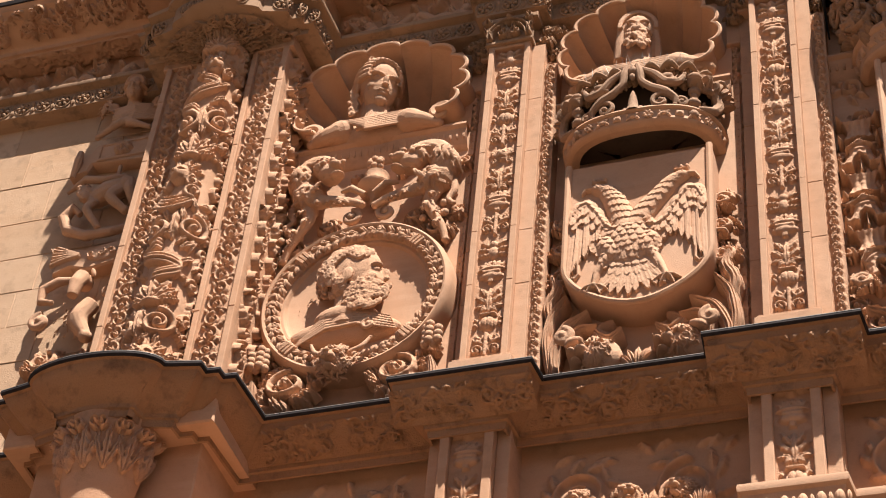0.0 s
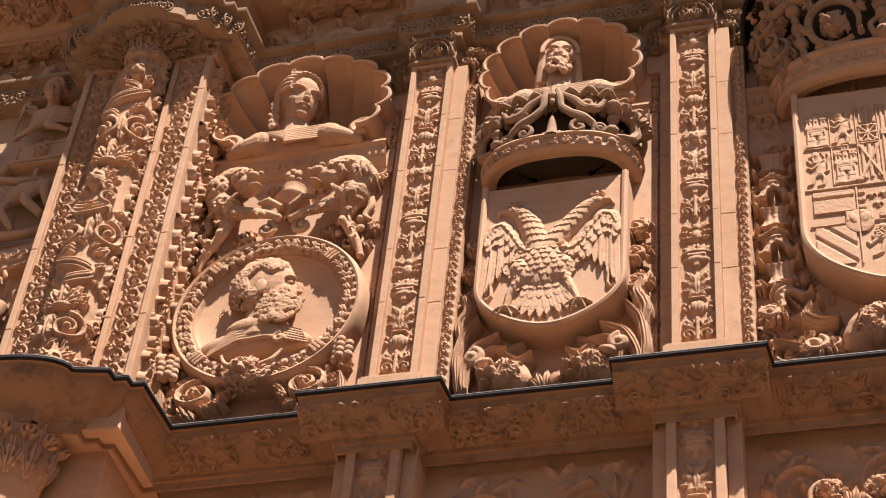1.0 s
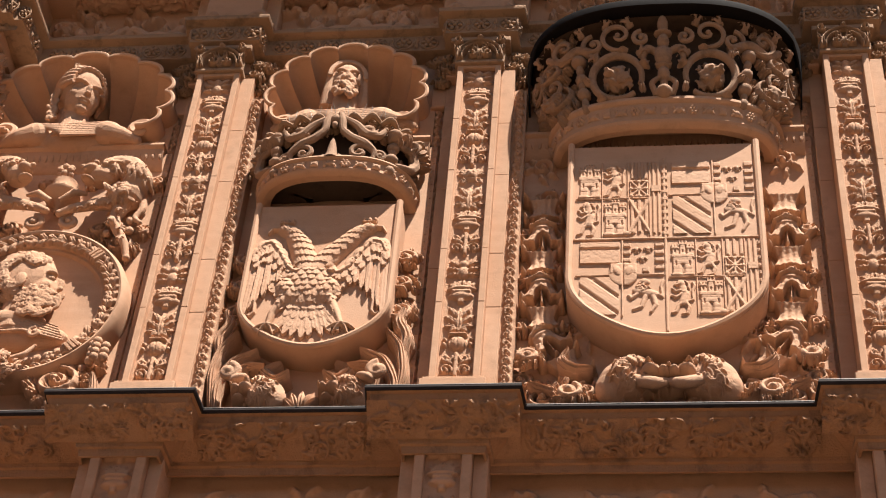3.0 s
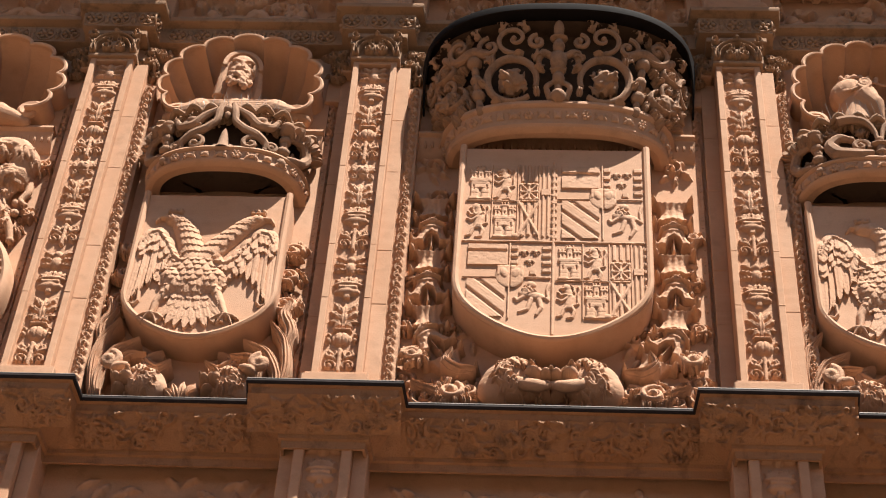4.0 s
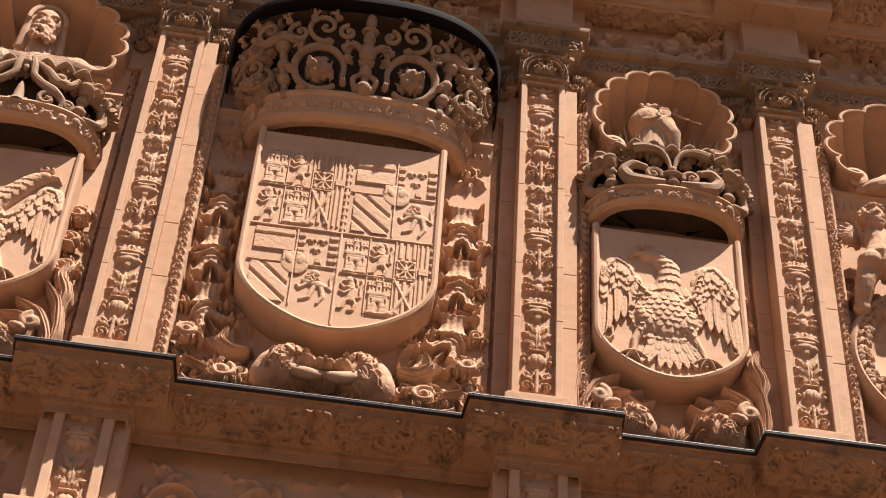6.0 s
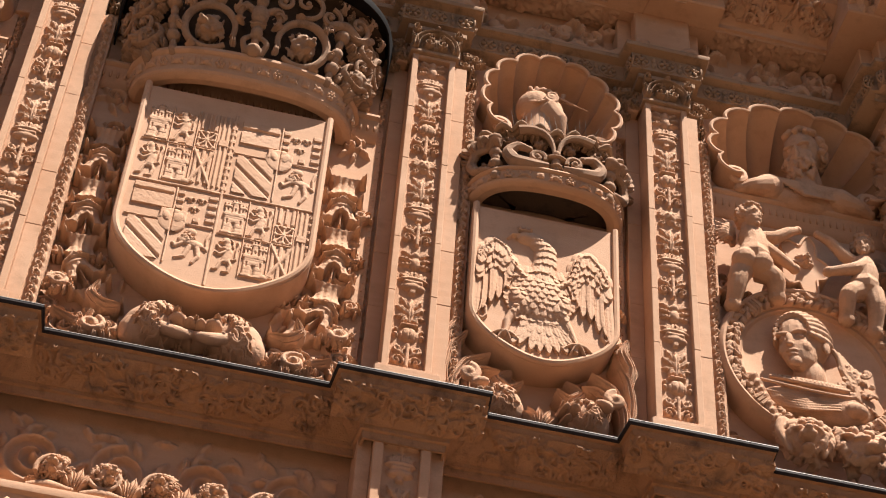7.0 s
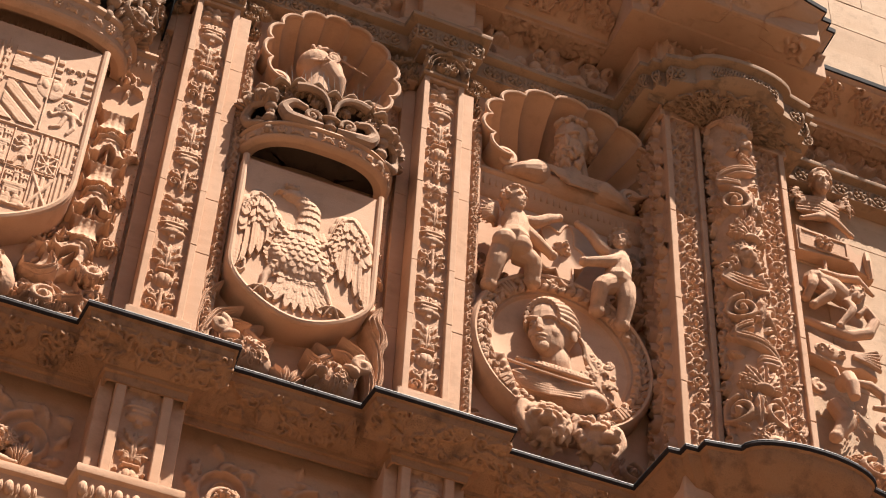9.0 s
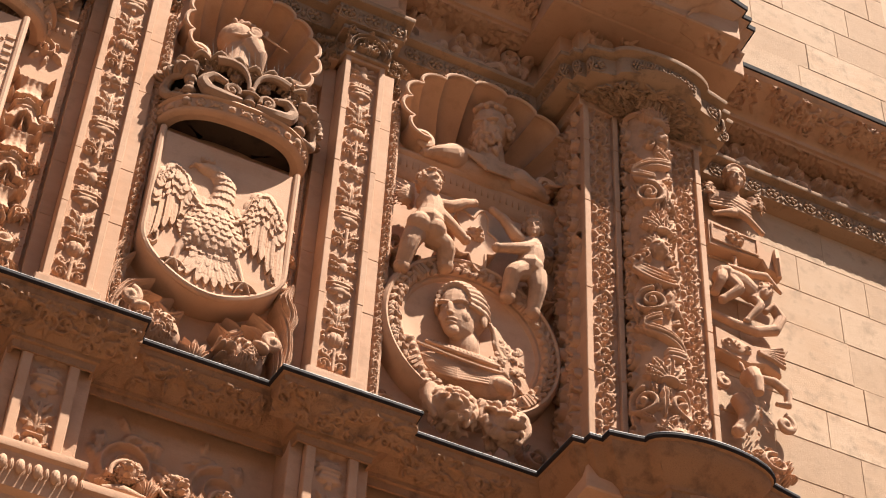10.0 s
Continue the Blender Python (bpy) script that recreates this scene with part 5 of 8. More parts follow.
def rampant(r, rng=random.Random(4)):
    w, h = r.w, r.h
    r.line([(-w * 0.02, h * 0.34), (w * 0.06, h * 0.55), (-w * 0.04, h * 0.74)], w * 0.17, 0.028, w * 0.15)
    r.blob(-w * 0.08, h * 0.82, w * 0.16, h * 0.11, 20, 0.034)
    r.line([(-w * 0.18, h * 0.80), (-w * 0.33, h * 0.79)], w * 0.06, 0.03, w * 0.04)
    for _ in range(26):
        a = rng.uniform(0, 6.28)
        r.blob(w * (-0.02 + 0.2 * math.cos(a)), h * (0.74 + 0.14 * math.sin(a)), w * 0.05, w * 0.05, 0, 0.034)
    for pts in (((-0.08, 0.64), (-0.3, 0.62), (-0.40, 0.70)), ((-0.06, 0.56), (-0.28, 0.47), (-0.42, 0.52)), ((-0.02, 0.36), (-0.2, 0.26), (-0.3, 0.10), (-0.42, 0.08)), ((0.08, 0.34), (0.18, 0.22), (0.12, 0.06), (-0.04, 0.05))):
        r.line([(w * x, h * z) for x, z in pts], w * 0.085, 0.028, w * 0.05)
        x, z = pts[-1]
        for a in (150, 190, 230):
            r.line([(w * x, h * z), (w * x + w * 0.07 * math.cos(radians(a)), h * z + w * 0.06 * math.sin(radians(a)))], w * 0.03, 0.024, w * 0.012)
    r.line([(w * x, h * z) for x, z in ((0.12, 0.36), (0.34, 0.40), (0.32, 0.62), (0.40, 0.76), (0.34, 0.84))], w * 0.045, 0.024, w * 0.06)


def pales(r, n=4):
    w = r.w / (2 * n)
    for i in range(n):
        x = -r.w / 2 + (2 * i + 1) * w
        r.rect(x - w * 0.5, x + w * 0.5, 0.004, r.h - 0.004, 0.02, 0.004)


def bends(r, n=4):
    p = (r.w + r.h) / n
    for i in range(n + 1):
        x0 = -r.w / 2 + i * p * 1.0 - r.h
        a, b = np.array([x0, r.h]), np.array([x0 + r.h + 0.0, 0.0])
        for d in np.linspace(0, p * 0.5, 4):
            r.line([a + [d, 0], b + [d, 0]], p * 0.10, 0.02, flat=0.25)


def chain(r):
    w, h = r.w, r.h
    r.rect(-w * 0.46, w * 0.46, h * 0.04, h * 0.96, 0.02)
    r.H[:] = np.where(self_inner(r, 0.10), 0, r.H)
    for a in range(4):
        c, s = math.cos(a * math.pi / 4), math.sin(a * math.pi / 4)
        r.line([(-w * 0.42 * c, h / 2 - h * 0.42 * s), (w * 0.42 * c, h / 2 + h * 0.42 * s)], 0.008, 0.02)
    for x in (-0.38, 0, 0.38):
        for z in (0.14, 0.5, 0.86):
            r.blob(w * x, h * z, 0.015, 0.015, 0, 0.026)


def self_inner(r, k):
    X, Z = np.meshgrid(r.x, r.z)
    return (np.abs(X) < r.w * (0.5 - k)) & (np.abs(Z - r.h / 2) < r.h * (0.5 - k))


def fleurs(r):
    w, h = r.w, r.h
    for cx, cz in ((-0.24, 0.70), (0.26, 0.72), (0.0, 0.28)):
        x, z, k = w * cx, h * cz, w * 0.20
        r.leaf(x, z - k * 0.5, 90, k * 1.6, k * 0.36, 0.03, teeth=0)
        for s in (-1, 1):
            r.line([(x, z - k * 0.1), (x + s * k * 0.5, z + k * 0.55), (x + s * k * 0.95, z + k * 0.3), (x + s * k * 0.85, z - k * 0.05)], k * 0.24, 0.026, k * 0.16)
            r.leaf(x, z - k * 0.3, 270 + s * 40, k * 0.7, k * 0.2, 0.02, teeth=0)
        r.rect(x - k * 0.5, x + k * 0.5, z - k * 0.28, z - k * 0.08, 0.03)


def compony(r, vertical=True):
    n = max(2, int((r.h if vertical else r.w) / 0.06))
    for i in range(n):
        if vertical:
            r.rect(-r.w / 2, r.w / 2, (i + 0.1) * r.h / n, (i + 0.6) * r.h / n, 0.022, 0.004)
        else:
            r.rect(-r.w / 2 + (i + 0.1) * r.w / n, -r.w / 2 + (i + 0.6) * r.w / n, 0, r.h, 0.022, 0.004)


def fess(r):
    r.rect(-r.w * 0.48, r.w * 0.48, r.h * 0.40, r.h * 0.96, 0.024, 0.005)


def prowling(r):
    """A lion walking, its body level."""
    w, h = r.w, r.h
    r.line([(-w * 0.18, h * 0.58), (w * 0.22, h * 0.50)], w * 0.15, 0.03, w * 0.12)
    r.blob(-w * 0.02, h * 0.78, w * 0.14, w * 0.13, 0, 0.036)
    r.line([(w * x, h * z) for x, z in ((-0.2, 0.5), (-0.36, 0.40), (-0.42, 0.46))], w * 0.06, 0.026, w * 0.05)
    r.line([(w * x, h * z) for x, z in ((0.0, 0.44), (-0.1, 0.2), (-0.3, 0.14))], w * 0.065, 0.026, w * 0.045)
    r.line([(w * x, h * z) for x, z in ((0.2, 0.45), (0.26, 0.24), (0.14, 0.08))], w * 0.075, 0.026, w * 0.045)
    r.line([(w * x, h * z) for x, z in ((0.30, 0.5), (0.44, 0.42), (0.40, 0.66), (0.46, 0.80))], w * 0.035, 0.022, w * 0.045)
    rng = random.Random(2)
    for _ in range(40):
        a, q = rng.uniform(0, 6.28), rng.uniform(0.2, 1)
        r.blob(w * (-0.06 + 0.17 * q * math.cos(a)), h * 0.66 + w * 0.16 * q * math.sin(a), w * 0.035, w * 0.035, 0, 0.04)


def royal_shield():
    cx, half, y, zt, ztop = 0.05, 0.588, -0.05, 9.215, 10.87
    t = thing("heraldic_shield", "large quartered stone shield of castles, lions and bars", "shield", "shields of the tier")
    zside = zt + 0.48
    poly = shield_outline(cx, half, zt, zside, ztop)
    part("slab", G().prism(poly, y + 0.016, WALL + 0.02, 0.0), SMOOTH, t)
    p3 = np.array([(cx + (x - cx) * 0.968, y + 0.014, zt + 0.02 + (z - zt)) for x, z in poly])
    part("rim", G().tube(np.concatenate([p3[-1:], p3[:-1]]), 0.022, 8), SMOOTH, t, "flat worn rim")

    def charge(name, x0, x1, z0, z1, tool, label=""):
        r = Relief(x1 - x0, z1 - z0, 0.0042)
        tool(r)
        # nothing reaches past the rim
        X, Z = np.meshgrid(r.x + (x0 + x1) / 2, r.z + z0)
        lim = half * 0.955 * np.sqrt(np.clip(1 - np.clip((zside - Z) / (zside - zt - 0.03), 0, 1) ** 2, 0, 1))
        r.H = np.where(np.abs(X) < lim, r.H * 0.48, 0)
        if r.H.max() < 0.004:
            return
        r.wear(0.0015, 3)
        part(name, r.mesh(G(), flat_at(cx + (x0 + x1) / 2, y + 0.0155, z0), 0.003), SMOOTH, t, label, sharp=60)

    def bar(x0, x1, z0, z1):
        charge("fillet", x0, x1, z0, z1, lambda r: r.rect(-r.w / 2, r.w / 2, 0, r.h, 0.020, 0.004))

    mid = 10.03

    def spanish(x0, z0, z1):
        """Castles and lions, then bars with a chain."""
        zm = (z0 + z1) / 2
        c = [x0, x0 + 0.155, x0 + 0.31, x0 + 0.44, x0 + 0.545]
        charge("castle", c[0], c[1], zm, z1, castle)
        charge("lion", c[1], c[2], zm, z1, rampant)
        charge("lion", c[0], c[1], z0, zm, rampant)
        charge("castle", c[1], c[2], z0, zm, castle)
        charge("barred_quarter", c[2] + 0.01, c[3], zm + 0.17, z1, lambda r: pales(r, 3))
        charge("chain", c[2] + 0.005, c[3], zm, zm + 0.17, chain)
        charge("saltire", c[2] + 0.005, c[3], z0 + 0.03, zm - 0.01, lambda r: (pales(r, 3), r.line([(-r.w / 2, r.h), (r.w / 2, 0)], 0.012, 0.03), r.line([(r.w / 2, r.h), (-r.w / 2, 0)], 0.012, 0.03)))
        charge("barred_quarter", c[3] + 0.01, c[4] - 0.035, z0 + 0.02, z1, lambda r: pales(r, 2))
        charge("crosslet", c[3] + 0.01, c[4] - 0.035, zm + 0.05, zm + 0.11, lambda r: r.rect(-r.w / 2, r.w / 2, 0, r.h, 0.026))
        charge("pomegranate", x0 + 0.24, x0 + 0.36, z0 - 0.01, z0 + 0.06, lambda r: (r.blob(0, r.h / 2, 0.03, 0.025, 0, 0.035), r.leaf(0, r.h / 2, 10, 0.06, 0.015, 0.025), r.leaf(0, r.h / 2, 170, 0.06, 0.015, 0.025)))
        charge("notched_border", c[4] - 0.03, c[4] + 0.005, z0, z1, compony)
        bar(c[0] - 0.006, c[3], zm - 0.006, zm + 0.006)
        for x in (c[1], c[2], c[3]):
            bar(x - 0.005, x + 0.005, z0, z1)

    def burgundian(x0, z0, z1):
        """A fess, lilies in a notched border, bends, a walking lion and a small scutcheon."""
        zm, xm = (z0 + z1) / 2 + 0.02, x0 + 0.275
        charge("fess", x0 + 0.02, xm - 0.01, zm + 0.02, zm + 0.22, fess)
        charge("fess", x0 + 0.02, xm - 0.01, zm + 0.20, z1 - 0.01, fess)
        charge("lily_quarter", xm + 0.05, x0 + 0.46, zm + 0.08, z1 - 0.03, fleurs)
        charge("notched_border", xm + 0.005, xm + 0.05, zm + 0.04, z1, compony)
        charge("notched_border", x0 + 0.465, x0 + 0.52, zm + 0.04, z1, compony)
        charge("notched_border", xm + 0.04, x0 + 0.46, zm + 0.025, zm + 0.065, lambda r: compony(r, False))
        charge("striped_quarter", x0 + 0.03, xm - 0.02, z0 + 0.015, zm - 0.015, bends)
        charge("lion", xm + 0.02, x0 + 0.52, z0 + 0.01, zm + 0.02, prowling)
        bar(x0, x0 + 0.52, zm - 0.004, zm + 0.010)
        bar(xm - 0.006, xm + 0.006, z0, z1)
        charge("scutcheon", xm - 0.075, xm + 0.085, zm - 0.08, zm + 0.10, lambda r: (r.blob(0, r.h * 0.5, 0.085, 0.10, 0, 0.034, 0.2), r.rect(-0.076, 0.076, r.h * 0.5, r.h * 0.97, 0.034), r.cut([(0, 0), (0, r.h)], 0.006, 0.02), r.blob(-0.035, r.h * 0.62, 0.022, 0.04, 15, 0.014, add=True), r.blob(0.035, r.h * 0.62, 0.022, 0.04, -15, 0.014, add=True)))

    spanish(-0.53, mid + 0.02, 10.72)
    burgundian(0.02, mid + 0.02, 10.72)
    burgundian(-0.53, mid - 0.64, mid - 0.015)
    spanish(0.02, mid - 0.64, mid - 0.015)
    bar(-0.545, 0.545, mid - 0.009, mid + 0.009)
    bar(-0.008, 0.010, zt + 0.05, 10.75)


royal_shield()


# ---- crowns ----
class Crown:
    """Maps a flat drawing (along, out, up) onto the bowed front of a crown: broad before, turning back at the sides."""
    E = 0.78

    def __init__(self, cx, a0, d0, a1, d1, z0, z1):
        self.k = (cx, a0, d0, a1, d1, z0, z1)
        t = np.linspace(0, np.pi / 2, 400)
        a, d = (a0 + a1) / 2, (d0 + d1) / 2
        x, y = a * np.sin(t) ** self.E, d * np.cos(t) ** self.E
        self.t, self.s = t, np.concatenate([[0], np.cumsum(np.hypot(np.diff(x), np.diff(y)))])

    def bend(self, g):
        cx, a0, d0, a1, d1, z0, z1 = self.k
        v = np.concatenate(g.v)
        th = np.sign(v[:, 0]) * np.interp(np.abs(v[:, 0]), self.s, self.t)
        q = np.clip(v[:, 2] / (z1 - z0), -0.6, 1.5)
        a, d = a0 + (a1 - a0) * q, d0 + (d1 - d0) * q
        sn, cs = np.sign(th) * np.abs(np.sin(th)) ** self.E, np.clip(np.cos(th), 0, 1) ** self.E
        k = 2 / self.E - 1
        n = np.stack([np.sign(sn) * np.abs(sn) ** k / a, cs ** k / d], 1)
        n /= np.linalg.norm(n, axis=1)[:, None]
        out = -v[:, 1]
        w = np.stack([cx + a * sn + n[:, 0] * out, WALL - d * cs - n[:, 1] * out, z0 + v[:, 2]], 1)
        h = G()
        h.add(w, g.f)
        return h


def baluster(x, h, r=0.03):
    g = G()
    for q, k in ((0.03, 1.0), (0.14, 0.7), (0.30, 1.25), (0.46, 0.75), (0.58, 1.1), (0.75, 0.7), (0.92, 1.3)):
        g.ell((x, -0.02, h * q), (r * k, r * k, h * 0.10), n=9, m=7)
    return g.tube([(x, -0.02, 0), (x, -0.02, h)], r * 0.55, 8)


def crown_band(c, half, h0, h1, t):
    """Plain lower roll, jewelled fascia and beaded edges, bent round the crown."""
    n = 61
    def lean(z):
        return 0.004 - 0.010 * (z - h0) / (h1 - h0)

    hh = h1 - h0
    prof = [(lean(h0) + q, h0 + k * hh) for q, k in ((0.03, -0.06), (0.006, -0.02), (-0.006, 0.05))]
    prof += [(lean(h0 + k * hh) + q, h0 + k * hh) for q, k in ((-0.010, 0.14), (0.002, 0.19), (0.006, 0.24), (0.006, 0.78), (-0.004, 0.80), (-0.012, 0.88), (-0.004, 1.0))]
    prof += [(0.04, h1 + 0.004), (0.075, h1), (0.085, h0), prof[0]]
    p = np.array([[(x, y, z) for y, z in prof] for x in np.linspace(-half, half, n)])
    part("band", c.bend(G().grid(p, flip=True)), STONE, t, "band with a row of carved jewels")
    zc, hh = h0 + (h1 - h0) * 0.51, (h1 - h0) * 0.24
    yc = lean(zc) + 0.004
    rng = random.Random(int(half * 100))
    k = int(2 * half / 0.10)
    for i in range(k):
        r = Relief(2 * half / k, 2 * hh, 0.0045)
        m = hh
        if i % 4 == 0:
            for q in range(6):
                r.blob(0.022 * math.cos(q * 1.047), m + 0.022 * math.sin(q * 1.047), 0.013, 0.013, 0, 0.017)
            r.blob(0, m, 0.010, 0.010, 0, 0.020)
        elif i % 4 == 2:
            r.rect(-0.026, 0.026, m - 0.6 * hh, m + 0.6 * hh, 0.012, 0.006)
            r.blob(0, m, 0.020, hh * 0.5, 0, 0.018)
        else:
            r.blob(0, m, 0.028, hh * 0.45, 0, 0.015)
            for q in (-1, 1):
                r.leaf(q * 0.012, m, 90 - q * 60, 0.042, 0.012, 0.014, q * 0.5, 0.3, 2)
                r.leaf(q * 0.012, m, -90 + q * 60, 0.042, 0.012, 0.014, -q * 0.5, 0.3, 2)
        r.H *= rng.uniform(0.8, 1.1)
        r.wear(0.003, i)
        x = -half + (i + 0.5) * 2 * half / k
        part("jewel", c.bend(r.mesh(G(), lambda X, Z, H: (x + X, yc - H, zc - hh + Z), 0.002)), STONE, t, sharp=60)
    g = G()
    for i in range(int(2 * half / 0.022)):
        g.ell((-half + 0.022 * (i + 0.5), lean(h0) - 0.003, h0 + 0.010), (0.007, 0.006, 0.006), n=6, m=4)
    tagged(part("beading", c.bend(g), STONE, t), kind="stuff")


def small_crown(cx, seed, palm):
    """palm: arms spring from a central stem; else they sweep down from the top into scrolls."""
    t = thing("coronet", "weathered open stone crown with scrolls and a jewelled band", "crown", "crowns over the shields")
    c = Crown(cx, 0.505, 0.385, 0.545, 0.425, 10.615, 11.115)
    u = Crown(cx, 0.490, 0.345, 0.525, 0.375, 10.615, 11.115)
    half = c.s[-1] - 0.005
    crown_band(c, half, -0.065, 0.06, t)
    half = u.s[-1] - 0.005
    p = np.array([[(x, 0.10, z) for z in (0.05, 0.2, 0.47)] for x in np.linspace(-half, half, 41)])
    part("inner_wall", u.bend(G().grid(p, flip=True)), CROWN_SHADE, t, "inside of the crown, its shade painted near black")
    # cover and floor are added sheets that keep sun out of the hollow
    part("cover", u.bend(G().grid(np.array([[(x, q, 0.43) for q in (0.02, 0.14, 0.33)] for x in np.linspace(-half, half, 41)]))), CROWN_SHADE, t)
    part("floor", u.bend(G().grid(np.array([[(x, q, 0.055) for q in (-0.03, 0.14, 0.33)] for x in np.linspace(-half, half, 41)]))), CROWN_SHADE, t)
    H = 0.42
    a = np.linspace(0, 1, 15)
    rng = random.Random(seed)
    if palm:
        g = G().ell((0, -0.03, 0.17), (0.070, 0.045, 0.018)).ell((0, -0.03, 0.10), (0.045, 0.04, 0.018)).ell((0, -0.03, 0.135), (0.03, 0.03, 0.04)).ell((0, -0.03, 0.07), (0.022, 0.025, 0.04)).ell((0, -0.03, 0.21), (0.026, 0.03, 0.03))
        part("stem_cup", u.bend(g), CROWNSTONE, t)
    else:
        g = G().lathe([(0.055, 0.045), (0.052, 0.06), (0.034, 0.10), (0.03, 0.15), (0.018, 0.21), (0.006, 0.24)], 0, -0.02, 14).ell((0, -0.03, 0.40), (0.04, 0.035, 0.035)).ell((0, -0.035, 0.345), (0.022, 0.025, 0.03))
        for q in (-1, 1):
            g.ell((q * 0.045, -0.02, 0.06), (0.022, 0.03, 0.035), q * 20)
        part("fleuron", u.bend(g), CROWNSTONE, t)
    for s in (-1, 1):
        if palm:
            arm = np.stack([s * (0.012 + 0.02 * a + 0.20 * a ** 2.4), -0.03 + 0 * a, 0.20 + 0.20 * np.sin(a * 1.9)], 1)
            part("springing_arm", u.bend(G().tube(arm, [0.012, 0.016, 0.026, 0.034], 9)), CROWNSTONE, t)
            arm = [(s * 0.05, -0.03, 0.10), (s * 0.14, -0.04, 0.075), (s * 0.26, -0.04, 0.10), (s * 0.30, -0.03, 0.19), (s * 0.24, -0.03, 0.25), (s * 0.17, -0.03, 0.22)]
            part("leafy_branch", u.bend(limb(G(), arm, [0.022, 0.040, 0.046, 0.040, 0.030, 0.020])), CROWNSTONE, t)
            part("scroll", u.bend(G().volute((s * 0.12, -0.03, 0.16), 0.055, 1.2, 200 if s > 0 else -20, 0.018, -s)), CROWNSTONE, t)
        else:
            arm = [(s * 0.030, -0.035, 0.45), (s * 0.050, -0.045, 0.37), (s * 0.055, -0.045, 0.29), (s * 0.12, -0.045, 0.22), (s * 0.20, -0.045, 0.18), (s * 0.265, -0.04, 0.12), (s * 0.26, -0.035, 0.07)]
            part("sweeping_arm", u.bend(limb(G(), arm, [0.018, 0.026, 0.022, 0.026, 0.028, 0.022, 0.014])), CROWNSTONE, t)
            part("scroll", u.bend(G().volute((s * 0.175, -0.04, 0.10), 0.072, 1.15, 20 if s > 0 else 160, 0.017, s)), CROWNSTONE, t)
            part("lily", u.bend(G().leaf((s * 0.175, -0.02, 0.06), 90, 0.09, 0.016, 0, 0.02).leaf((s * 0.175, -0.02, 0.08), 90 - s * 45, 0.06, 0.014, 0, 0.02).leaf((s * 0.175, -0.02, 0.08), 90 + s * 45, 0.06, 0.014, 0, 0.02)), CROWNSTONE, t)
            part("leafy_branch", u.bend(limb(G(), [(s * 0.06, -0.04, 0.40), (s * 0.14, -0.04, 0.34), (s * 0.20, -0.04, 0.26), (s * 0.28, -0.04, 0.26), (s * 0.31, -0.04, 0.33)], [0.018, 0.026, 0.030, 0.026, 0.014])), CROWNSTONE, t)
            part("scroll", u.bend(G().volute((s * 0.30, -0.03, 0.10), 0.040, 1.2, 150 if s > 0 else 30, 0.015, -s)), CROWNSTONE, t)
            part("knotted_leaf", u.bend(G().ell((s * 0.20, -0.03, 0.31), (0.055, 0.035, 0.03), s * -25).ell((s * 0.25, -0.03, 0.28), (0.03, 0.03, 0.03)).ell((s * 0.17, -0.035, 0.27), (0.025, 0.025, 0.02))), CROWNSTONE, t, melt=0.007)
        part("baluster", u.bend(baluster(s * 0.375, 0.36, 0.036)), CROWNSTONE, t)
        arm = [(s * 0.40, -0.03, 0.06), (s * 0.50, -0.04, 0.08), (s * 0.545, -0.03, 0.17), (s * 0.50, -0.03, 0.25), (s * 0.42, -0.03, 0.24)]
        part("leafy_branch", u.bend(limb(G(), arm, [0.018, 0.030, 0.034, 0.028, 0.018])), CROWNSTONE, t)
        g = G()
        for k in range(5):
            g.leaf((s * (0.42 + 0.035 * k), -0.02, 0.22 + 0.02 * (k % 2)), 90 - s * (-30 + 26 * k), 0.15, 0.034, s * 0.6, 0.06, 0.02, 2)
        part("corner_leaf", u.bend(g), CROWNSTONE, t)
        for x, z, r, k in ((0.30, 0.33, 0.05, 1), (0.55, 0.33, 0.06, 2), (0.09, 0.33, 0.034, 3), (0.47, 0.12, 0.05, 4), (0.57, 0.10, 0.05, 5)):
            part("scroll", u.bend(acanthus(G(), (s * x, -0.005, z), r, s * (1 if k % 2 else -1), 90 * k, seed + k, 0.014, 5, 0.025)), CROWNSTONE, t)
    # leafy blackened rim: torn leaves and small scrolls side by side, rising in low arches
    n = 13
    for i in range(n):
        x = -half + (i + 0.5) * 2 * half / n
        z = H - 0.02 + 0.03 * abs(math.sin(x * 7.4)) - 0.07 * max(0.0, (abs(x) - 0.36) / 0.25)
        g = acanthus(G(), (x, 0.0, z), 0.052, 1 if i % 2 else -1, rng.uniform(0, 360), seed + 20 + i, 0.014, 6, 0.03)
        limb(g, [(x - 0.05, -0.01, z - 0.02), (x, -0.045, z + 0.012), (x + 0.055, -0.01, z - 0.015)], [0.014, 0.024, 0.012])
        part("rim_leaf", u.bend(g), DARKSTONE, t, "blackened torn leaf of the rim")
    # thin wires against birds along the rim
    for i in range(17):
        x = -0.30 + 0.6 * i / 16
        w = G().tube([(x, -0.02, H + 0.02), (x + rng.uniform(-0.03, 0.03), -0.05 + rng.uniform(-0.03, 0.03), H + rng.uniform(0.09, 0.13))], 0.0011, 4)
        part("bird_spike", u.bend(w), WIRE, t)


small_crown(-2.01, 3, False)
small_crown(2.04, 9, True)


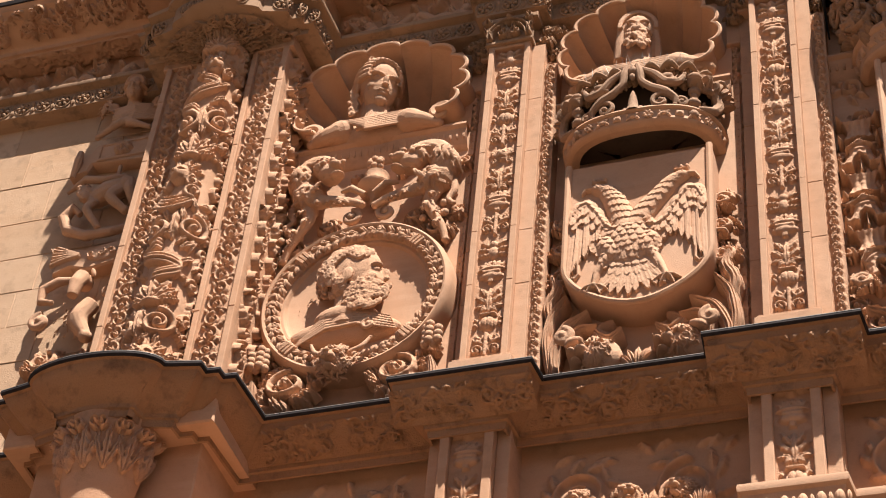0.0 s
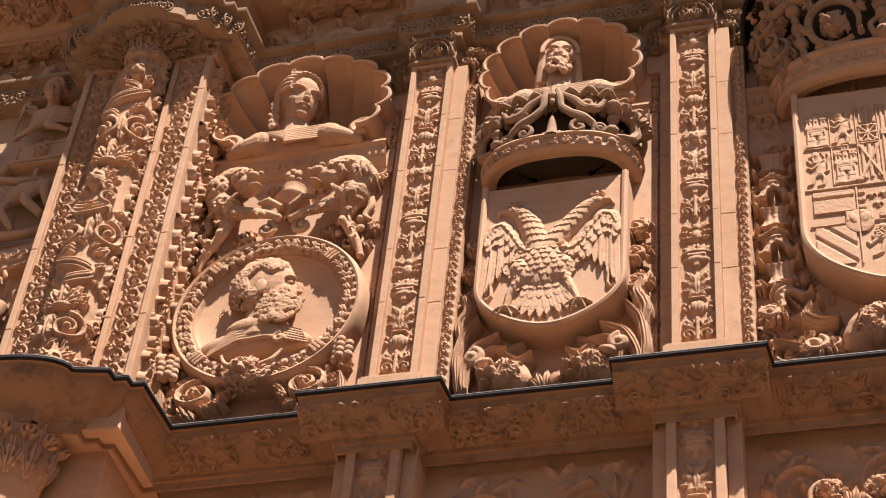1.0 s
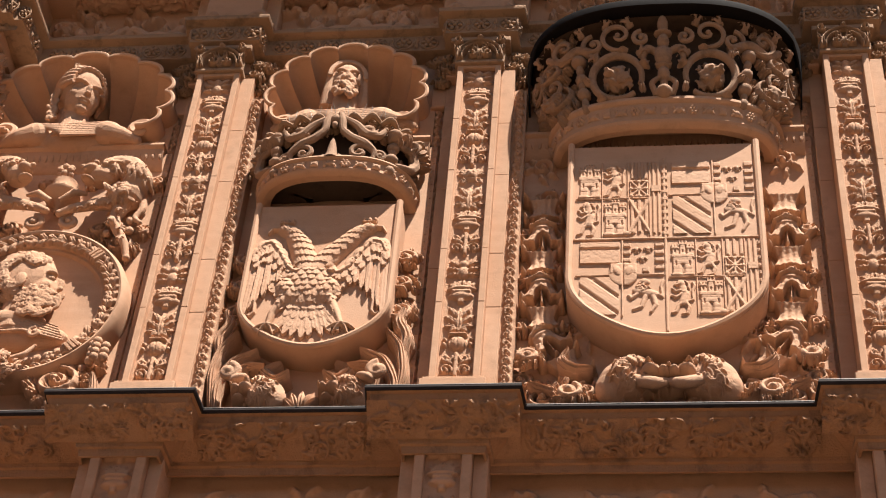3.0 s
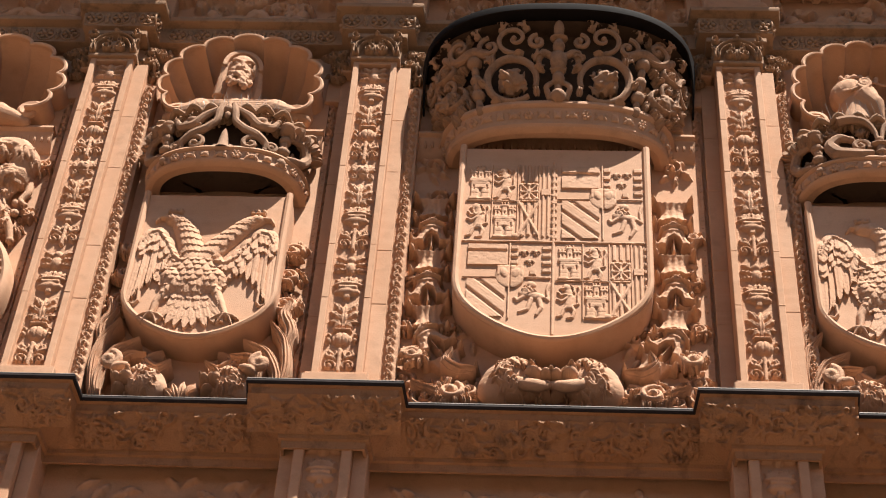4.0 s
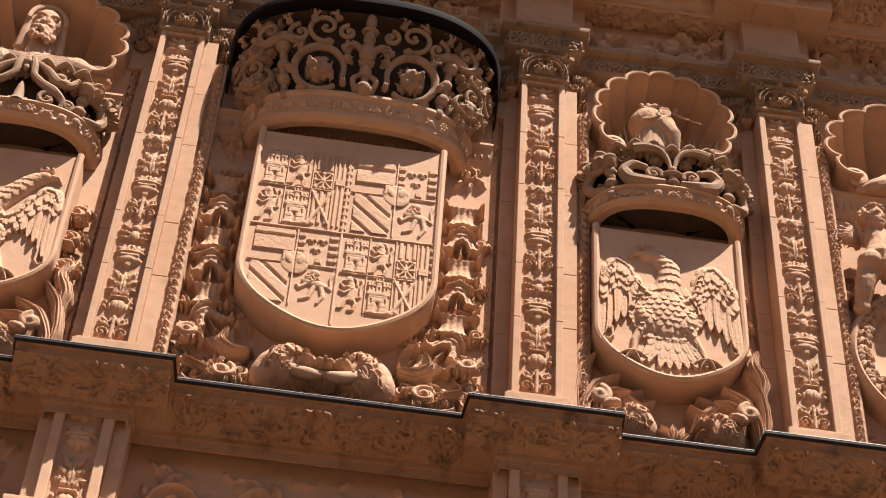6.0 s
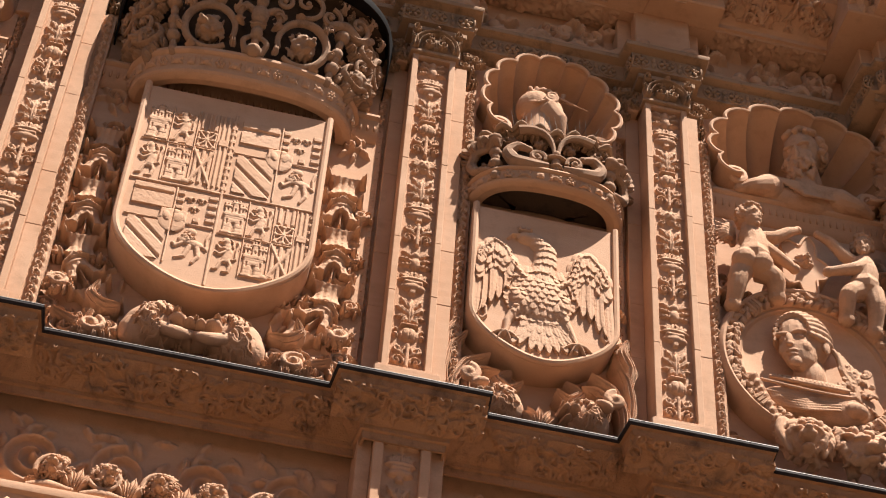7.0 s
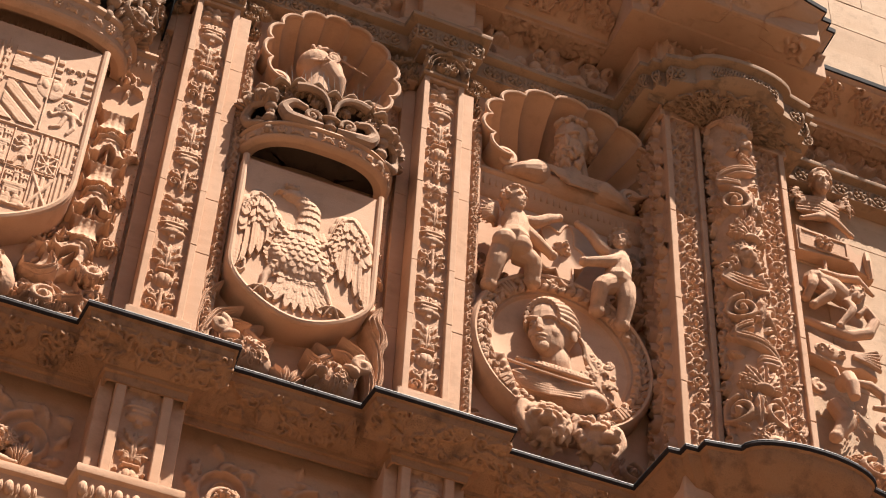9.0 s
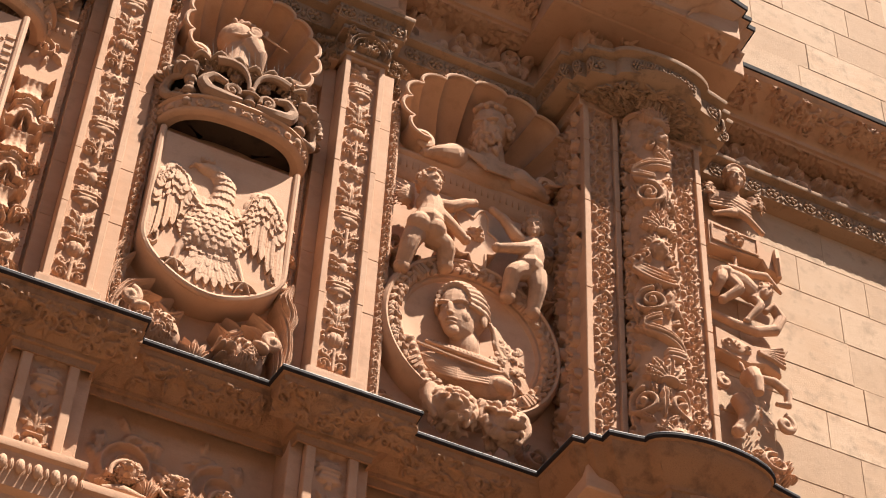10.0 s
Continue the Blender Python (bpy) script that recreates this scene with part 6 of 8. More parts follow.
def great_crown():
    t = thing("coronet", "great openwork stone crown under a dark sheet-metal hood", "crown", "crowns over the shields")
    c = Crown(0.065, 0.735, 0.40, 0.86, 0.57, 11.11, 11.73)
    half = c.s[-1] - 0.01
    crown_band(c, half, -0.165, 0.025, t)
    c = Crown(0.065, 0.715, 0.365, 0.84, 0.53, 11.11, 11.73)
    half = c.s[-1] - 0.01
    p = np.array([[(x, 0.11, z) for z in (0.0, 0.2, 0.66)] for x in np.linspace(-half, half, 51)])
    # inside painted in the same near-black shade, closed by an added cover
    part("inner_wall", c.bend(G().grid(p, flip=True)), CROWN_SHADE, t, "inside of the crown, its shade painted near black")
    part("cover", c.bend(G().grid(np.array([[(x, q, 0.66) for q in (-0.02, 0.14)] for x in np.linspace(-half, half, 51)]))), CROWN_SHADE, t)
    # candelabrum in the middle: mask, vase, small winged bust and cup
    g = G().ell((0, -0.05, 0.05), (0.055, 0.05, 0.045)).ell((0, -0.085, 0.05), (0.014, 0.02, 0.022)).ell((0, -0.03, 0.12), (0.030, 0.03, 0.035)).ell((0, -0.04, 0.19), (0.042, 0.04, 0.05)).ell((0, -0.04, 0.25), (0.055, 0.04, 0.014)).ell((0, -0.04, 0.33), (0.058, 0.045, 0.07)).ell((0, -0.05, 0.43), (0.040, 0.04, 0.048)).ell((0, -0.04, 0.50), (0.060, 0.045, 0.016)).ell((0, -0.04, 0.57), (0.034, 0.034, 0.07))
    for s in (-1, 1):
        limb(g, [(s * 0.04, -0.03, 0.37), (s * 0.10, -0.04, 0.40), (s * 0.13, -0.03, 0.33), (s * 0.10, -0.03, 0.26)], [0.024, 0.024, 0.020, 0.014])
        limb(g, [(s * 0.05, -0.03, 0.04), (s * 0.085, -0.05, 0.12), (s * 0.03, -0.04, 0.17)], [0.024, 0.020, 0.014])
        g.leaf((s * 0.02, -0.02, 0.22), 90 - s * 60, 0.14, 0.028, s * 0.5, 0.04, 0.016, 2)
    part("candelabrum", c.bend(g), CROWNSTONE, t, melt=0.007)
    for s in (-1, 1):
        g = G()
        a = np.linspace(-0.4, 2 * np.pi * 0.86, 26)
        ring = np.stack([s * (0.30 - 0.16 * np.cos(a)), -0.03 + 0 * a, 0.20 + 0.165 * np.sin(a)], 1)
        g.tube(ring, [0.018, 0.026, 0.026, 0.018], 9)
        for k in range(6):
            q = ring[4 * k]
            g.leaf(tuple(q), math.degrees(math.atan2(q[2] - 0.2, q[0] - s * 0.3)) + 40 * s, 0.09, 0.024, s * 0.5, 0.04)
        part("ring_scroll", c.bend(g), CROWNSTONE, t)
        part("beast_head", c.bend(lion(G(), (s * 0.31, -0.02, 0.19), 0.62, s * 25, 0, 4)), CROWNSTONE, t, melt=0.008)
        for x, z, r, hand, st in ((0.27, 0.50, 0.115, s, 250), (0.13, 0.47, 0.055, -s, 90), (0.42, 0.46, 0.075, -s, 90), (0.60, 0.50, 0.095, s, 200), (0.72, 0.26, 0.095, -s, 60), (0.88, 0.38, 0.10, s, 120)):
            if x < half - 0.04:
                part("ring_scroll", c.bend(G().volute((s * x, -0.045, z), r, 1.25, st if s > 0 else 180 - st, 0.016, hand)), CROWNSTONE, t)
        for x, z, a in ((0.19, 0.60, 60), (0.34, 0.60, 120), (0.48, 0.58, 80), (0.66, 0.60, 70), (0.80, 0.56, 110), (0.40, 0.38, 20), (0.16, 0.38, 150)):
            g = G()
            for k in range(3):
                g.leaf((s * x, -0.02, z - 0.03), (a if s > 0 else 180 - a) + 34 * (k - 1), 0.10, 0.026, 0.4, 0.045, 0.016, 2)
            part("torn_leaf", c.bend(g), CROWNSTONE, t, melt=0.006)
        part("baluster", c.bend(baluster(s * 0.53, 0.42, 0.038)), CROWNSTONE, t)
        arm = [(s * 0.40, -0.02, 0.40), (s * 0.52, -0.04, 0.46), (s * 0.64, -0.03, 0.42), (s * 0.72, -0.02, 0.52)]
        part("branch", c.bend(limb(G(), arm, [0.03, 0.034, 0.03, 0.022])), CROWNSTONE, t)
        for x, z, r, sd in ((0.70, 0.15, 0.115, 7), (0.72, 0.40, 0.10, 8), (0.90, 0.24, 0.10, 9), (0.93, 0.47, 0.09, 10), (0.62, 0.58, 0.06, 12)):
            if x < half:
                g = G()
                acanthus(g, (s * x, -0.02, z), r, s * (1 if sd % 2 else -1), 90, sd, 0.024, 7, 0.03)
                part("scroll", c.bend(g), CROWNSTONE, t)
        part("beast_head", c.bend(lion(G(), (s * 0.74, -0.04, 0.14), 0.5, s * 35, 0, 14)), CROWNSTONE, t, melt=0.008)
    # metal hood
    h = Crown(0.068, 0.895, 0.66, 0.905, 0.675, 11.62, 11.82)
    hh = h.s[-1]

    def hem(x):
        return 0.135 - 0.30 * max(0.0, abs(x) / hh - 0.74) / 0.26

    p = np.array([[(x, y, z) for y, z in ((0.012, hem(x)), (0.0, hem(x)), (-0.004, 0.17), (0.0, 0.19), (0.10, 0.215), (0.5, 0.25))] for x in np.linspace(-hh, hh, 71)])
    hood = part("hood", h.bend(G().grid(p, flip=True)), DARKMETAL, t, "dark curved sheet-metal rain hood", sharp=30)
    p = np.array([[(x, y, z) for y, z in ((0.012, hem(x)), (0.008, 0.17), (0.5, 0.2))] for x in np.linspace(-hh, hh, 71)])
    part("hood_lining", h.bend(G().grid(p)), DARKMETAL, t, sharp=30)


great_crown()
# ---- portrait medallions ----
def ring_lathe(prof, cx, cz, n=72):
    """prof rows (radius, y), turned about an axis that points at the viewer."""
    a = np.linspace(0, 2 * np.pi, n + 1)
    return G().grid(np.array([[(cx + r * math.cos(t), y, cz + r * math.sin(t)) for t in a] for r, y in prof]))


def medallion(cx, cz, label, seed):
    t = thing("portrait_medallion", label, "medallion", "portrait medallions")
    part("dish", ring_lathe([(0.0, 0.12), (0.30, 0.125), (0.445, 0.12), (0.46, 0.11)], cx, cz), SMOOTH, t, sharp=60)
    part("inner_moulding", ring_lathe([(0.455, 0.125), (0.462, 0.105), (0.475, 0.09), (0.492, 0.088), (0.497, 0.075), (0.505, 0.072)], cx, cz), STONE, t)
    part("outer_moulding", ring_lathe([(0.50, 0.08), (0.575, 0.07), (0.585, 0.045), (0.60, 0.038), (0.615, 0.05), (0.63, 0.09), (0.635, 0.21)], cx, cz), STONE, t)
    rng = random.Random(seed)
    g = G()
    for k in range(54):
        a = 2 * math.pi * k / 54
        r = 0.54
        c = (cx + r * math.cos(a), 0.06, cz + r * math.sin(a))
        if k % 3 == 0:
            for q in range(4):
                g.ell((c[0] + rng.uniform(-0.026, 0.026), 0.058, c[2] + rng.uniform(-0.026, 0.026)), (0.020, 0.02, 0.020), n=7, m=5)
        for q in (-1, 1):
            g.leaf((c[0], 0.075, c[2]), math.degrees(a) + 90 + q * rng.uniform(12, 34), 0.105, 0.026, q * 0.4, 0.022, 0.016, 2)
    tagged(part("wreath", g, CARVED, t, "wreath of leaves and fruit", sharp=60), kind="stuff")
    for k in range(4):
        a = math.pi / 4 + k * math.pi / 2
        r = [(cx + q * math.cos(a + d), 0.03, cz + q * math.sin(a + d)) for q in (0.50, 0.54, 0.58) for d in (0,)]
        b = G()
        for d in (-0.05, 0.0, 0.05):
            b.tube([(cx + q * math.cos(a + d), 0.045 if 0.50 < q < 0.58 else 0.075, cz + q * math.sin(a + d)) for q in (0.495, 0.51, 0.54, 0.57, 0.585)], 0.016, 6)
        part("binding", b, CARVED, t)
    return t


medallion(-3.82, 9.70, "round stone medallion framed by a wreath with a bearded profile", 3)
medallion(3.75, 9.71, "round stone medallion framed by a wreath with a crowned profile", 7)


def bust_bearded(cx, cz):
    """A man's head in profile, curled all over, above a cut-off draped shoulder."""
    g = G()
    rng = random.Random(5)
    hd = head(G(), (0, 0, 0), 1.62, 84, -6, 0, "none", False, 5)
    merged(g, hd, Matrix.Translation((cx + 0.03, 0.075, cz + 0.17)) @ Matrix.Diagonal((1, 0.60, 1, 1)))
    # hair and beard in small rolled curls
    for k in range(150):
        a, q = rng.uniform(0.15, 4.4), rng.uniform(0.50, 1.08)
        x, z = cx - 0.03 + 0.19 * q * math.cos(a + 0.5), cz + 0.21 + 0.205 * q * math.sin(a + 0.5)
        if x > cx + 0.09 and z < cz + 0.30:
            continue
        y = 0.10 - 0.115 * math.sqrt(max(0.0, 1.12 - q * q))
        g.volute((x, y - 0.012, z), rng.uniform(0.022, 0.034), 1.2, rng.uniform(0, 360), 0.011, rng.choice((-1, 1)))
    for k in range(130):
        x, z = rng.uniform(-0.04, 0.26), rng.uniform(-0.16, 0.12)
        if (x - 0.12) ** 2 / 0.018 + (z + 0.02) ** 2 / 0.018 > 1 or (x > 0.17 and z > 0.05):
            continue
        g.volute((cx + x, -0.012 + 0.25 * abs(x - 0.10), cz + z), rng.uniform(0.020, 0.030), 1.2, rng.uniform(0, 360), 0.012, rng.choice((-1, 1)))
    # shoulders: two curved cuts under the folds of a cloak
    g.ell((cx - 0.03, 0.12, cz - 0.24), (0.37, 0.085, 0.115), n=26, m=14)
    g.ell((cx - 0.02, 0.09, cz - 0.14), (0.21, 0.09, 0.09), n=18, m=10)
    for k in range(6):
        z = cz - 0.16 - 0.022 * k
        g.tube([(cx - 0.28 - 0.012 * k, 0.075, z - 0.07), (cx - 0.12, 0.030, z + 0.01), (cx + 0.08, 0.022, z + 0.015), (cx + 0.28 + 0.01 * k, 0.07, z - 0.03)], [0.007, 0.012, 0.012, 0.007], 6)
    g.volute((cx + 0.16, 0.03, cz - 0.27), 0.045, 1.2, 90, 0.014, 1)
    for k, (x, z, L, a) in enumerate(((-0.36, 0.00, 0.15, 30), (-0.30, -0.04, 0.14, 60), (-0.36, -0.12, 0.12, 10), (-0.22, 0.02, 0.12, 40))):
        g.leaf((cx + x, 0.125, cz + z), a, L, 0.026, 0.7, 0.03, 0.014, 2)
    return ornament("portrait_bust", g, "bearded man's head in profile in high relief", "carved portrait", "portraits in the medallions", 0.0042)


def bust_lady(cx, cz):
    """A woman's head turned aside, hair drawn to a knot and falling in locks, with a necklace and draped gown."""
    g = G()
    rng = random.Random(6)
    hd = head(G(), (0, 0, 0), 1.55, -42, 4, 0, "waves", False, 6)
    merged(g, hd, Matrix.Translation((cx - 0.07, 0.055, cz + 0.10)) @ Matrix.Diagonal((1, 0.66, 1, 1)))
    # a thick fall of locks behind the ear
    for k in range(9):
        x = cx + 0.12 + 0.024 * k
        p = [(x + 0.010 * math.sin(i * 1.6 + k) + 0.020 * i, 0.035 + 0.006 * k, cz + 0.10 - 0.016 * k - 0.062 * i) for i in range(7)]
        g.tube(p, [0.016, 0.022, 0.020, 0.012], 7)
    for k in range(24):
        g.volute((cx + rng.uniform(0.14, 0.36), 0.03, cz + rng.uniform(-0.30, -0.02)), rng.uniform(0.018, 0.028), 1.2, rng.uniform(0, 360), 0.010, rng.choice((-1, 1)))
    g.ell((cx - 0.02, 0.075, cz - 0.13), (0.085, 0.075, 0.13), n=16, m=12)
    g.ell((cx, 0.09, cz - 0.24), (0.20, 0.085, 0.075), n=18, m=10)
    # gown
    g.ell((cx + 0.02, 0.11, cz - 0.32), (0.36, 0.10, 0.15), n=26, m=14)
    a = np.linspace(0, 1, 26)
    for w, z, d, r in ((0.23, -0.16, 0.075, 0.010), (0.28, -0.18, 0.085, 0.014), (0.34, -0.215, 0.10, 0.010)):
        g.tube(np.stack([cx - 0.01 + (a - 0.5) * 2 * w, 0.075 - 0.085 * np.sin(a * np.pi), cz + z - d * np.sin(a * np.pi)], 1), r, 7)
    for k in range(22):
        q = (k + 0.5) / 22
        g.ell((cx - 0.01 + (q - 0.5) * 0.52, 0.070 - 0.085 * math.sin(q * math.pi), cz - 0.172 - 0.08 * math.sin(q * math.pi)), (0.012, 0.012, 0.014), n=7, m=5)
    for k in range(6):
        g.tube([(cx - 0.33 + 0.02 * k, 0.07, cz - 0.30 - 0.02 * k), (cx - 0.10, 0.015, cz - 0.36 - 0.018 * k), (cx + 0.12, 0.02, cz - 0.30 - 0.02 * k)], [0.007, 0.011, 0.007], 6)
    g.ell((cx + 0.22, 0.05, cz - 0.36), (0.085, 0.06, 0.055), n=14, m=10)
    return ornament("portrait_bust", g, "woman's head with braided hair in high relief", "carved portrait", "portraits in the medallions", 0.0042)


bust_bearded(-3.84, 9.68)
bust_lady(3.73, 9.73)


# ---- busts in the shells ----
def shell_bust(cx, z, yaw, pitch, hair, beard, label, seed, s=1.5, turn=1):
    g = G()
    head(g, (cx - 0.03 * turn, 0.13, z + 0.50), s, yaw, pitch, 0, hair, beard, seed)
    if hair == "waves":
        for k in range(7):
            g.volute((cx - turn * (0.17 + 0.01 * (k % 2)), 0.07, z + 0.50 - 0.045 * k), 0.034, 1.2, 60 * k, 0.014, turn)
        g.volute((cx - 0.05, 0.0, z + 0.69), 0.03, 1.1, 90, 0.010, 1)
    # neck, rounded shoulders and a cloak gathered in soft folds
    g.tube([(cx - 0.02 * turn, 0.17, z + 0.06), (cx - 0.025 * turn, 0.15, z + 0.22), (cx - 0.03 * turn, 0.15, z + 0.40)], [0.15, 0.095, 0.080], 16)
    g.ell((cx, 0.17, z + 0.06), (0.29, 0.11, 0.12), n=22, m=12)
    for q in (-1, 1):
        g.ell((cx + q * 0.25, 0.12, z + 0.09), (0.115, 0.10, 0.10), q * 25, n=16, m=10)
        limb(g, [(cx + q * 0.26, 0.10, z + 0.08), (cx + q * 0.36, 0.08, z + 0.04), (cx + q * 0.45, 0.11, z + 0.02)], [0.085, 0.060, 0.035], 12)
    for k in range(7):
        q = k / 6
        g.tube([(cx - 0.24 + 0.03 * k, 0.055, z + 0.15 - 0.018 * k), (cx - 0.04, 0.045 - 0.004 * k, z + 0.125 - 0.022 * k), (cx + 0.26 - 0.01 * k, 0.06, z + 0.16 - 0.020 * k)], [0.008, 0.014, 0.008], 7)
    return ornament("stone_bust", g, label, "bust", "busts in the shells", 0.0045)


shell_bust(-3.87, LEDGE_Z, 40, 10, "waves", False, "youthful stone bust with banded hair in a shell niche", 1)
shell_bust(-2.03, LEDGE_Z + 0.06, 12, 0, "hood", True, "bearded stone bust with long hair behind a crown", 2, 1.12)

def helmet_bust(cx, z):
    """A closed helmet in profile, beak down, with a spiral at the ear and a flying ribbon."""
    g = G()
    g.ell((cx - 0.07, 0.02, z + 0.44), (0.165, 0.16, 0.15), -20, n=20, m=14)
    g.ell((cx + 0.03, -0.02, z + 0.36), (0.13, 0.13, 0.15), 25, n=18, m=12)
    g.tube([(cx + 0.02, -0.05, z + 0.36), (cx + 0.11, -0.07, z + 0.24), (cx + 0.16, -0.06, z + 0.09)], [0.12, 0.085, 0.012], 14)
    g.tube([(cx - 0.20, -0.06, z + 0.40), (cx - 0.08, -0.14, z + 0.36), (cx + 0.08, -0.15, z + 0.44)], 0.014, 8)
    g.volute((cx + 0.03, -0.15, z + 0.44), 0.065, 1.8, 200, 0.014, 1)
    g.tube([(cx - 0.16, -0.03, z + 0.56), (cx - 0.02, -0.06, z + 0.61), (cx + 0.10, -0.05, z + 0.57)], [0.014, 0.024, 0.014], 8)
    for k in range(5):
        g.ell((cx - 0.13 + 0.055 * k, -0.05, z + 0.60 + 0.012 * (k % 2)), (0.022, 0.022, 0.03), n=8, m=6)
    g.tube([(cx + 0.08, -0.07, z + 0.55), (cx + 0.20, -0.10, z + 0.46), (cx + 0.37, -0.10, z + 0.41)], [0.014, 0.012, 0.005], 7)
    g.tube([(cx + 0.16, -0.04, z + 0.62), (cx + 0.15, -0.04, z + 0.53)], [0.022, 0.014], 8)
    g.ell((cx - 0.02, 0.06, z + 0.07), (0.30, 0.14, 0.12), n=20, m=12)
    g.tube([(cx - 0.04, 0.03, z + 0.10), (cx - 0.03, 0.01, z + 0.36)], [0.15, 0.12], 16)
    v = np.concatenate(g.v)
    small = G()
    small.add(np.stack([cx + (v[:, 0] - cx) * 0.80, 0.13 + v[:, 1] * 0.80, z + 0.03 + (v[:, 2] - z) * 0.86], 1), g.f)
    g = small
    return ornament("stone_bust", g, "helmeted stone bust in profile behind a crown", "bust", "busts in the shells", 0.007)


helmet_bust(2.03, LEDGE_Z + 0.02)
shell_bust(3.82, LEDGE_Z, -40, 14, "curls", True, "curly bearded stone bust in shadow in a shell niche", 4, 1.3, -1)


# ---- carvings above and below the medallions ----
def beasts_over_medallion():
    """Two lions arching over the wreath, heads turned to the urn between them."""
    for s, cx, dz in ((-1, -3.82, 0.03), (1, -3.82, 0.0)):
        def at(x, y, z):
            return (cx + s * x, y, z + dz)

        g = G()
        # arched neck with its mane, chest, forelegs and the tail
        limb(g, [at(0.30, 0.02, 10.80), at(0.34, 0.05, 10.91), at(0.44, 0.08, 10.92), at(0.51, 0.09, 10.80), at(0.46, 0.09, 10.66)], [0.06, 0.07, 0.085, 0.10, 0.085], 12)
        locks(g, at(0.50, 0.10, 10.80), (0.10, 0.12, 0.13), -110 if s > 0 else -70, 34, 5 + s, 1.0)
        locks(g, at(0.40, 0.09, 10.90), (0.12, 0.09, 0.055), 0 if s > 0 else 180, 20, 8 + s, 1.0)
        limb(g, [at(0.46, 0.09, 10.68), at(0.42, 0.08, 10.60), at(0.28, 0.07, 10.57), at(0.12, 0.06, 10.52), at(0.05, 0.07, 10.49)], [0.070, 0.060, 0.042, 0.030, 0.024], 11)
        limb(g, [at(0.45, 0.10, 10.62), at(0.41, 0.09, 10.45), at(0.44, 0.08, 10.36), at(0.52, 0.09, 10.22), at(0.55, 0.10, 10.10)], [0.060, 0.042, 0.034, 0.028, 0.022], 11)
        limb(g, [at(0.54, 0.13, 10.70), at(0.57, 0.12, 10.56), at(0.53, 0.11, 10.47), at(0.58, 0.10, 10.42)], [0.03, 0.026, 0.022, 0.014], 8)
        # head with open jaws
        g.ell(at(0.28, 0.02, 10.77), (0.085, 0.08, 0.075), n=14)
        g.ell(at(0.22, -0.03, 10.79), (0.055, 0.055, 0.035), s * -20, n=12)
        g.ell(at(0.21, -0.02, 10.705), (0.05, 0.05, 0.018), s * 15, n=12)
        for x, z in ((0.25, 10.835), (0.31, 10.82)):
            g.ell(at(x, -0.05, z), (0.024, 0.022, 0.018), n=9, m=7)
        g.ell(at(0.17, -0.05, 10.80), (0.022, 0.02, 0.018), n=8, m=6)
        g.ell(at(0.35, -0.02, 10.86), (0.022, 0.02, 0.04), s * -30, n=9, m=7)
        for k in range(9):
            p = at(0.30 + 0.02 * k, -0.01 + 0.01 * k, 10.70 - 0.012 * k)
            g.leaf(p, -90 + s * (10 + 5 * k), 0.12, 0.022, s * 0.5, 0.03, 0.014)
        locks(g, at(0.43, 0.08, 10.63), (0.09, 0.09, 0.10), -120 if s > 0 else -60, 30, 11 + s, 1.0)
        locks(g, at(0.33, 0.03, 10.83), (0.07, 0.08, 0.09), 60 if s > 0 else 120, 22, 14 + s, 1.0, 0.011)
        for x, z, a in ((0.40, 10.56, -150), (0.30, 10.54, -165), (0.43, 10.50, -60), (0.42, 10.42, -110), (0.47, 10.32, -40), (0.52, 10.24, -130), (0.20, 10.53, -140)):
            for k in range(3):
                g.leaf(at(x, 0.05, z), (a if s > 0 else 180 - a) + 24 * (k - 1), 0.10, 0.020, s * 0.4, 0.025, 0.014)
        ornament("beast_carving", g, "open-mouthed lion arching its neck above a medallion", "carving", "beasts over the medallion", 0.0045)
        for k, (x, z, r) in enumerate(((0.56, 10.42, 0.06), (0.30, 10.44, 0.06), (0.60, 10.88, 0.05), (0.16, 10.88, 0.035))):
            ornament("leaf_scroll", acanthus(G(), at(x, 0.13, z), r, s * (1 if k % 2 else -1), 90 * k, 30 + k, 0.018, 6), "small leafy scroll between lions and wreath", "carving", "scrolls round the medallion")
    g = G()
    g.lathe([(0.02, 10.56), (0.035, 10.58), (0.022, 10.62), (0.05, 10.66), (0.115, 10.70), (0.12, 10.73), (0.10, 10.745), (0.075, 10.77), (0.085, 10.84), (0.06, 10.86), (0.02, 10.87)], -3.82, 0.14, 20)
    for q in (-1, 1):
        g.tube([(-3.82 + q * 0.03, 0.06, 10.60), (-3.82 + q * 0.12, 0.04, 10.655), (-3.82 + q * 0.20, 0.06, 10.66)], [0.02, 0.026, 0.012], 8)
        g.volute((-3.82 + q * 0.12, 0.10, 10.44), 0.065, 1.4, 90, 0.022, q)
    for k in range(9):
        g.ell((-3.82 + 0.032 * (k % 3 - 1), 0.09 - 0.015 * (k % 2), 10.88 + 0.03 * (k // 3)), (0.026, 0.026, 0.026), n=9, m=7)
    ornament("carved_urn", g, "small carved urn heaped with fruit between two lions", "urn")


beasts_over_medallion()


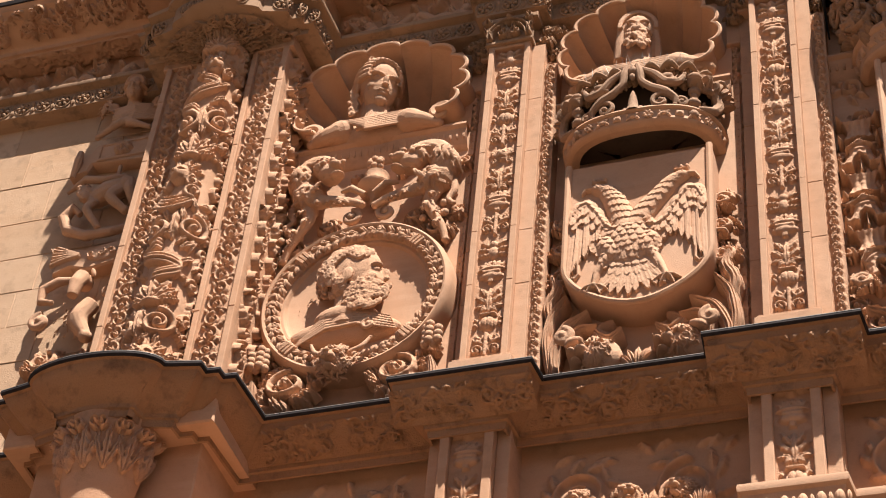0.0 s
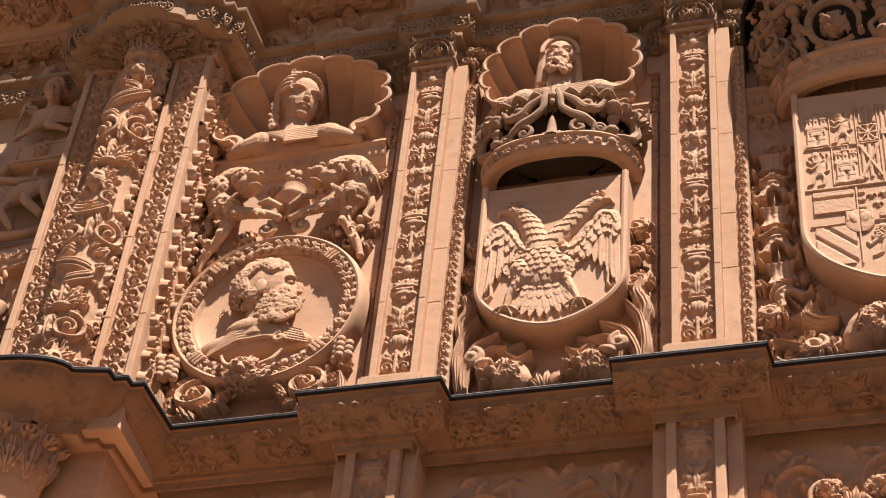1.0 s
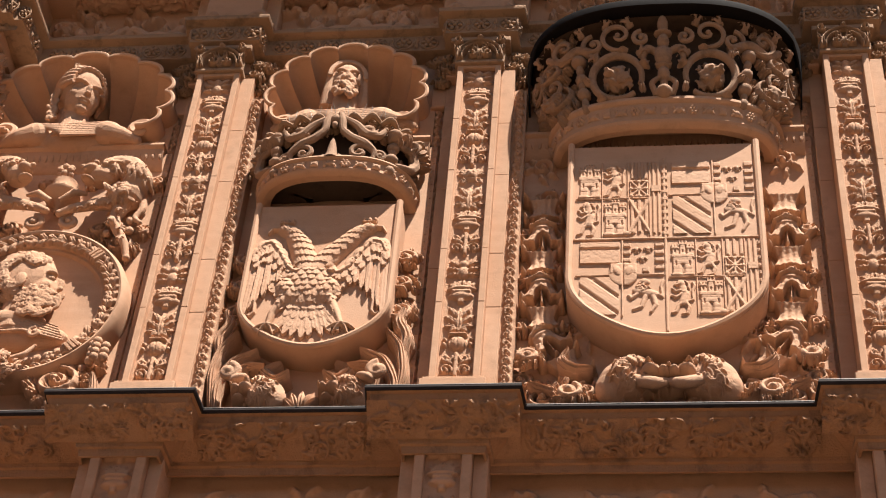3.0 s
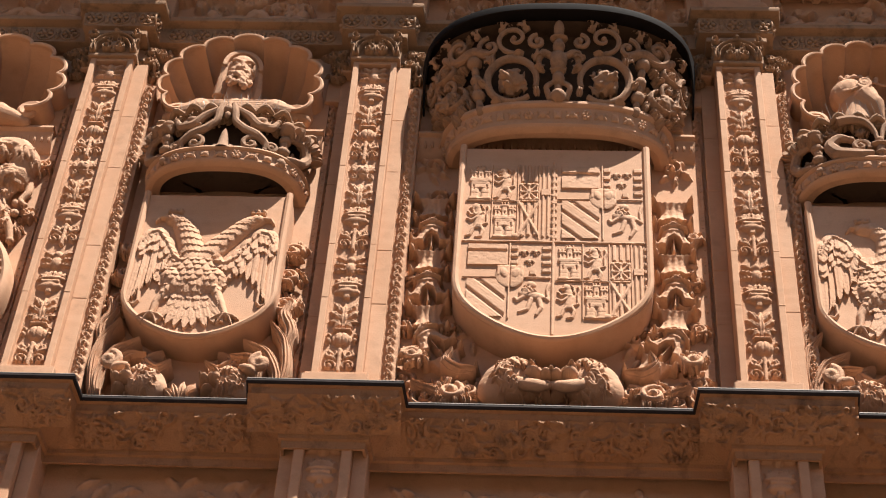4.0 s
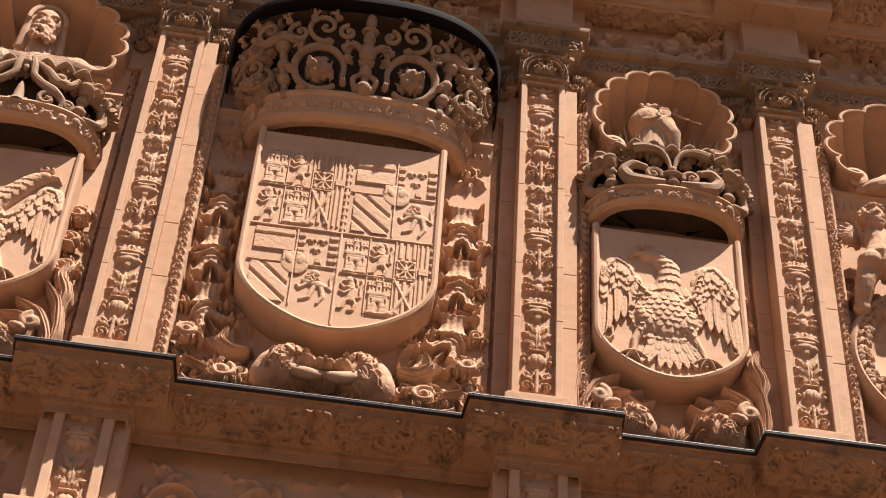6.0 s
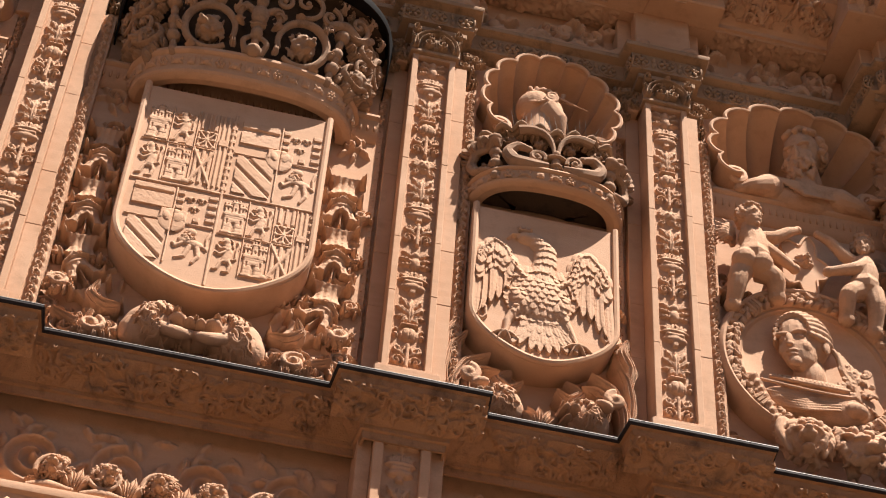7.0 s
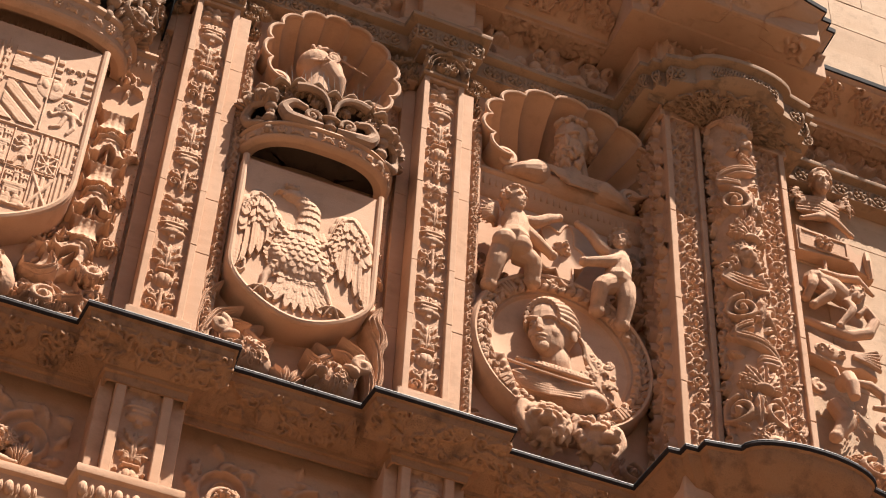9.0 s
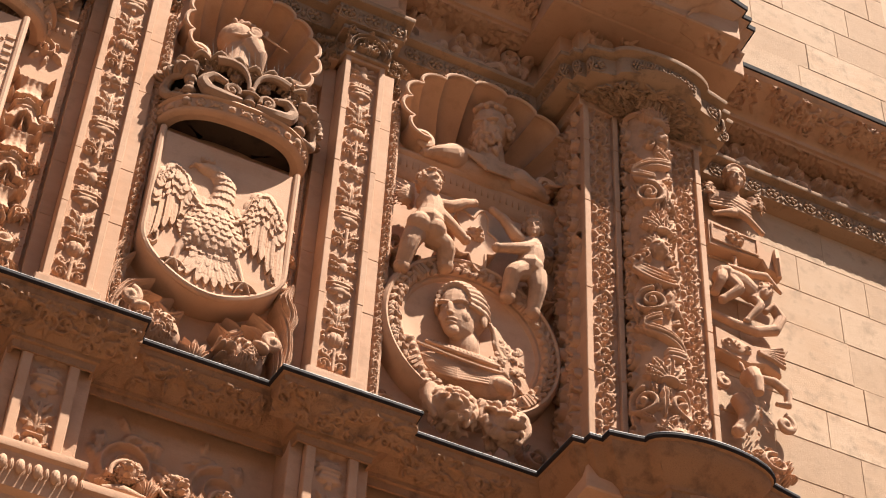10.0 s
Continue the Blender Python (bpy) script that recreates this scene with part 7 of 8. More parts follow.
def corner_scrolls(x0, x1, z0, z1, seed, label, group):
    """Leafy scrolls with fruit that fill the corners round a medallion."""
    rng = random.Random(seed)
    for k, (cx, cz, hand) in enumerate(((x0 + 0.17, z0, 1), (x1 - 0.17, z0, -1), (x0 + 0.12, z0 + 0.30, -1), (x1 - 0.12, z0 + 0.30, 1), (x0 + 0.10, z1, 1), (x1 - 0.10, z1, -1))):
        g = G()
        r = 0.15 if k < 2 else 0.095
        acanthus(g, (cx, 0.13, cz), r, hand, 90 * k, seed + k, 0.034 if k < 2 else 0.022, 8)
        for _ in range(9):
            g.ell((cx + rng.uniform(-0.09, 0.09), 0.11, cz + r * 0.9 + rng.uniform(-0.05, 0.09)), (0.026, 0.026, 0.028), n=8, m=6)
        ornament("leaf_scroll", g, label, "carving", group)


corner_scrolls(-4.44, -3.26, 8.98, 10.28, 40, "deep-cut leafy scroll with fruit beside a medallion", "scrolls round the medallion")
for cx in (-4.17, -3.48):
    q = 1 if cx < -3.8 else -1
    g = acanthus(G(), (cx, 0.06, 9.04), 0.145, q, 90, 33 + q, 0.026, 9)
    long_leaf(g, [(cx + q * 0.04, 8.88), (cx - q * 0.14, 8.86), (cx - q * 0.24, 8.95), (cx - q * 0.22, 9.08)], 0.040, 0.10, 0.05, 4, 4)
    for k in range(14):
        g.ell((cx - q * (0.17 + 0.028 * (k % 4)) , 0.06 - 0.02 * (k % 2), 9.20 + 0.042 * (k // 4) + 0.012 * (k % 2)), (0.030, 0.030, 0.030), n=9, m=7)
    ornament("leaf_scroll", g, "thick stone volute under a wreathed medallion", "carving", "scrolls round the medallion")
g = G()
lion(g, (-3.84, -0.04, 9.08), 0.75, 0, 12, 8)
for q in (-1, 1):
    limb(g, [(-3.84 + q * 0.05, 0.02, 9.18), (-3.84 + q * 0.15, 0.0, 9.20), (-3.84 + q * 0.19, 0.02, 9.29)], [0.022, 0.018, 0.01])
ornament("mask_carving", g, "small horned mask under a medallion", "mask")


def putto(which, label):
    """A plump child in high relief; the first is winged and seen from behind, the second faces the plaque."""
    g = G()
    if which == 0:
        head(g, (3.37, -0.02, 10.81), 0.70, 30, 5, 0, "curls", False, 3)
        limb(g, [(3.38, 0.03, 10.70), (3.40, 0.01, 10.58), (3.36, -0.01, 10.44)], [0.085, 0.090, 0.098], 14)
        for dx, dz in ((-0.055, 0.0), (0.055, -0.01)):
            g.ell((3.345 + dx, -0.05, 10.38 + dz), (0.080, 0.080, 0.080), n=14)
        limb(g, [(3.43, 0.02, 10.68), (3.53, 0.0, 10.69), (3.62, 0.0, 10.77), (3.70, 0.02, 10.83)], [0.050, 0.044, 0.036, 0.026], 10)
        limb(g, [(3.43, 0.0, 10.60), (3.52, -0.03, 10.50), (3.64, -0.01, 10.43)], [0.052, 0.042, 0.030], 10)
        limb(g, [(3.30, 0.0, 10.36), (3.25, -0.02, 10.22), (3.23, 0.04, 10.05)], [0.080, 0.064, 0.046], 12)
        limb(g, [(3.40, 0.0, 10.36), (3.50, -0.03, 10.30), (3.52, 0.03, 10.18)], [0.078, 0.064, 0.048], 12)
        for row in range(2):
            for k in range(7):
                g.leaf((3.30 - 0.02 * row, 0.11 - 0.03 * row, 10.66 + 0.02 * row), 100 + 15 * k, 0.27 - 0.10 * row - 0.010 * k, 0.026, 0.3, 0.05, 0.02)
    else:
        head(g, (4.12, -0.02, 10.75), 0.62, -28, 5, 0, "curls", False, 5)
        limb(g, [(4.12, 0.03, 10.64), (4.12, 0.0, 10.52), (4.10, 0.0, 10.40)], [0.080, 0.088, 0.082], 14)
        limb(g, [(4.06, 0.02, 10.64), (3.99, 0.0, 10.66), (3.92, 0.0, 10.76), (3.84, 0.02, 10.83)], [0.048, 0.042, 0.036, 0.026], 10)
        limb(g, [(4.12, -0.03, 10.58), (4.02, -0.06, 10.49), (3.86, -0.02, 10.46)], [0.048, 0.042, 0.030], 10)
        limb(g, [(4.06, 0.0, 10.36), (3.97, -0.03, 10.28), (3.97, 0.04, 10.12)], [0.076, 0.060, 0.044], 12)
        limb(g, [(4.15, 0.0, 10.36), (4.16, -0.02, 10.24), (4.15, 0.04, 10.06)], [0.076, 0.060, 0.044], 12)
    return ornament("cherub", g, label, "statue", "cherubs holding a plaque", 0.0055)


putto(0, "winged stone cherub holding up a plaque")
putto(1, "stone cherub reaching for a plaque, half in shade")
t = thing("carved_plaque", "notched stone plaque with a small face, held by cherubs", "plaque")
pl = []
for k in range(72):
    a = 2 * math.pi * k / 72
    r = 0.20 + 0.022 * math.cos(5 * a) - 0.045 * abs(math.sin(2.5 * a + 0.4)) ** 4
    pl.append((3.735 + 0.80 * r * math.cos(a), 10.56 + (1.28 if math.sin(a) > 0 else 1.45) * r * math.sin(a)))
part("board", G().prism(pl, 0.05, WALL, 0.012), SMOOTH, t)
part("border", G().tube([(3.735 + (x - 3.735) * 0.95, 0.05, 10.56 + (z - 10.56) * 0.95) for x, z in pl + pl[:1]], 0.011, 6), SMOOTH, t)
part("face", lion(G(), (3.735, 0.045, 10.58), 0.42, 0, 0, 2), CARVED, t, melt=0.006)
for cx, yaw, sd in ((3.55, -15, 1), (3.90, 18, 2)):
    g = G()
    for q in (-1, 1):
        limb(g, [(cx + q * 0.04, -0.04, 9.06), (cx + q * 0.13, -0.08, 9.07), (cx + q * 0.16, -0.10, 8.95), (cx + q * 0.10, -0.10, 8.84)], [0.03, 0.034, 0.028, 0.016])
    lion(g, (cx, -0.10, 8.93), 0.95, yaw, 15, sd)
    for q in range(5):
        g.leaf((cx - 0.1 + 0.05 * q, 0.1, 9.0), 60 + 15 * q, 0.22, 0.045, 0.4, 0.08, 0.02, 2)
    ornament("beast_carving", g, "ram-like beast head under a wreathed medallion", "carving", "beasts under the medallion", 0.008)
g = G()
for k in range(12):
    g.tube([(3.30 + 0.02 * k, 0.12, 9.55 - 0.05 * k), (3.33 + 0.02 * k, 0.06, 9.50 - 0.05 * k), (3.38 + 0.02 * k, 0.10, 9.47 - 0.05 * k)], [0.03, 0.04, 0.03], 7)
ornament("ribbed_horn", g, "curved ribbed horn beside a medallion", "carving", melt=0.008)
for cx, cz, hd, sd in ((3.24, 9.02, 1, 1), (4.25, 9.0, -1, 2), (4.30, 10.36, -1, 3), (3.25, 10.32, 1, 4), (4.28, 10.78, 1, 5)):
    g = G()
    acanthus(g, (cx, 0.14, cz), 0.10, hd, 40 * sd, sd, 0.024, 8)
    ornament("leaf_scroll", g, "small leafy scroll beside a medallion", "carving", "scrolls beside the medallion")


# ---- carvings round the eagle shields ----
def round_shield(cx, w, seed, label):
    rng = random.Random(seed)
    k = 0
    for s in (-1, 1):
        for dz, r in ((9.62, 0.085), (9.86, 0.075), (10.08, 0.07)):
            g = G()
            x = cx + s * (w + (0.03 if dz > 9.5 else -0.06 if dz < 9.2 else 0.02))
            acanthus(g, (x, 0.02 if dz < 9.2 else 0.09, dz), r, s * (1 if k % 2 else -1), 70 * k, seed + k, 0.028, 7)
            ornament("leaf_scroll", g, label, "carving", "scrolls round the eagle shields")
            k += 1
        g = beast(G(), (cx + s * 0.25, -0.05, 8.91), 0.76, s if s < 0 else -1, seed + s)
        ornament("beast_carving", g, "curly beast head below an eagle shield", "carving", "beasts below the shields")
        for pts, wd, cu in ((((0.50, 8.80), (0.52, 9.02), (0.44, 9.20), (0.30, 9.26)), 0.040, 0.06), (((0.53, 8.86), (0.56, 9.10), (0.53, 9.30), (0.44, 9.42)), 0.034, 0.05), (((0.40, 8.95), (0.42, 9.10), (0.34, 9.16), (0.24, 9.13)), 0.036, 0.07), (((0.16, 9.20), (0.26, 9.12), (0.18, 9.05), (0.10, 9.10)), 0.040, 0.05), (((0.53, 9.22), (0.56, 9.38), (0.50, 9.50), (0.53, 9.60)), 0.045, 0.04)):
            g = long_leaf(G(), [(cx + s * x, z) for x, z in pts], wd, 0.13, cu, 4, 5, 0.06)
            ornament("acanthus_leaf", g, "large smooth curling stone leaf under a shield", "carving", "leaves under the shields")
        ornament("acanthus_leaf", G().volute((cx + s * 0.43, 0.0, 9.04), 0.06, 1.2, 90, 0.028, s).ell((cx + s * 0.36, 0.0, 8.98), (0.06, 0.05, 0.03), s * 20), "rolled stone leaf end under a shield", "carving", "leaves under the shields", 0.007)
    g = G()
    for a in (50, 70, 90, 110, 130):
        g.leaf((cx, 0.10, 8.76), a, 0.22, 0.028, 0, 0.07, 0.02)
    ornament("palmette", g, "stone palmette below the tip of a shield", "carving", "palmettes")


round_shield(-2.015, 0.46, 60, "curled acanthus scroll beside an eagle shield")
round_shield(2.03, 0.40, 80, "curled acanthus scroll beside an eagle shield")


# ---- the collar of links round the great shield ----
def collar_link(x, z, s, tilt, bell=True, anvil=True):
    """A roofed bell with curled feet over an open arch, and below it a hollow-sided cup with four horns."""
    r = Relief(0.30, 0.50, 0.0045)
    X, Z = np.meshgrid(r.x, r.z)
    A = np.abs(X)
    if bell:
        q = np.clip((0.47 - Z) / 0.17, 0, 1)
        w = 0.062 + 0.022 * q + 0.05 * q ** 5
        ok = (Z > 0.285) & (Z < 0.475 - 3.0 * A * A) & (A < w)
        h = 0.085 + 0.018 * q - 0.030 * (X / w) ** 2 + 0.016 * (q < 0.16) + 0.010 * ((q > 0.26) & (q < 0.36)) + 0.003 * np.cos(X * 170) * (q > 0.4)
        r.H = np.where(ok, h, 0)
        arch = (Z > 0.25) & (((Z - 0.27) / 0.10) ** 2 + (X / 0.046) ** 2 < 1)
        r.H[arch] = 0.0
        t = np.linspace(0, 1, 9)
        for k in (-1, 1):
            r.line(np.stack([k * (0.058 + 0.062 * t ** 1.3), 0.345 - 0.070 * t ** 0.8], 1), 0.017, 0.098, 0.014)
            r.spiral(k * 0.120, 0.297, 0.020, 1.1, 270, -k, 0.012, 0.105)
        for a in (-0.03, 0.03):
            r.line([(a - 0.05, 0.452 + a), (a + 0.05, 0.458 - a)], 0.012, 0.115)
        r.line([(0, 0.36), (0, 0.235)], 0.009, 0.075)
        r.blob(0, 0.25, 0.016, 0.02, 0, 0.085)
    if anvil:
        p = (Z - 0.125) / 0.10
        wc = 0.072 + 0.048 * p * p
        ok = (Z < 0.205 + 1.6 * X * X) & (Z > 0.045 - 1.1 * X * X + 0.008 * np.cos(X * 60)) & (A < wc)
        h = 0.070 + 0.028 * p * p - 0.020 * (X / wc) ** 2 + 0.003 * np.cos(X * 160)
        r.H = np.maximum(r.H, np.where(ok, h, 0))
        for k in (-1, 1):
            r.spiral(k * 0.118, 0.215, 0.019, 1.1, 90, k, 0.012, 0.112)
            r.spiral(k * 0.114, 0.032, 0.017, 1.1, 270, -k, 0.011, 0.105)
    r.smooth(2).wear(0.003, int(z * 10) + int(x * 10) % 7)
    g = r.mesh(G(), flat_at(0, 0.05, -0.24), 0.006)
    m = Matrix.Translation((x, 0.145, z)) @ Matrix.Rotation(radians(tilt), 4, "Y") @ Matrix.Diagonal((1.0, 1.0, 0.96, 1))
    return ornament("collar_link", merged(G(), g, m), "flaring stone link of a carved chain round a shield", "carved chain", "links of the collar", 0, STONE)


for s in (-1, 1):
    collar_link(0.045 + s * 0.735, 10.60, s, 0, bell=False)
    collar_link(0.045 + s * 0.735, 10.135, s, 0)
    collar_link(0.045 + s * 0.725, 9.67, s, s * 4)
    collar_link(0.045 + s * 0.625, 9.27, s, s * 34)
# leafy fringe of the wall behind the links, rolled tendrils and torn cloth at the foot
for s in (-1, 1):
    for k, (x, z, rr) in enumerate(((0.86, 10.30, 0.05), (0.85, 9.92, 0.05), (0.86, 9.52, 0.05), (0.60, 9.50, 0.05), (0.84, 9.08, 0.075), (0.60, 9.02, 0.085))):
        ornament("leaf_scroll", acanthus(G(), (0.045 + s * x, 0.12, z), rr, s * (1 if k % 2 else -1), 75 * k, 50 + k, 0.02, 6), "leafy scroll in the ground of the great shield", "carving", "scrolls at the great shield")
    for pts, wd in ((((0.42, 9.10), (0.52, 9.08), (0.60, 9.14), (0.56, 9.22)), 0.034), (((0.40, 8.84), (0.54, 8.84), (0.66, 8.92), (0.78, 8.96)), 0.036)):
        ornament("acanthus_leaf", long_leaf(G(), [(0.045 + s * x, z) for x, z in pts], wd, 0.10, 0.05, 4, 5, 0.06), "torn curling stone leaf at the foot of the great shield", "carving", "leaves at the great shield")
    for k, (x, z, rr) in enumerate(((0.70, 8.88, 0.10), (0.46, 8.96, 0.07))):
        ornament("leaf_scroll", acanthus(G(), (0.045 + s * x, 0.08, z), rr, s * (-1 if k % 2 else 1), 100 * k, 70 + k, 0.022, 7, 0.05), "leafy scroll at the foot of the great shield", "carving", "scrolls at the great shield")
for cx, yaw, sd in ((-0.14, -16, 5), (0.24, 16, 6)):
    g = beast(G(), (cx, -0.03, 8.98), 1.05, 1 if yaw < 0 else -1, sd)
    limb(g, [(cx, 0.0, 8.93), (cx + 0.12 * (1 if yaw < 0 else -1), -0.06, 8.86), (cx + 0.17 * (1 if yaw < 0 else -1), -0.02, 8.90)], [0.04, 0.036, 0.026])
    ornament("beast_carving", g, "curly-maned lion head below the great shield", "carving", "beasts below the shields")
for s in (-1, 1):
    for x, z, r, sd in ((0.56, 8.88, 0.075, 1), (0.80, 9.22, 0.06, 3)):
        g = G()
        acanthus(g, (0.055 + s * x, -0.02 if z < 9.1 else 0.05, z), r, s * (1 if sd % 2 else -1), 60 * sd, sd + 20, 0.032, 8)
        ornament("leaf_scroll", g, "leafy scroll at the foot of the great shield", "carving", "scrolls at the great shield")


# ---- carvings on the outer walls beside the piers ----
def outer_stack(s, seed, dx=0.0, dz=0.0):
    """A hanging chain of carvings on the wall beside a pier: winged head, tablet, child in a scroll, fish-tailed plaque, beast."""
    W = OUTER

    def at(x, y, z):
        return (s * (x + dx), y, z + dz)

    def plate(pts, y, bev=0.015):
        p = [(s * (x + dx), z + dz) for x, z in pts]
        return G().prism(p if s > 0 else p[::-1], y, W + 0.02, bev)

    ink = ("grotesques beside the piers", "cartouches beside the piers", "scrolls beside the piers")
    g = head(G(), at(5.79, 0.02, 12.10), 0.80, s * -12, 8, 0, "waves", False, seed)
    g.ell(at(5.78, 0.09, 11.90), (0.18, 0.08, 0.10), n=16)
    for k in range(6):
        g.tube([at(5.60, 0.08, 11.96 - 0.03 * k), at(5.75, 0.01, 11.93 - 0.03 * k), at(5.94, 0.05, 11.95 - 0.035 * k)], 0.013, 6)
    for k in range(6):
        g.leaf(at(5.93, 0.10, 11.98), (0 if s > 0 else 180) + s * (62 - 16 * k), 0.24 - 0.012 * k, 0.034, -0.4 * s, 0.06, 0.02)
        g.leaf(at(5.66, 0.10, 11.95), (180 if s > 0 else 0) - s * (70 - 20 * k), 0.15, 0.03, 0.3 * s, 0.05, 0.02)
    limb(g, [at(5.72, 0.06, 11.84), at(5.86, 0.02, 11.76), at(6.02, 0.05, 11.68)], [0.034, 0.03, 0.02])
    limb(g, [at(5.86, 0.06, 11.82), at(5.74, 0.02, 11.74), at(5.62, 0.05, 11.70)], [0.03, 0.03, 0.018])
    ornament("grotesque_figure", g, "winged head and draped bust carved against the ashlar", "statue", ink[0], 0.0065)
    # tablet with a flower and a curled end
    t = thing("cartouche", "framed stone tablet with a flower and a curled end", "carving", ink[1])
    part("board", plate([(5.55, 11.36), (6.00, 11.40), (6.03, 11.33), (6.16, 11.30), (6.12, 11.40), (6.17, 11.52), (6.04, 11.52), (6.00, 11.60), (5.55, 11.62)], 0.05), STONE, t)
    rr = Relief(0.40, 0.17, 0.005)
    rr.rect(-0.20, 0.20, 0.0, 0.17, 0.012, 0.004)
    rr.H[(np.abs(rr.z - 0.085) < 0.065)[:, None] & (np.abs(rr.x) < 0.18)[None, :]] = 0.002
    for k in range(8):
        rr.blob(0.045 * math.cos(k * 0.785), 0.085 + 0.042 * math.sin(k * 0.785), 0.028, 0.022, 45 * k, 0.045)
    rr.blob(0, 0.085, 0.02, 0.02, 0, 0.06)
    part("flower_panel", rr.mesh(G(), lambda X, Z, H: (s * (5.77 + dx + X), 0.048 - H, 11.41 + dz + Z)), CARVED, t, sharp=60)
    part("curled_end", G().tube([at(6.12, 0.05, 11.54), at(6.10, 0.02, 11.42), at(6.13, 0.05, 11.29)], [0.022, 0.03, 0.02], 8), STONE, t)
    # child caught in an open scroll
    g = head(G(), at(5.94, 0.0, 11.02), 0.52, s * 40, 20, s * 25, "curls", False, seed + 1)
    limb(g, [at(5.90, 0.05, 11.00), at(5.78, 0.04, 11.06), at(5.66, 0.06, 11.10)], [0.065, 0.08, 0.07], 12)
    limb(g, [at(5.86, 0.04, 10.98), at(5.90, -0.02, 10.86), at(5.79, 0.02, 10.70)], [0.036, 0.032, 0.022])
    limb(g, [at(5.68, 0.04, 11.08), at(5.74, -0.02, 10.94), at(5.62, 0.04, 10.84)], [0.05, 0.042, 0.03])
    limb(g, [at(5.64, 0.05, 11.12), at(5.60, 0.0, 11.00), at(5.57, 0.05, 10.90)], [0.05, 0.04, 0.03])
    ornament("grotesque_figure", g, "stone child climbing through a scroll", "statue", ink[0], 0.006)
    g = G().tube([at(5.56, 0.10, 10.74), at(5.70, 0.06, 10.67), at(5.88, 0.05, 10.66), at(6.03, 0.04, 10.73), at(6.09, 0.04, 10.86), at(6.03, 0.04, 10.95), at(5.97, 0.05, 10.88)], [0.03, 0.036, 0.04, 0.045, 0.045, 0.04, 0.025], 9)
    g.tube([at(5.72, 0.10, 11.26), at(5.86, 0.05, 11.20), at(6.00, 0.04, 11.23), at(6.14, 0.06, 11.14)], [0.024, 0.032, 0.032, 0.014], 9)
    g.tube([at(5.78, 0.08, 11.36), at(5.78, 0.08, 11.16)], 0.016, 8)
    ornament("open_scroll", g, "thick open stone scroll carved against the ashlar", "carving", ink[2], 0.007)
    # plaque that ends in a fish tail
    t = thing("cartouche", "slanting stone plaque ending in a ribbed fish tail", "carving", ink[1])
    part("board", plate([(5.54, 10.38), (5.80, 10.33), (5.94, 10.38), (6.06, 10.33), (6.05, 10.44), (6.14, 10.60), (5.98, 10.56), (5.84, 10.53), (5.54, 10.58)], 0.05), STONE, t)
    rr = Relief(0.56, 0.20, 0.005)
    for k in range(3):
        rr.spiral(-0.20 + 0.075 * k, 0.085, 0.035, 1.0, 120 * k, 1, 0.010, 0.03, False)
    rr.blob(-0.125, 0.085, 0.12, 0.06, 0, 0.018)
    for k in range(6):
        rr.line([(0.05, 0.09 + 0.004 * k), (0.16, 0.075 + 0.018 * k), (0.245, 0.04 + 0.034 * k)], 0.010, 0.028, 0.014)
    part("tail_ribs", rr.mesh(G(), lambda X, Z, H: (s * (5.83 + dx + X), 0.048 - H, 10.365 + dz + Z), 0.003), CARVED, t, sharp=60)
    # beast with a long face, scrolls and wings below
    g = G().ell(at(5.77, 0.03, 10.18), (0.065, 0.07, 0.06), n=14).tube([at(5.77, 0.0, 10.20), at(5.77, -0.05, 10.10), at(5.77, -0.06, 9.98)], [0.06, 0.05, 0.036], 12)
    for q in (-1, 1):
        g.ell(at(5.77 + q * 0.06, 0.02, 10.25), (0.018, 0.02, 0.045), q * 20, n=9, m=7).ell(at(5.77 + q * 0.035, -0.05, 10.14), (0.016, 0.016, 0.016), n=8, m=6)
    limb(g, [at(5.70, 0.08, 10.02), at(5.76, 0.04, 9.86), at(5.66, 0.05, 9.70)], [0.06, 0.07, 0.04], 12)
    for k in range(6):
        g.leaf(at(5.74, 0.10, 9.94), (0 if s > 0 else 180) + s * (20 - 24 * k), 0.26, 0.034, 0.5 * s, 0.06, 0.02)
    ornament("grotesque_figure", g, "long-faced winged beast carved against the ashlar", "statue", ink[0], 0.0065)
    g = G().tube([at(5.86, 0.09, 10.28), at(5.98, 0.05, 10.25), at(6.08, 0.04, 10.18), at(6.07, 0.04, 10.07), at(5.98, 0.05, 10.06)], [0.02, 0.034, 0.036, 0.03, 0.018], 9)
    g.volute(at(6.05, 0.07, 9.92), 0.075, 1.3, 90, 0.028, -s).volute(at(5.60, 0.08, 10.12), 0.06, 1.3, 90, 0.022, s)
    ornament("open_scroll", g, "curling stone tendril carved against the ashlar", "carving", ink[2], 0.007)
    for k, (x, z, r) in enumerate(((5.70, 9.46, 0.13), (5.95, 9.56, 0.11), (5.92, 9.30, 0.10), (5.66, 9.16, 0.10), (5.90, 9.02, 0.11))):
        ornament("leaf_scroll", acanthus(G(), at(x, 0.06, z), r, s * (1 if k % 2 else -1), 80 * k, seed + k, 0.03, 7), "leafy scroll carved against the ashlar", "carving", ink[2])


outer_stack(-1, 70)
outer_stack(1, 90)


# ---- friezes ----
def frieze_fill(r, rng):
    for _ in range(int(r.w * 16)):
        r.spiral(rng.uniform(-r.w / 2, r.w / 2), rng.uniform(0.08, r.h - 0.08), rng.uniform(0.04, 0.075), 1.5, rng.uniform(0, 360), rng.choice((-1, 1)), 0.018, 0.075, False)
    for _ in range(int(r.w * 14)):
        r.leaf(rng.uniform(-r.w / 2, r.w / 2), rng.uniform(0.02, r.h - 0.05), rng.uniform(0, 360), r.h * 0.26, r.h * 0.07, 0.10, rng.uniform(-0.6, 0.6))


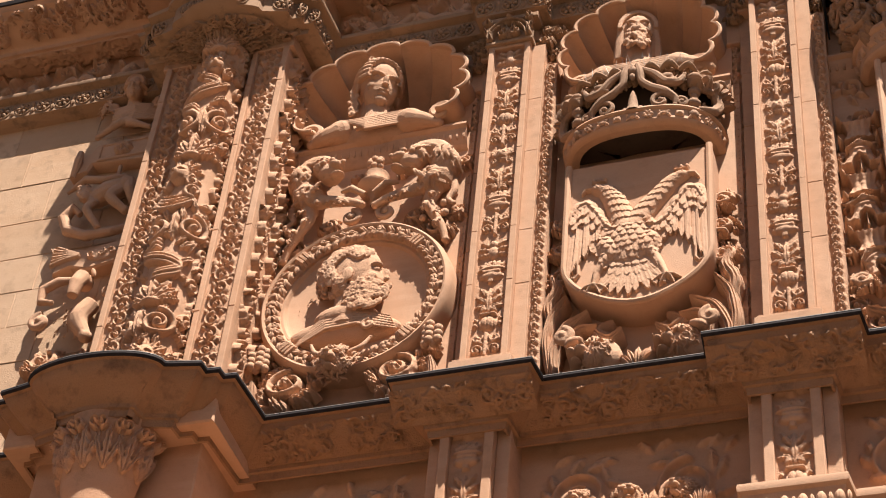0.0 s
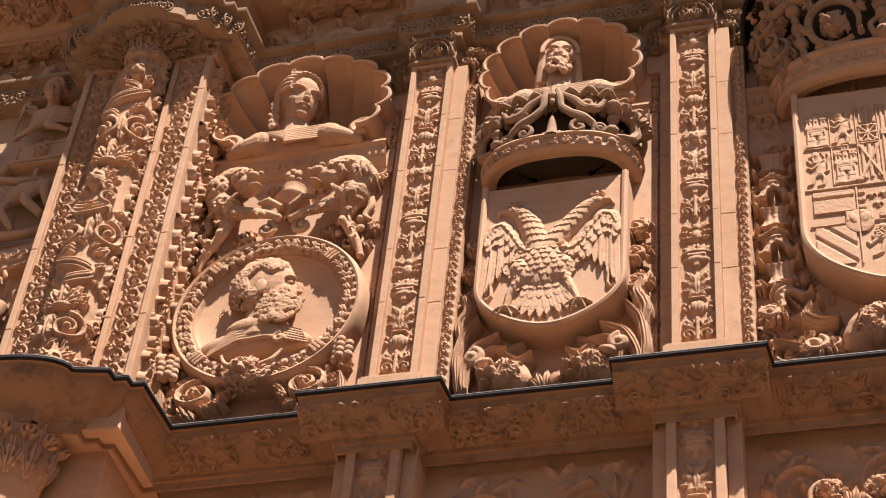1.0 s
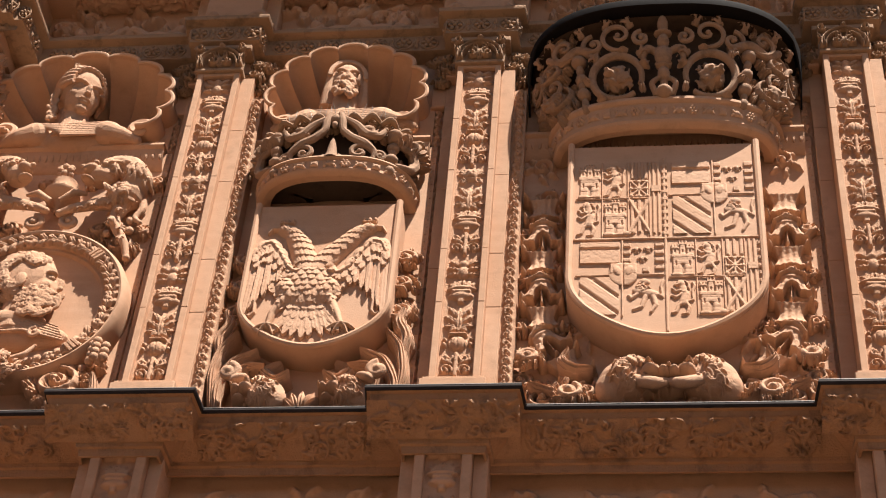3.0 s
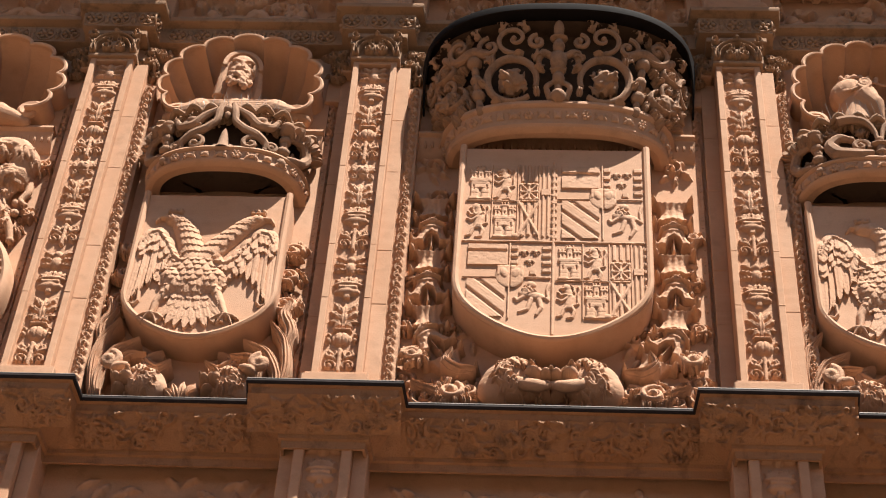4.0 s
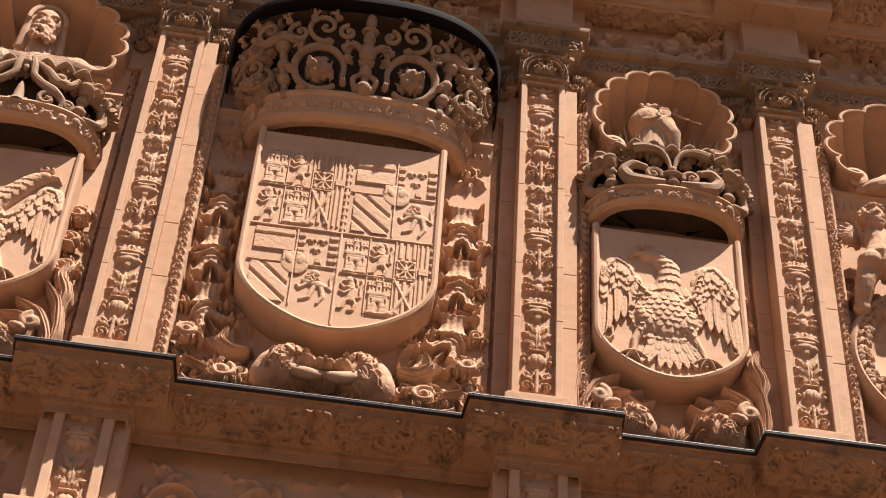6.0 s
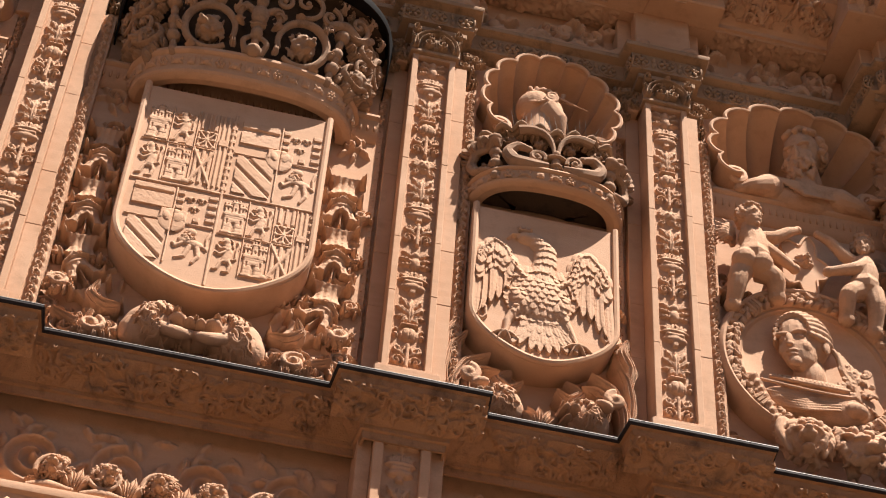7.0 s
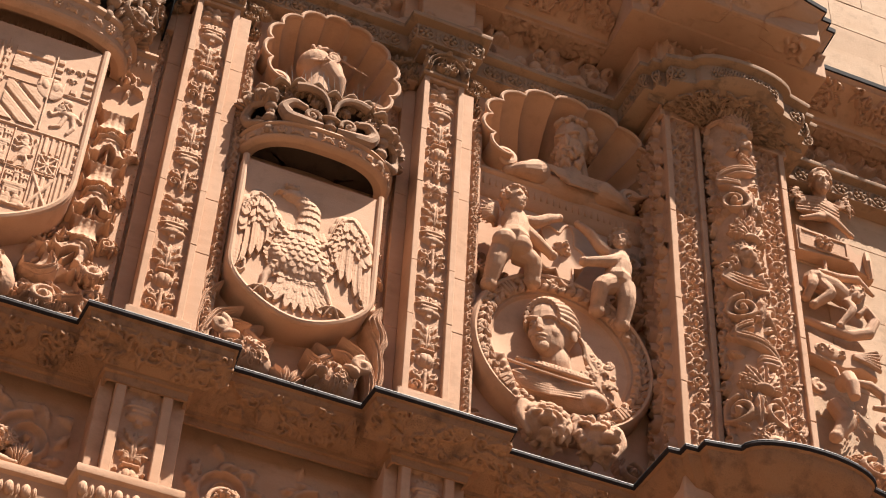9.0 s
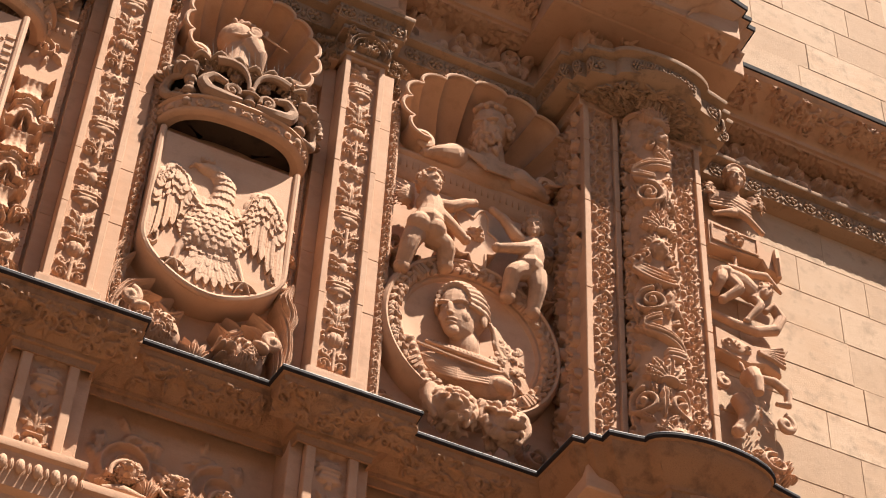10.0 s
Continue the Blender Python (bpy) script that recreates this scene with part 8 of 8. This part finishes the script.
def low_fill(r, rng):
    n = max(1, int(r.w / 0.42))
    for i in range(n):
        cx, sg = -r.w / 2 + (i + 0.5) * r.w / n, 1 if i % 2 else -1
        r.spiral(cx, r.h * 0.5, 0.17, 1.9, 90 * sg, sg, 0.020, 0.050)
        for k in range(9):
            a = 40 * k + rng.uniform(-12, 12)
            r.leaf(cx + 0.15 * math.cos(radians(a)), r.h * 0.5 + 0.15 * math.sin(radians(a)), a + 55 * sg, rng.uniform(0.10, 0.17), 0.032, 0.045, 0.5 * sg, 0.4, 4)
        for k in range(8):
            r.leaf(cx + rng.uniform(-0.2, 0.2), rng.choice((0.04, r.h - 0.10)) + rng.uniform(-0.03, 0.05), rng.uniform(0, 360), 0.12, 0.026, 0.036, rng.uniform(-0.6, 0.6))


def soffit_fill(r, rng):
    for _ in range(int(r.w * 44)):
        cx, cz, s = rng.uniform(-r.w / 2, r.w / 2), rng.uniform(0.02, r.h - 0.02), rng.choice((-1, 1))
        if rng.random() < 0.4:
            r.spiral(cx, cz, rng.uniform(0.03, 0.06), 1.3, rng.uniform(0, 360), s, 0.010, 0.024, False)
        for k in range(3):
            r.leaf(cx, cz, rng.uniform(0, 360), rng.uniform(0.05, 0.11), 0.018, rng.uniform(0.014, 0.03), rng.uniform(-0.7, 0.7))


up = bpy.data.objects["cornice_top"]
lowc = bpy.data.objects["cornice_low"]
lowwall = bpy.data.objects["wall_low"]
spans = [(-7.3, -5.6), (-4.28, -3.22), (-2.62, -1.45), (-0.85, 0.945), (1.545, 2.545), (3.145, 4.2), (5.55, 7.3)]
for i, (x0, x1) in enumerate(spans):
    yy = 0.215
    carve("frieze_relief", x1 - x0, 0.52, flat_at((x0 + x1) / 2, yy, 12.30), STONE, up, frieze_fill, 0.009, "shaded frieze of scrolls and figures", 100 + i)
    carve("frieze_soffit", x1 - x0, 0.20, lambda X, Z, H, c=(x0 + x1) / 2: (c + X, 0.005 + Z, 12.777 - H * 1.4), STONE, up, soffit_fill, 0.009, "", 130 + i)
    carve("frieze_relief", x1 - x0, 0.62, flat_at((x0 + x1) / 2, 0.128, 7.67), STONE, lowwall, low_fill, 0.009, "shaded frieze of low scrolls", 120 + i)


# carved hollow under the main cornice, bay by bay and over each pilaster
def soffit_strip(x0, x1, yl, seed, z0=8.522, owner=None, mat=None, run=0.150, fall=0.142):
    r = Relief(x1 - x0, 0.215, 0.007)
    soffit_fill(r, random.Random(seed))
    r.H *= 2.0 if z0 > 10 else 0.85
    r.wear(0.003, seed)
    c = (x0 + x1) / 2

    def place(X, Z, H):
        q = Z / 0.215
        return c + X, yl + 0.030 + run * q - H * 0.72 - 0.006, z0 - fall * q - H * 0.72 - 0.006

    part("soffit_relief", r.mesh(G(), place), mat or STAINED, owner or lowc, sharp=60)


low_spans = [(PIERS[0] + 0.80, PILASTERS[0] - 0.43), (PILASTERS[0] + 0.43, PILASTERS[1] - 0.43), (PILASTERS[1] + 0.43, PILASTERS[2] - 0.43), (PILASTERS[2] + 0.43, PILASTERS[3] - 0.43), (PILASTERS[3] + 0.43, PIERS[1] - 0.80)]
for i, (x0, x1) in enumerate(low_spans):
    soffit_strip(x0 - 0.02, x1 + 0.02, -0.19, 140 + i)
for i, (x0, x1) in enumerate(low_spans + [(PIERS[1] + 0.82, 7.4), (-7.4, PIERS[0] - 0.82)]):
    soffit_strip(x0 - 0.02, x1 + 0.02, -0.30, 160 + i, 13.0, up, STONE, 0.24, 0.13)
for i, c in enumerate(PILASTERS):
    soffit_strip(c - 0.41, c + 0.41, -0.48, 170 + i, 13.0, up, STONE, 0.24, 0.13)
    soffit_strip(c - 0.41, c + 0.41, -0.36, 150 + i)


# figures lying on the rosette band, caught by the sun
def reclining(cx, y, z, s, seed):
    rng = random.Random(seed)
    g = G()
    g.ell((cx, y, z + 0.06), (0.13, 0.06, 0.05), s * -12, n=14)
    g.ell((cx - s * 0.14, y - 0.01, z + 0.12), (0.05, 0.05, 0.055), n=12)
    limb(g, [(cx + s * 0.10, y, z + 0.06), (cx + s * 0.20, y - 0.03, z + 0.14), (cx + s * 0.28, y, z + 0.03)], [0.05, 0.04, 0.024])
    limb(g, [(cx - s * 0.08, y - 0.02, z + 0.09), (cx - s * 0.16, y - 0.05, z + 0.02)], [0.03, 0.024])
    for k in range(5):
        g.ell((cx + rng.uniform(-0.25, 0.25), y + 0.02, z + rng.uniform(0.02, 0.07)), (0.04, 0.035, 0.04), n=8, m=6)
    ornament("frieze_figure", g, "small reclining figure on the rosette band", "statue", "figures on the band", 0.008)


for i, (cx, y, s) in enumerate(((-6.6, 0.09, 1), (-6.1, 0.09, -1), (-3.9, 0.13, 1), (-3.45, 0.13, -1), (-2.92, 0.02, 1), (-2.2, 0.13, 1), (-1.85, 0.13, -1), (-1.15, 0.02, -1), (1.245, 0.02, 1), (1.8, 0.13, 1), (2.12, 0.13, -1), (2.4, 0.13, 1), (2.845, 0.02, 1), (3.3, 0.13, -1), (3.7, 0.13, 1), (5.75, 0.09, 1), (6.2, 0.09, -1), (6.6, 0.09, 1), (7.0, 0.09, -1))):
    reclining(cx, y, 12.29, s, 200 + i)


# ---- head of the storey below ----
def lower_band():
    band = thing("cornice_eggs", "golden stone band with egg-and-dart moulding", "cornice", kind="structure")
    path = lip_path(-0.10, -0.25, -0.46, 0.13, 0.29)
    part("moulding", G().sweep(path, [(0.2, 7.28), (0.10, 7.33), (0.09, 7.39), (0.05, 7.41), (0.03, 7.53), (0.02, 7.59), (0.0, 7.605), (-0.004, 7.63), (0.0, 7.65), (0.5, 7.66)]), STONE, band)
    egg = mesh_of("egg", G().ell((0, 0, 0), (0.026, 0.026, 0.042), n=9, m=7), STONE)
    dart = mesh_of("dart", G().leaf((0, 0.0, 0.03), -90, 0.075, 0.014, 0, 0.012, 0.01), STONE)
    for x0, x1, y in [(a, b, -0.10) for a, b in low_spans] + [(c - 0.27, c + 0.27, -0.25) for c in PILASTERS]:
        n = int((x1 - x0) / 0.085)
        for i in range(n):
            for mesh, q in ((egg, 0.5), (dart, 1.0)):
                ob = new(mesh.name, mesh)
                ob.parent = band
                ob.location = (x0 + (i + q) * (x1 - x0) / n, y + 0.022, 7.52)


lower_band()
for c in PILASTERS:
    t = thing("pedestal_block", "short stone pedestal with a sunk carved panel under the cornice", "pedestal", "pedestals of the storey below")
    for s in (-1, 1):
        a, b = sorted((s * 0.10, s * 0.155))
        part("frame", G().box(c + a, c + b, -0.14, 0.3, 7.65, 8.40, 0.005), STONE, t)
        a, b = sorted((s * 0.155, s * 0.235))
        part("side", G().box(c + a, c + b, -0.08, 0.3, 7.65, 8.40, 0.005), STONE, t)
    carve("carved_panel", 0.205, 0.73, flat_at(c, -0.10, 7.67), CARVED, t, candelabrum, 0.005, "", 5)
rng = random.Random(77)
for i, (x0, x1) in enumerate(low_spans[1:4]):
    n = 5 if x1 - x0 > 1.2 else 3
    for k in range(n):
        x = (x0 + x1) / 2 + (k - (n - 1) / 2) * 0.27
        sg = 1 if k % 2 else -1
        g = lion(G(), (x, -0.03, 7.83), 0.52, 15 * sg, 0, 40 + k)
        acanthus(g, (x, 0.0, 7.82), 0.085, sg, 60 * k, 30 + k, 0.016, 8)
        g.volute((x, -0.04, 7.82), 0.10, 0.9, 200, 0.014, sg)
        for q in range(4):
            g.leaf((x + 0.11, 0.0, 7.69), 50 + 25 * q, 0.20 - 0.02 * abs(q - 1), 0.026, 0.5 - 0.3 * q, 0.06, 0.02, 2)
        limb(g, [(x - 0.12, -0.03, 7.69), (x - 0.02, -0.05, 7.70), (x + 0.10, -0.04, 7.70)], [0.020, 0.030, 0.014])
        ornament("crest_carving", g, "sunlit scroll and beast on the lower band", "carving", "cresting of the lower band")
for c in PIERS:
    t = thing("column_capital", "leafy capital of a lower column under the cornice", "capital", "lower column capitals")
    part("bell", G().lathe([(0.31, 8.36), (0.30, 8.28), (0.27, 8.20), (0.24, 8.05), (0.21, 7.9), (0.2, 7.0)], c, -0.42, 30, 180, 360), CARVED, t)
    for k in range(7):
        a = radians(190 + 26.6 * k)
        r = Relief(0.17, 0.34, 0.006)
        for q in (-1, 1):
            r.leaf(q * 0.01, 0.02, 90 - q * 22, 0.22, 0.030, 0.050, q * 0.4, 0.4, 4)
            r.spiral(q * 0.050, 0.27, 0.032, 1.4, 270, -q, 0.010, 0.055)
        r.leaf(0, 0.01, 90, 0.26, 0.036, 0.062, 0, 0.4, 4)
        r.wear(0.003, k)

        def place(X, Z, H):
            w = a + X / 0.28
            d = 0.235 + 0.075 * (Z / 0.34) ** 2 + H
            return c + d * np.cos(w), -0.42 + d * np.sin(w), 7.99 + Z

        part("leaf", r.mesh(G(), place, 0.004), CARVED, t, sharp=60)


# ---- ashlar walls beyond the piers ----
def ashlar(name, x0, x1, z0, z1, y, seed, label):
    w = thing(name, label, "wall", kind="structure")
    rng = random.Random(seed)
    part("mortar", G().box(x0, x1, y + 0.006, 0.73, z0, z1, 0.0), ASHLAR, w)
    z = z0
    while z < z1 - 0.05:
        h = min(rng.choice((0.33, 0.36, 0.39)), z1 - z)
        x = x0 - rng.uniform(0, 0.5)
        while x < x1:
            L = rng.uniform(0.55, 0.95)
            a, b = max(x, x0), min(x + L, x1)
            if b - a > 0.06:
                part("ashlar_block", G().box(a + 0.0012, b - 0.0012, y + rng.uniform(-0.004, 0.004), y + 0.06, z + 0.0012, z + h - 0.0012, rng.uniform(0.002, 0.006)), ASHLAR, w, smooth=False)
            x += L
        z += h


ashlar("wall_right", 5.32, 7.72, 8.5, 12.06, OUTER, 5, "lit wall of large pale sandstone blocks")
ashlar("wall_left", -7.60, -5.40, 8.5, 12.06, OUTER, 6, "lit wall of large pale sandstone blocks")
ashlar("wall_upper", 5.6, 7.73, 13.1, 16.4, OUTER + 0.05, 7, "sunlit sandstone blocks above the top cornice")
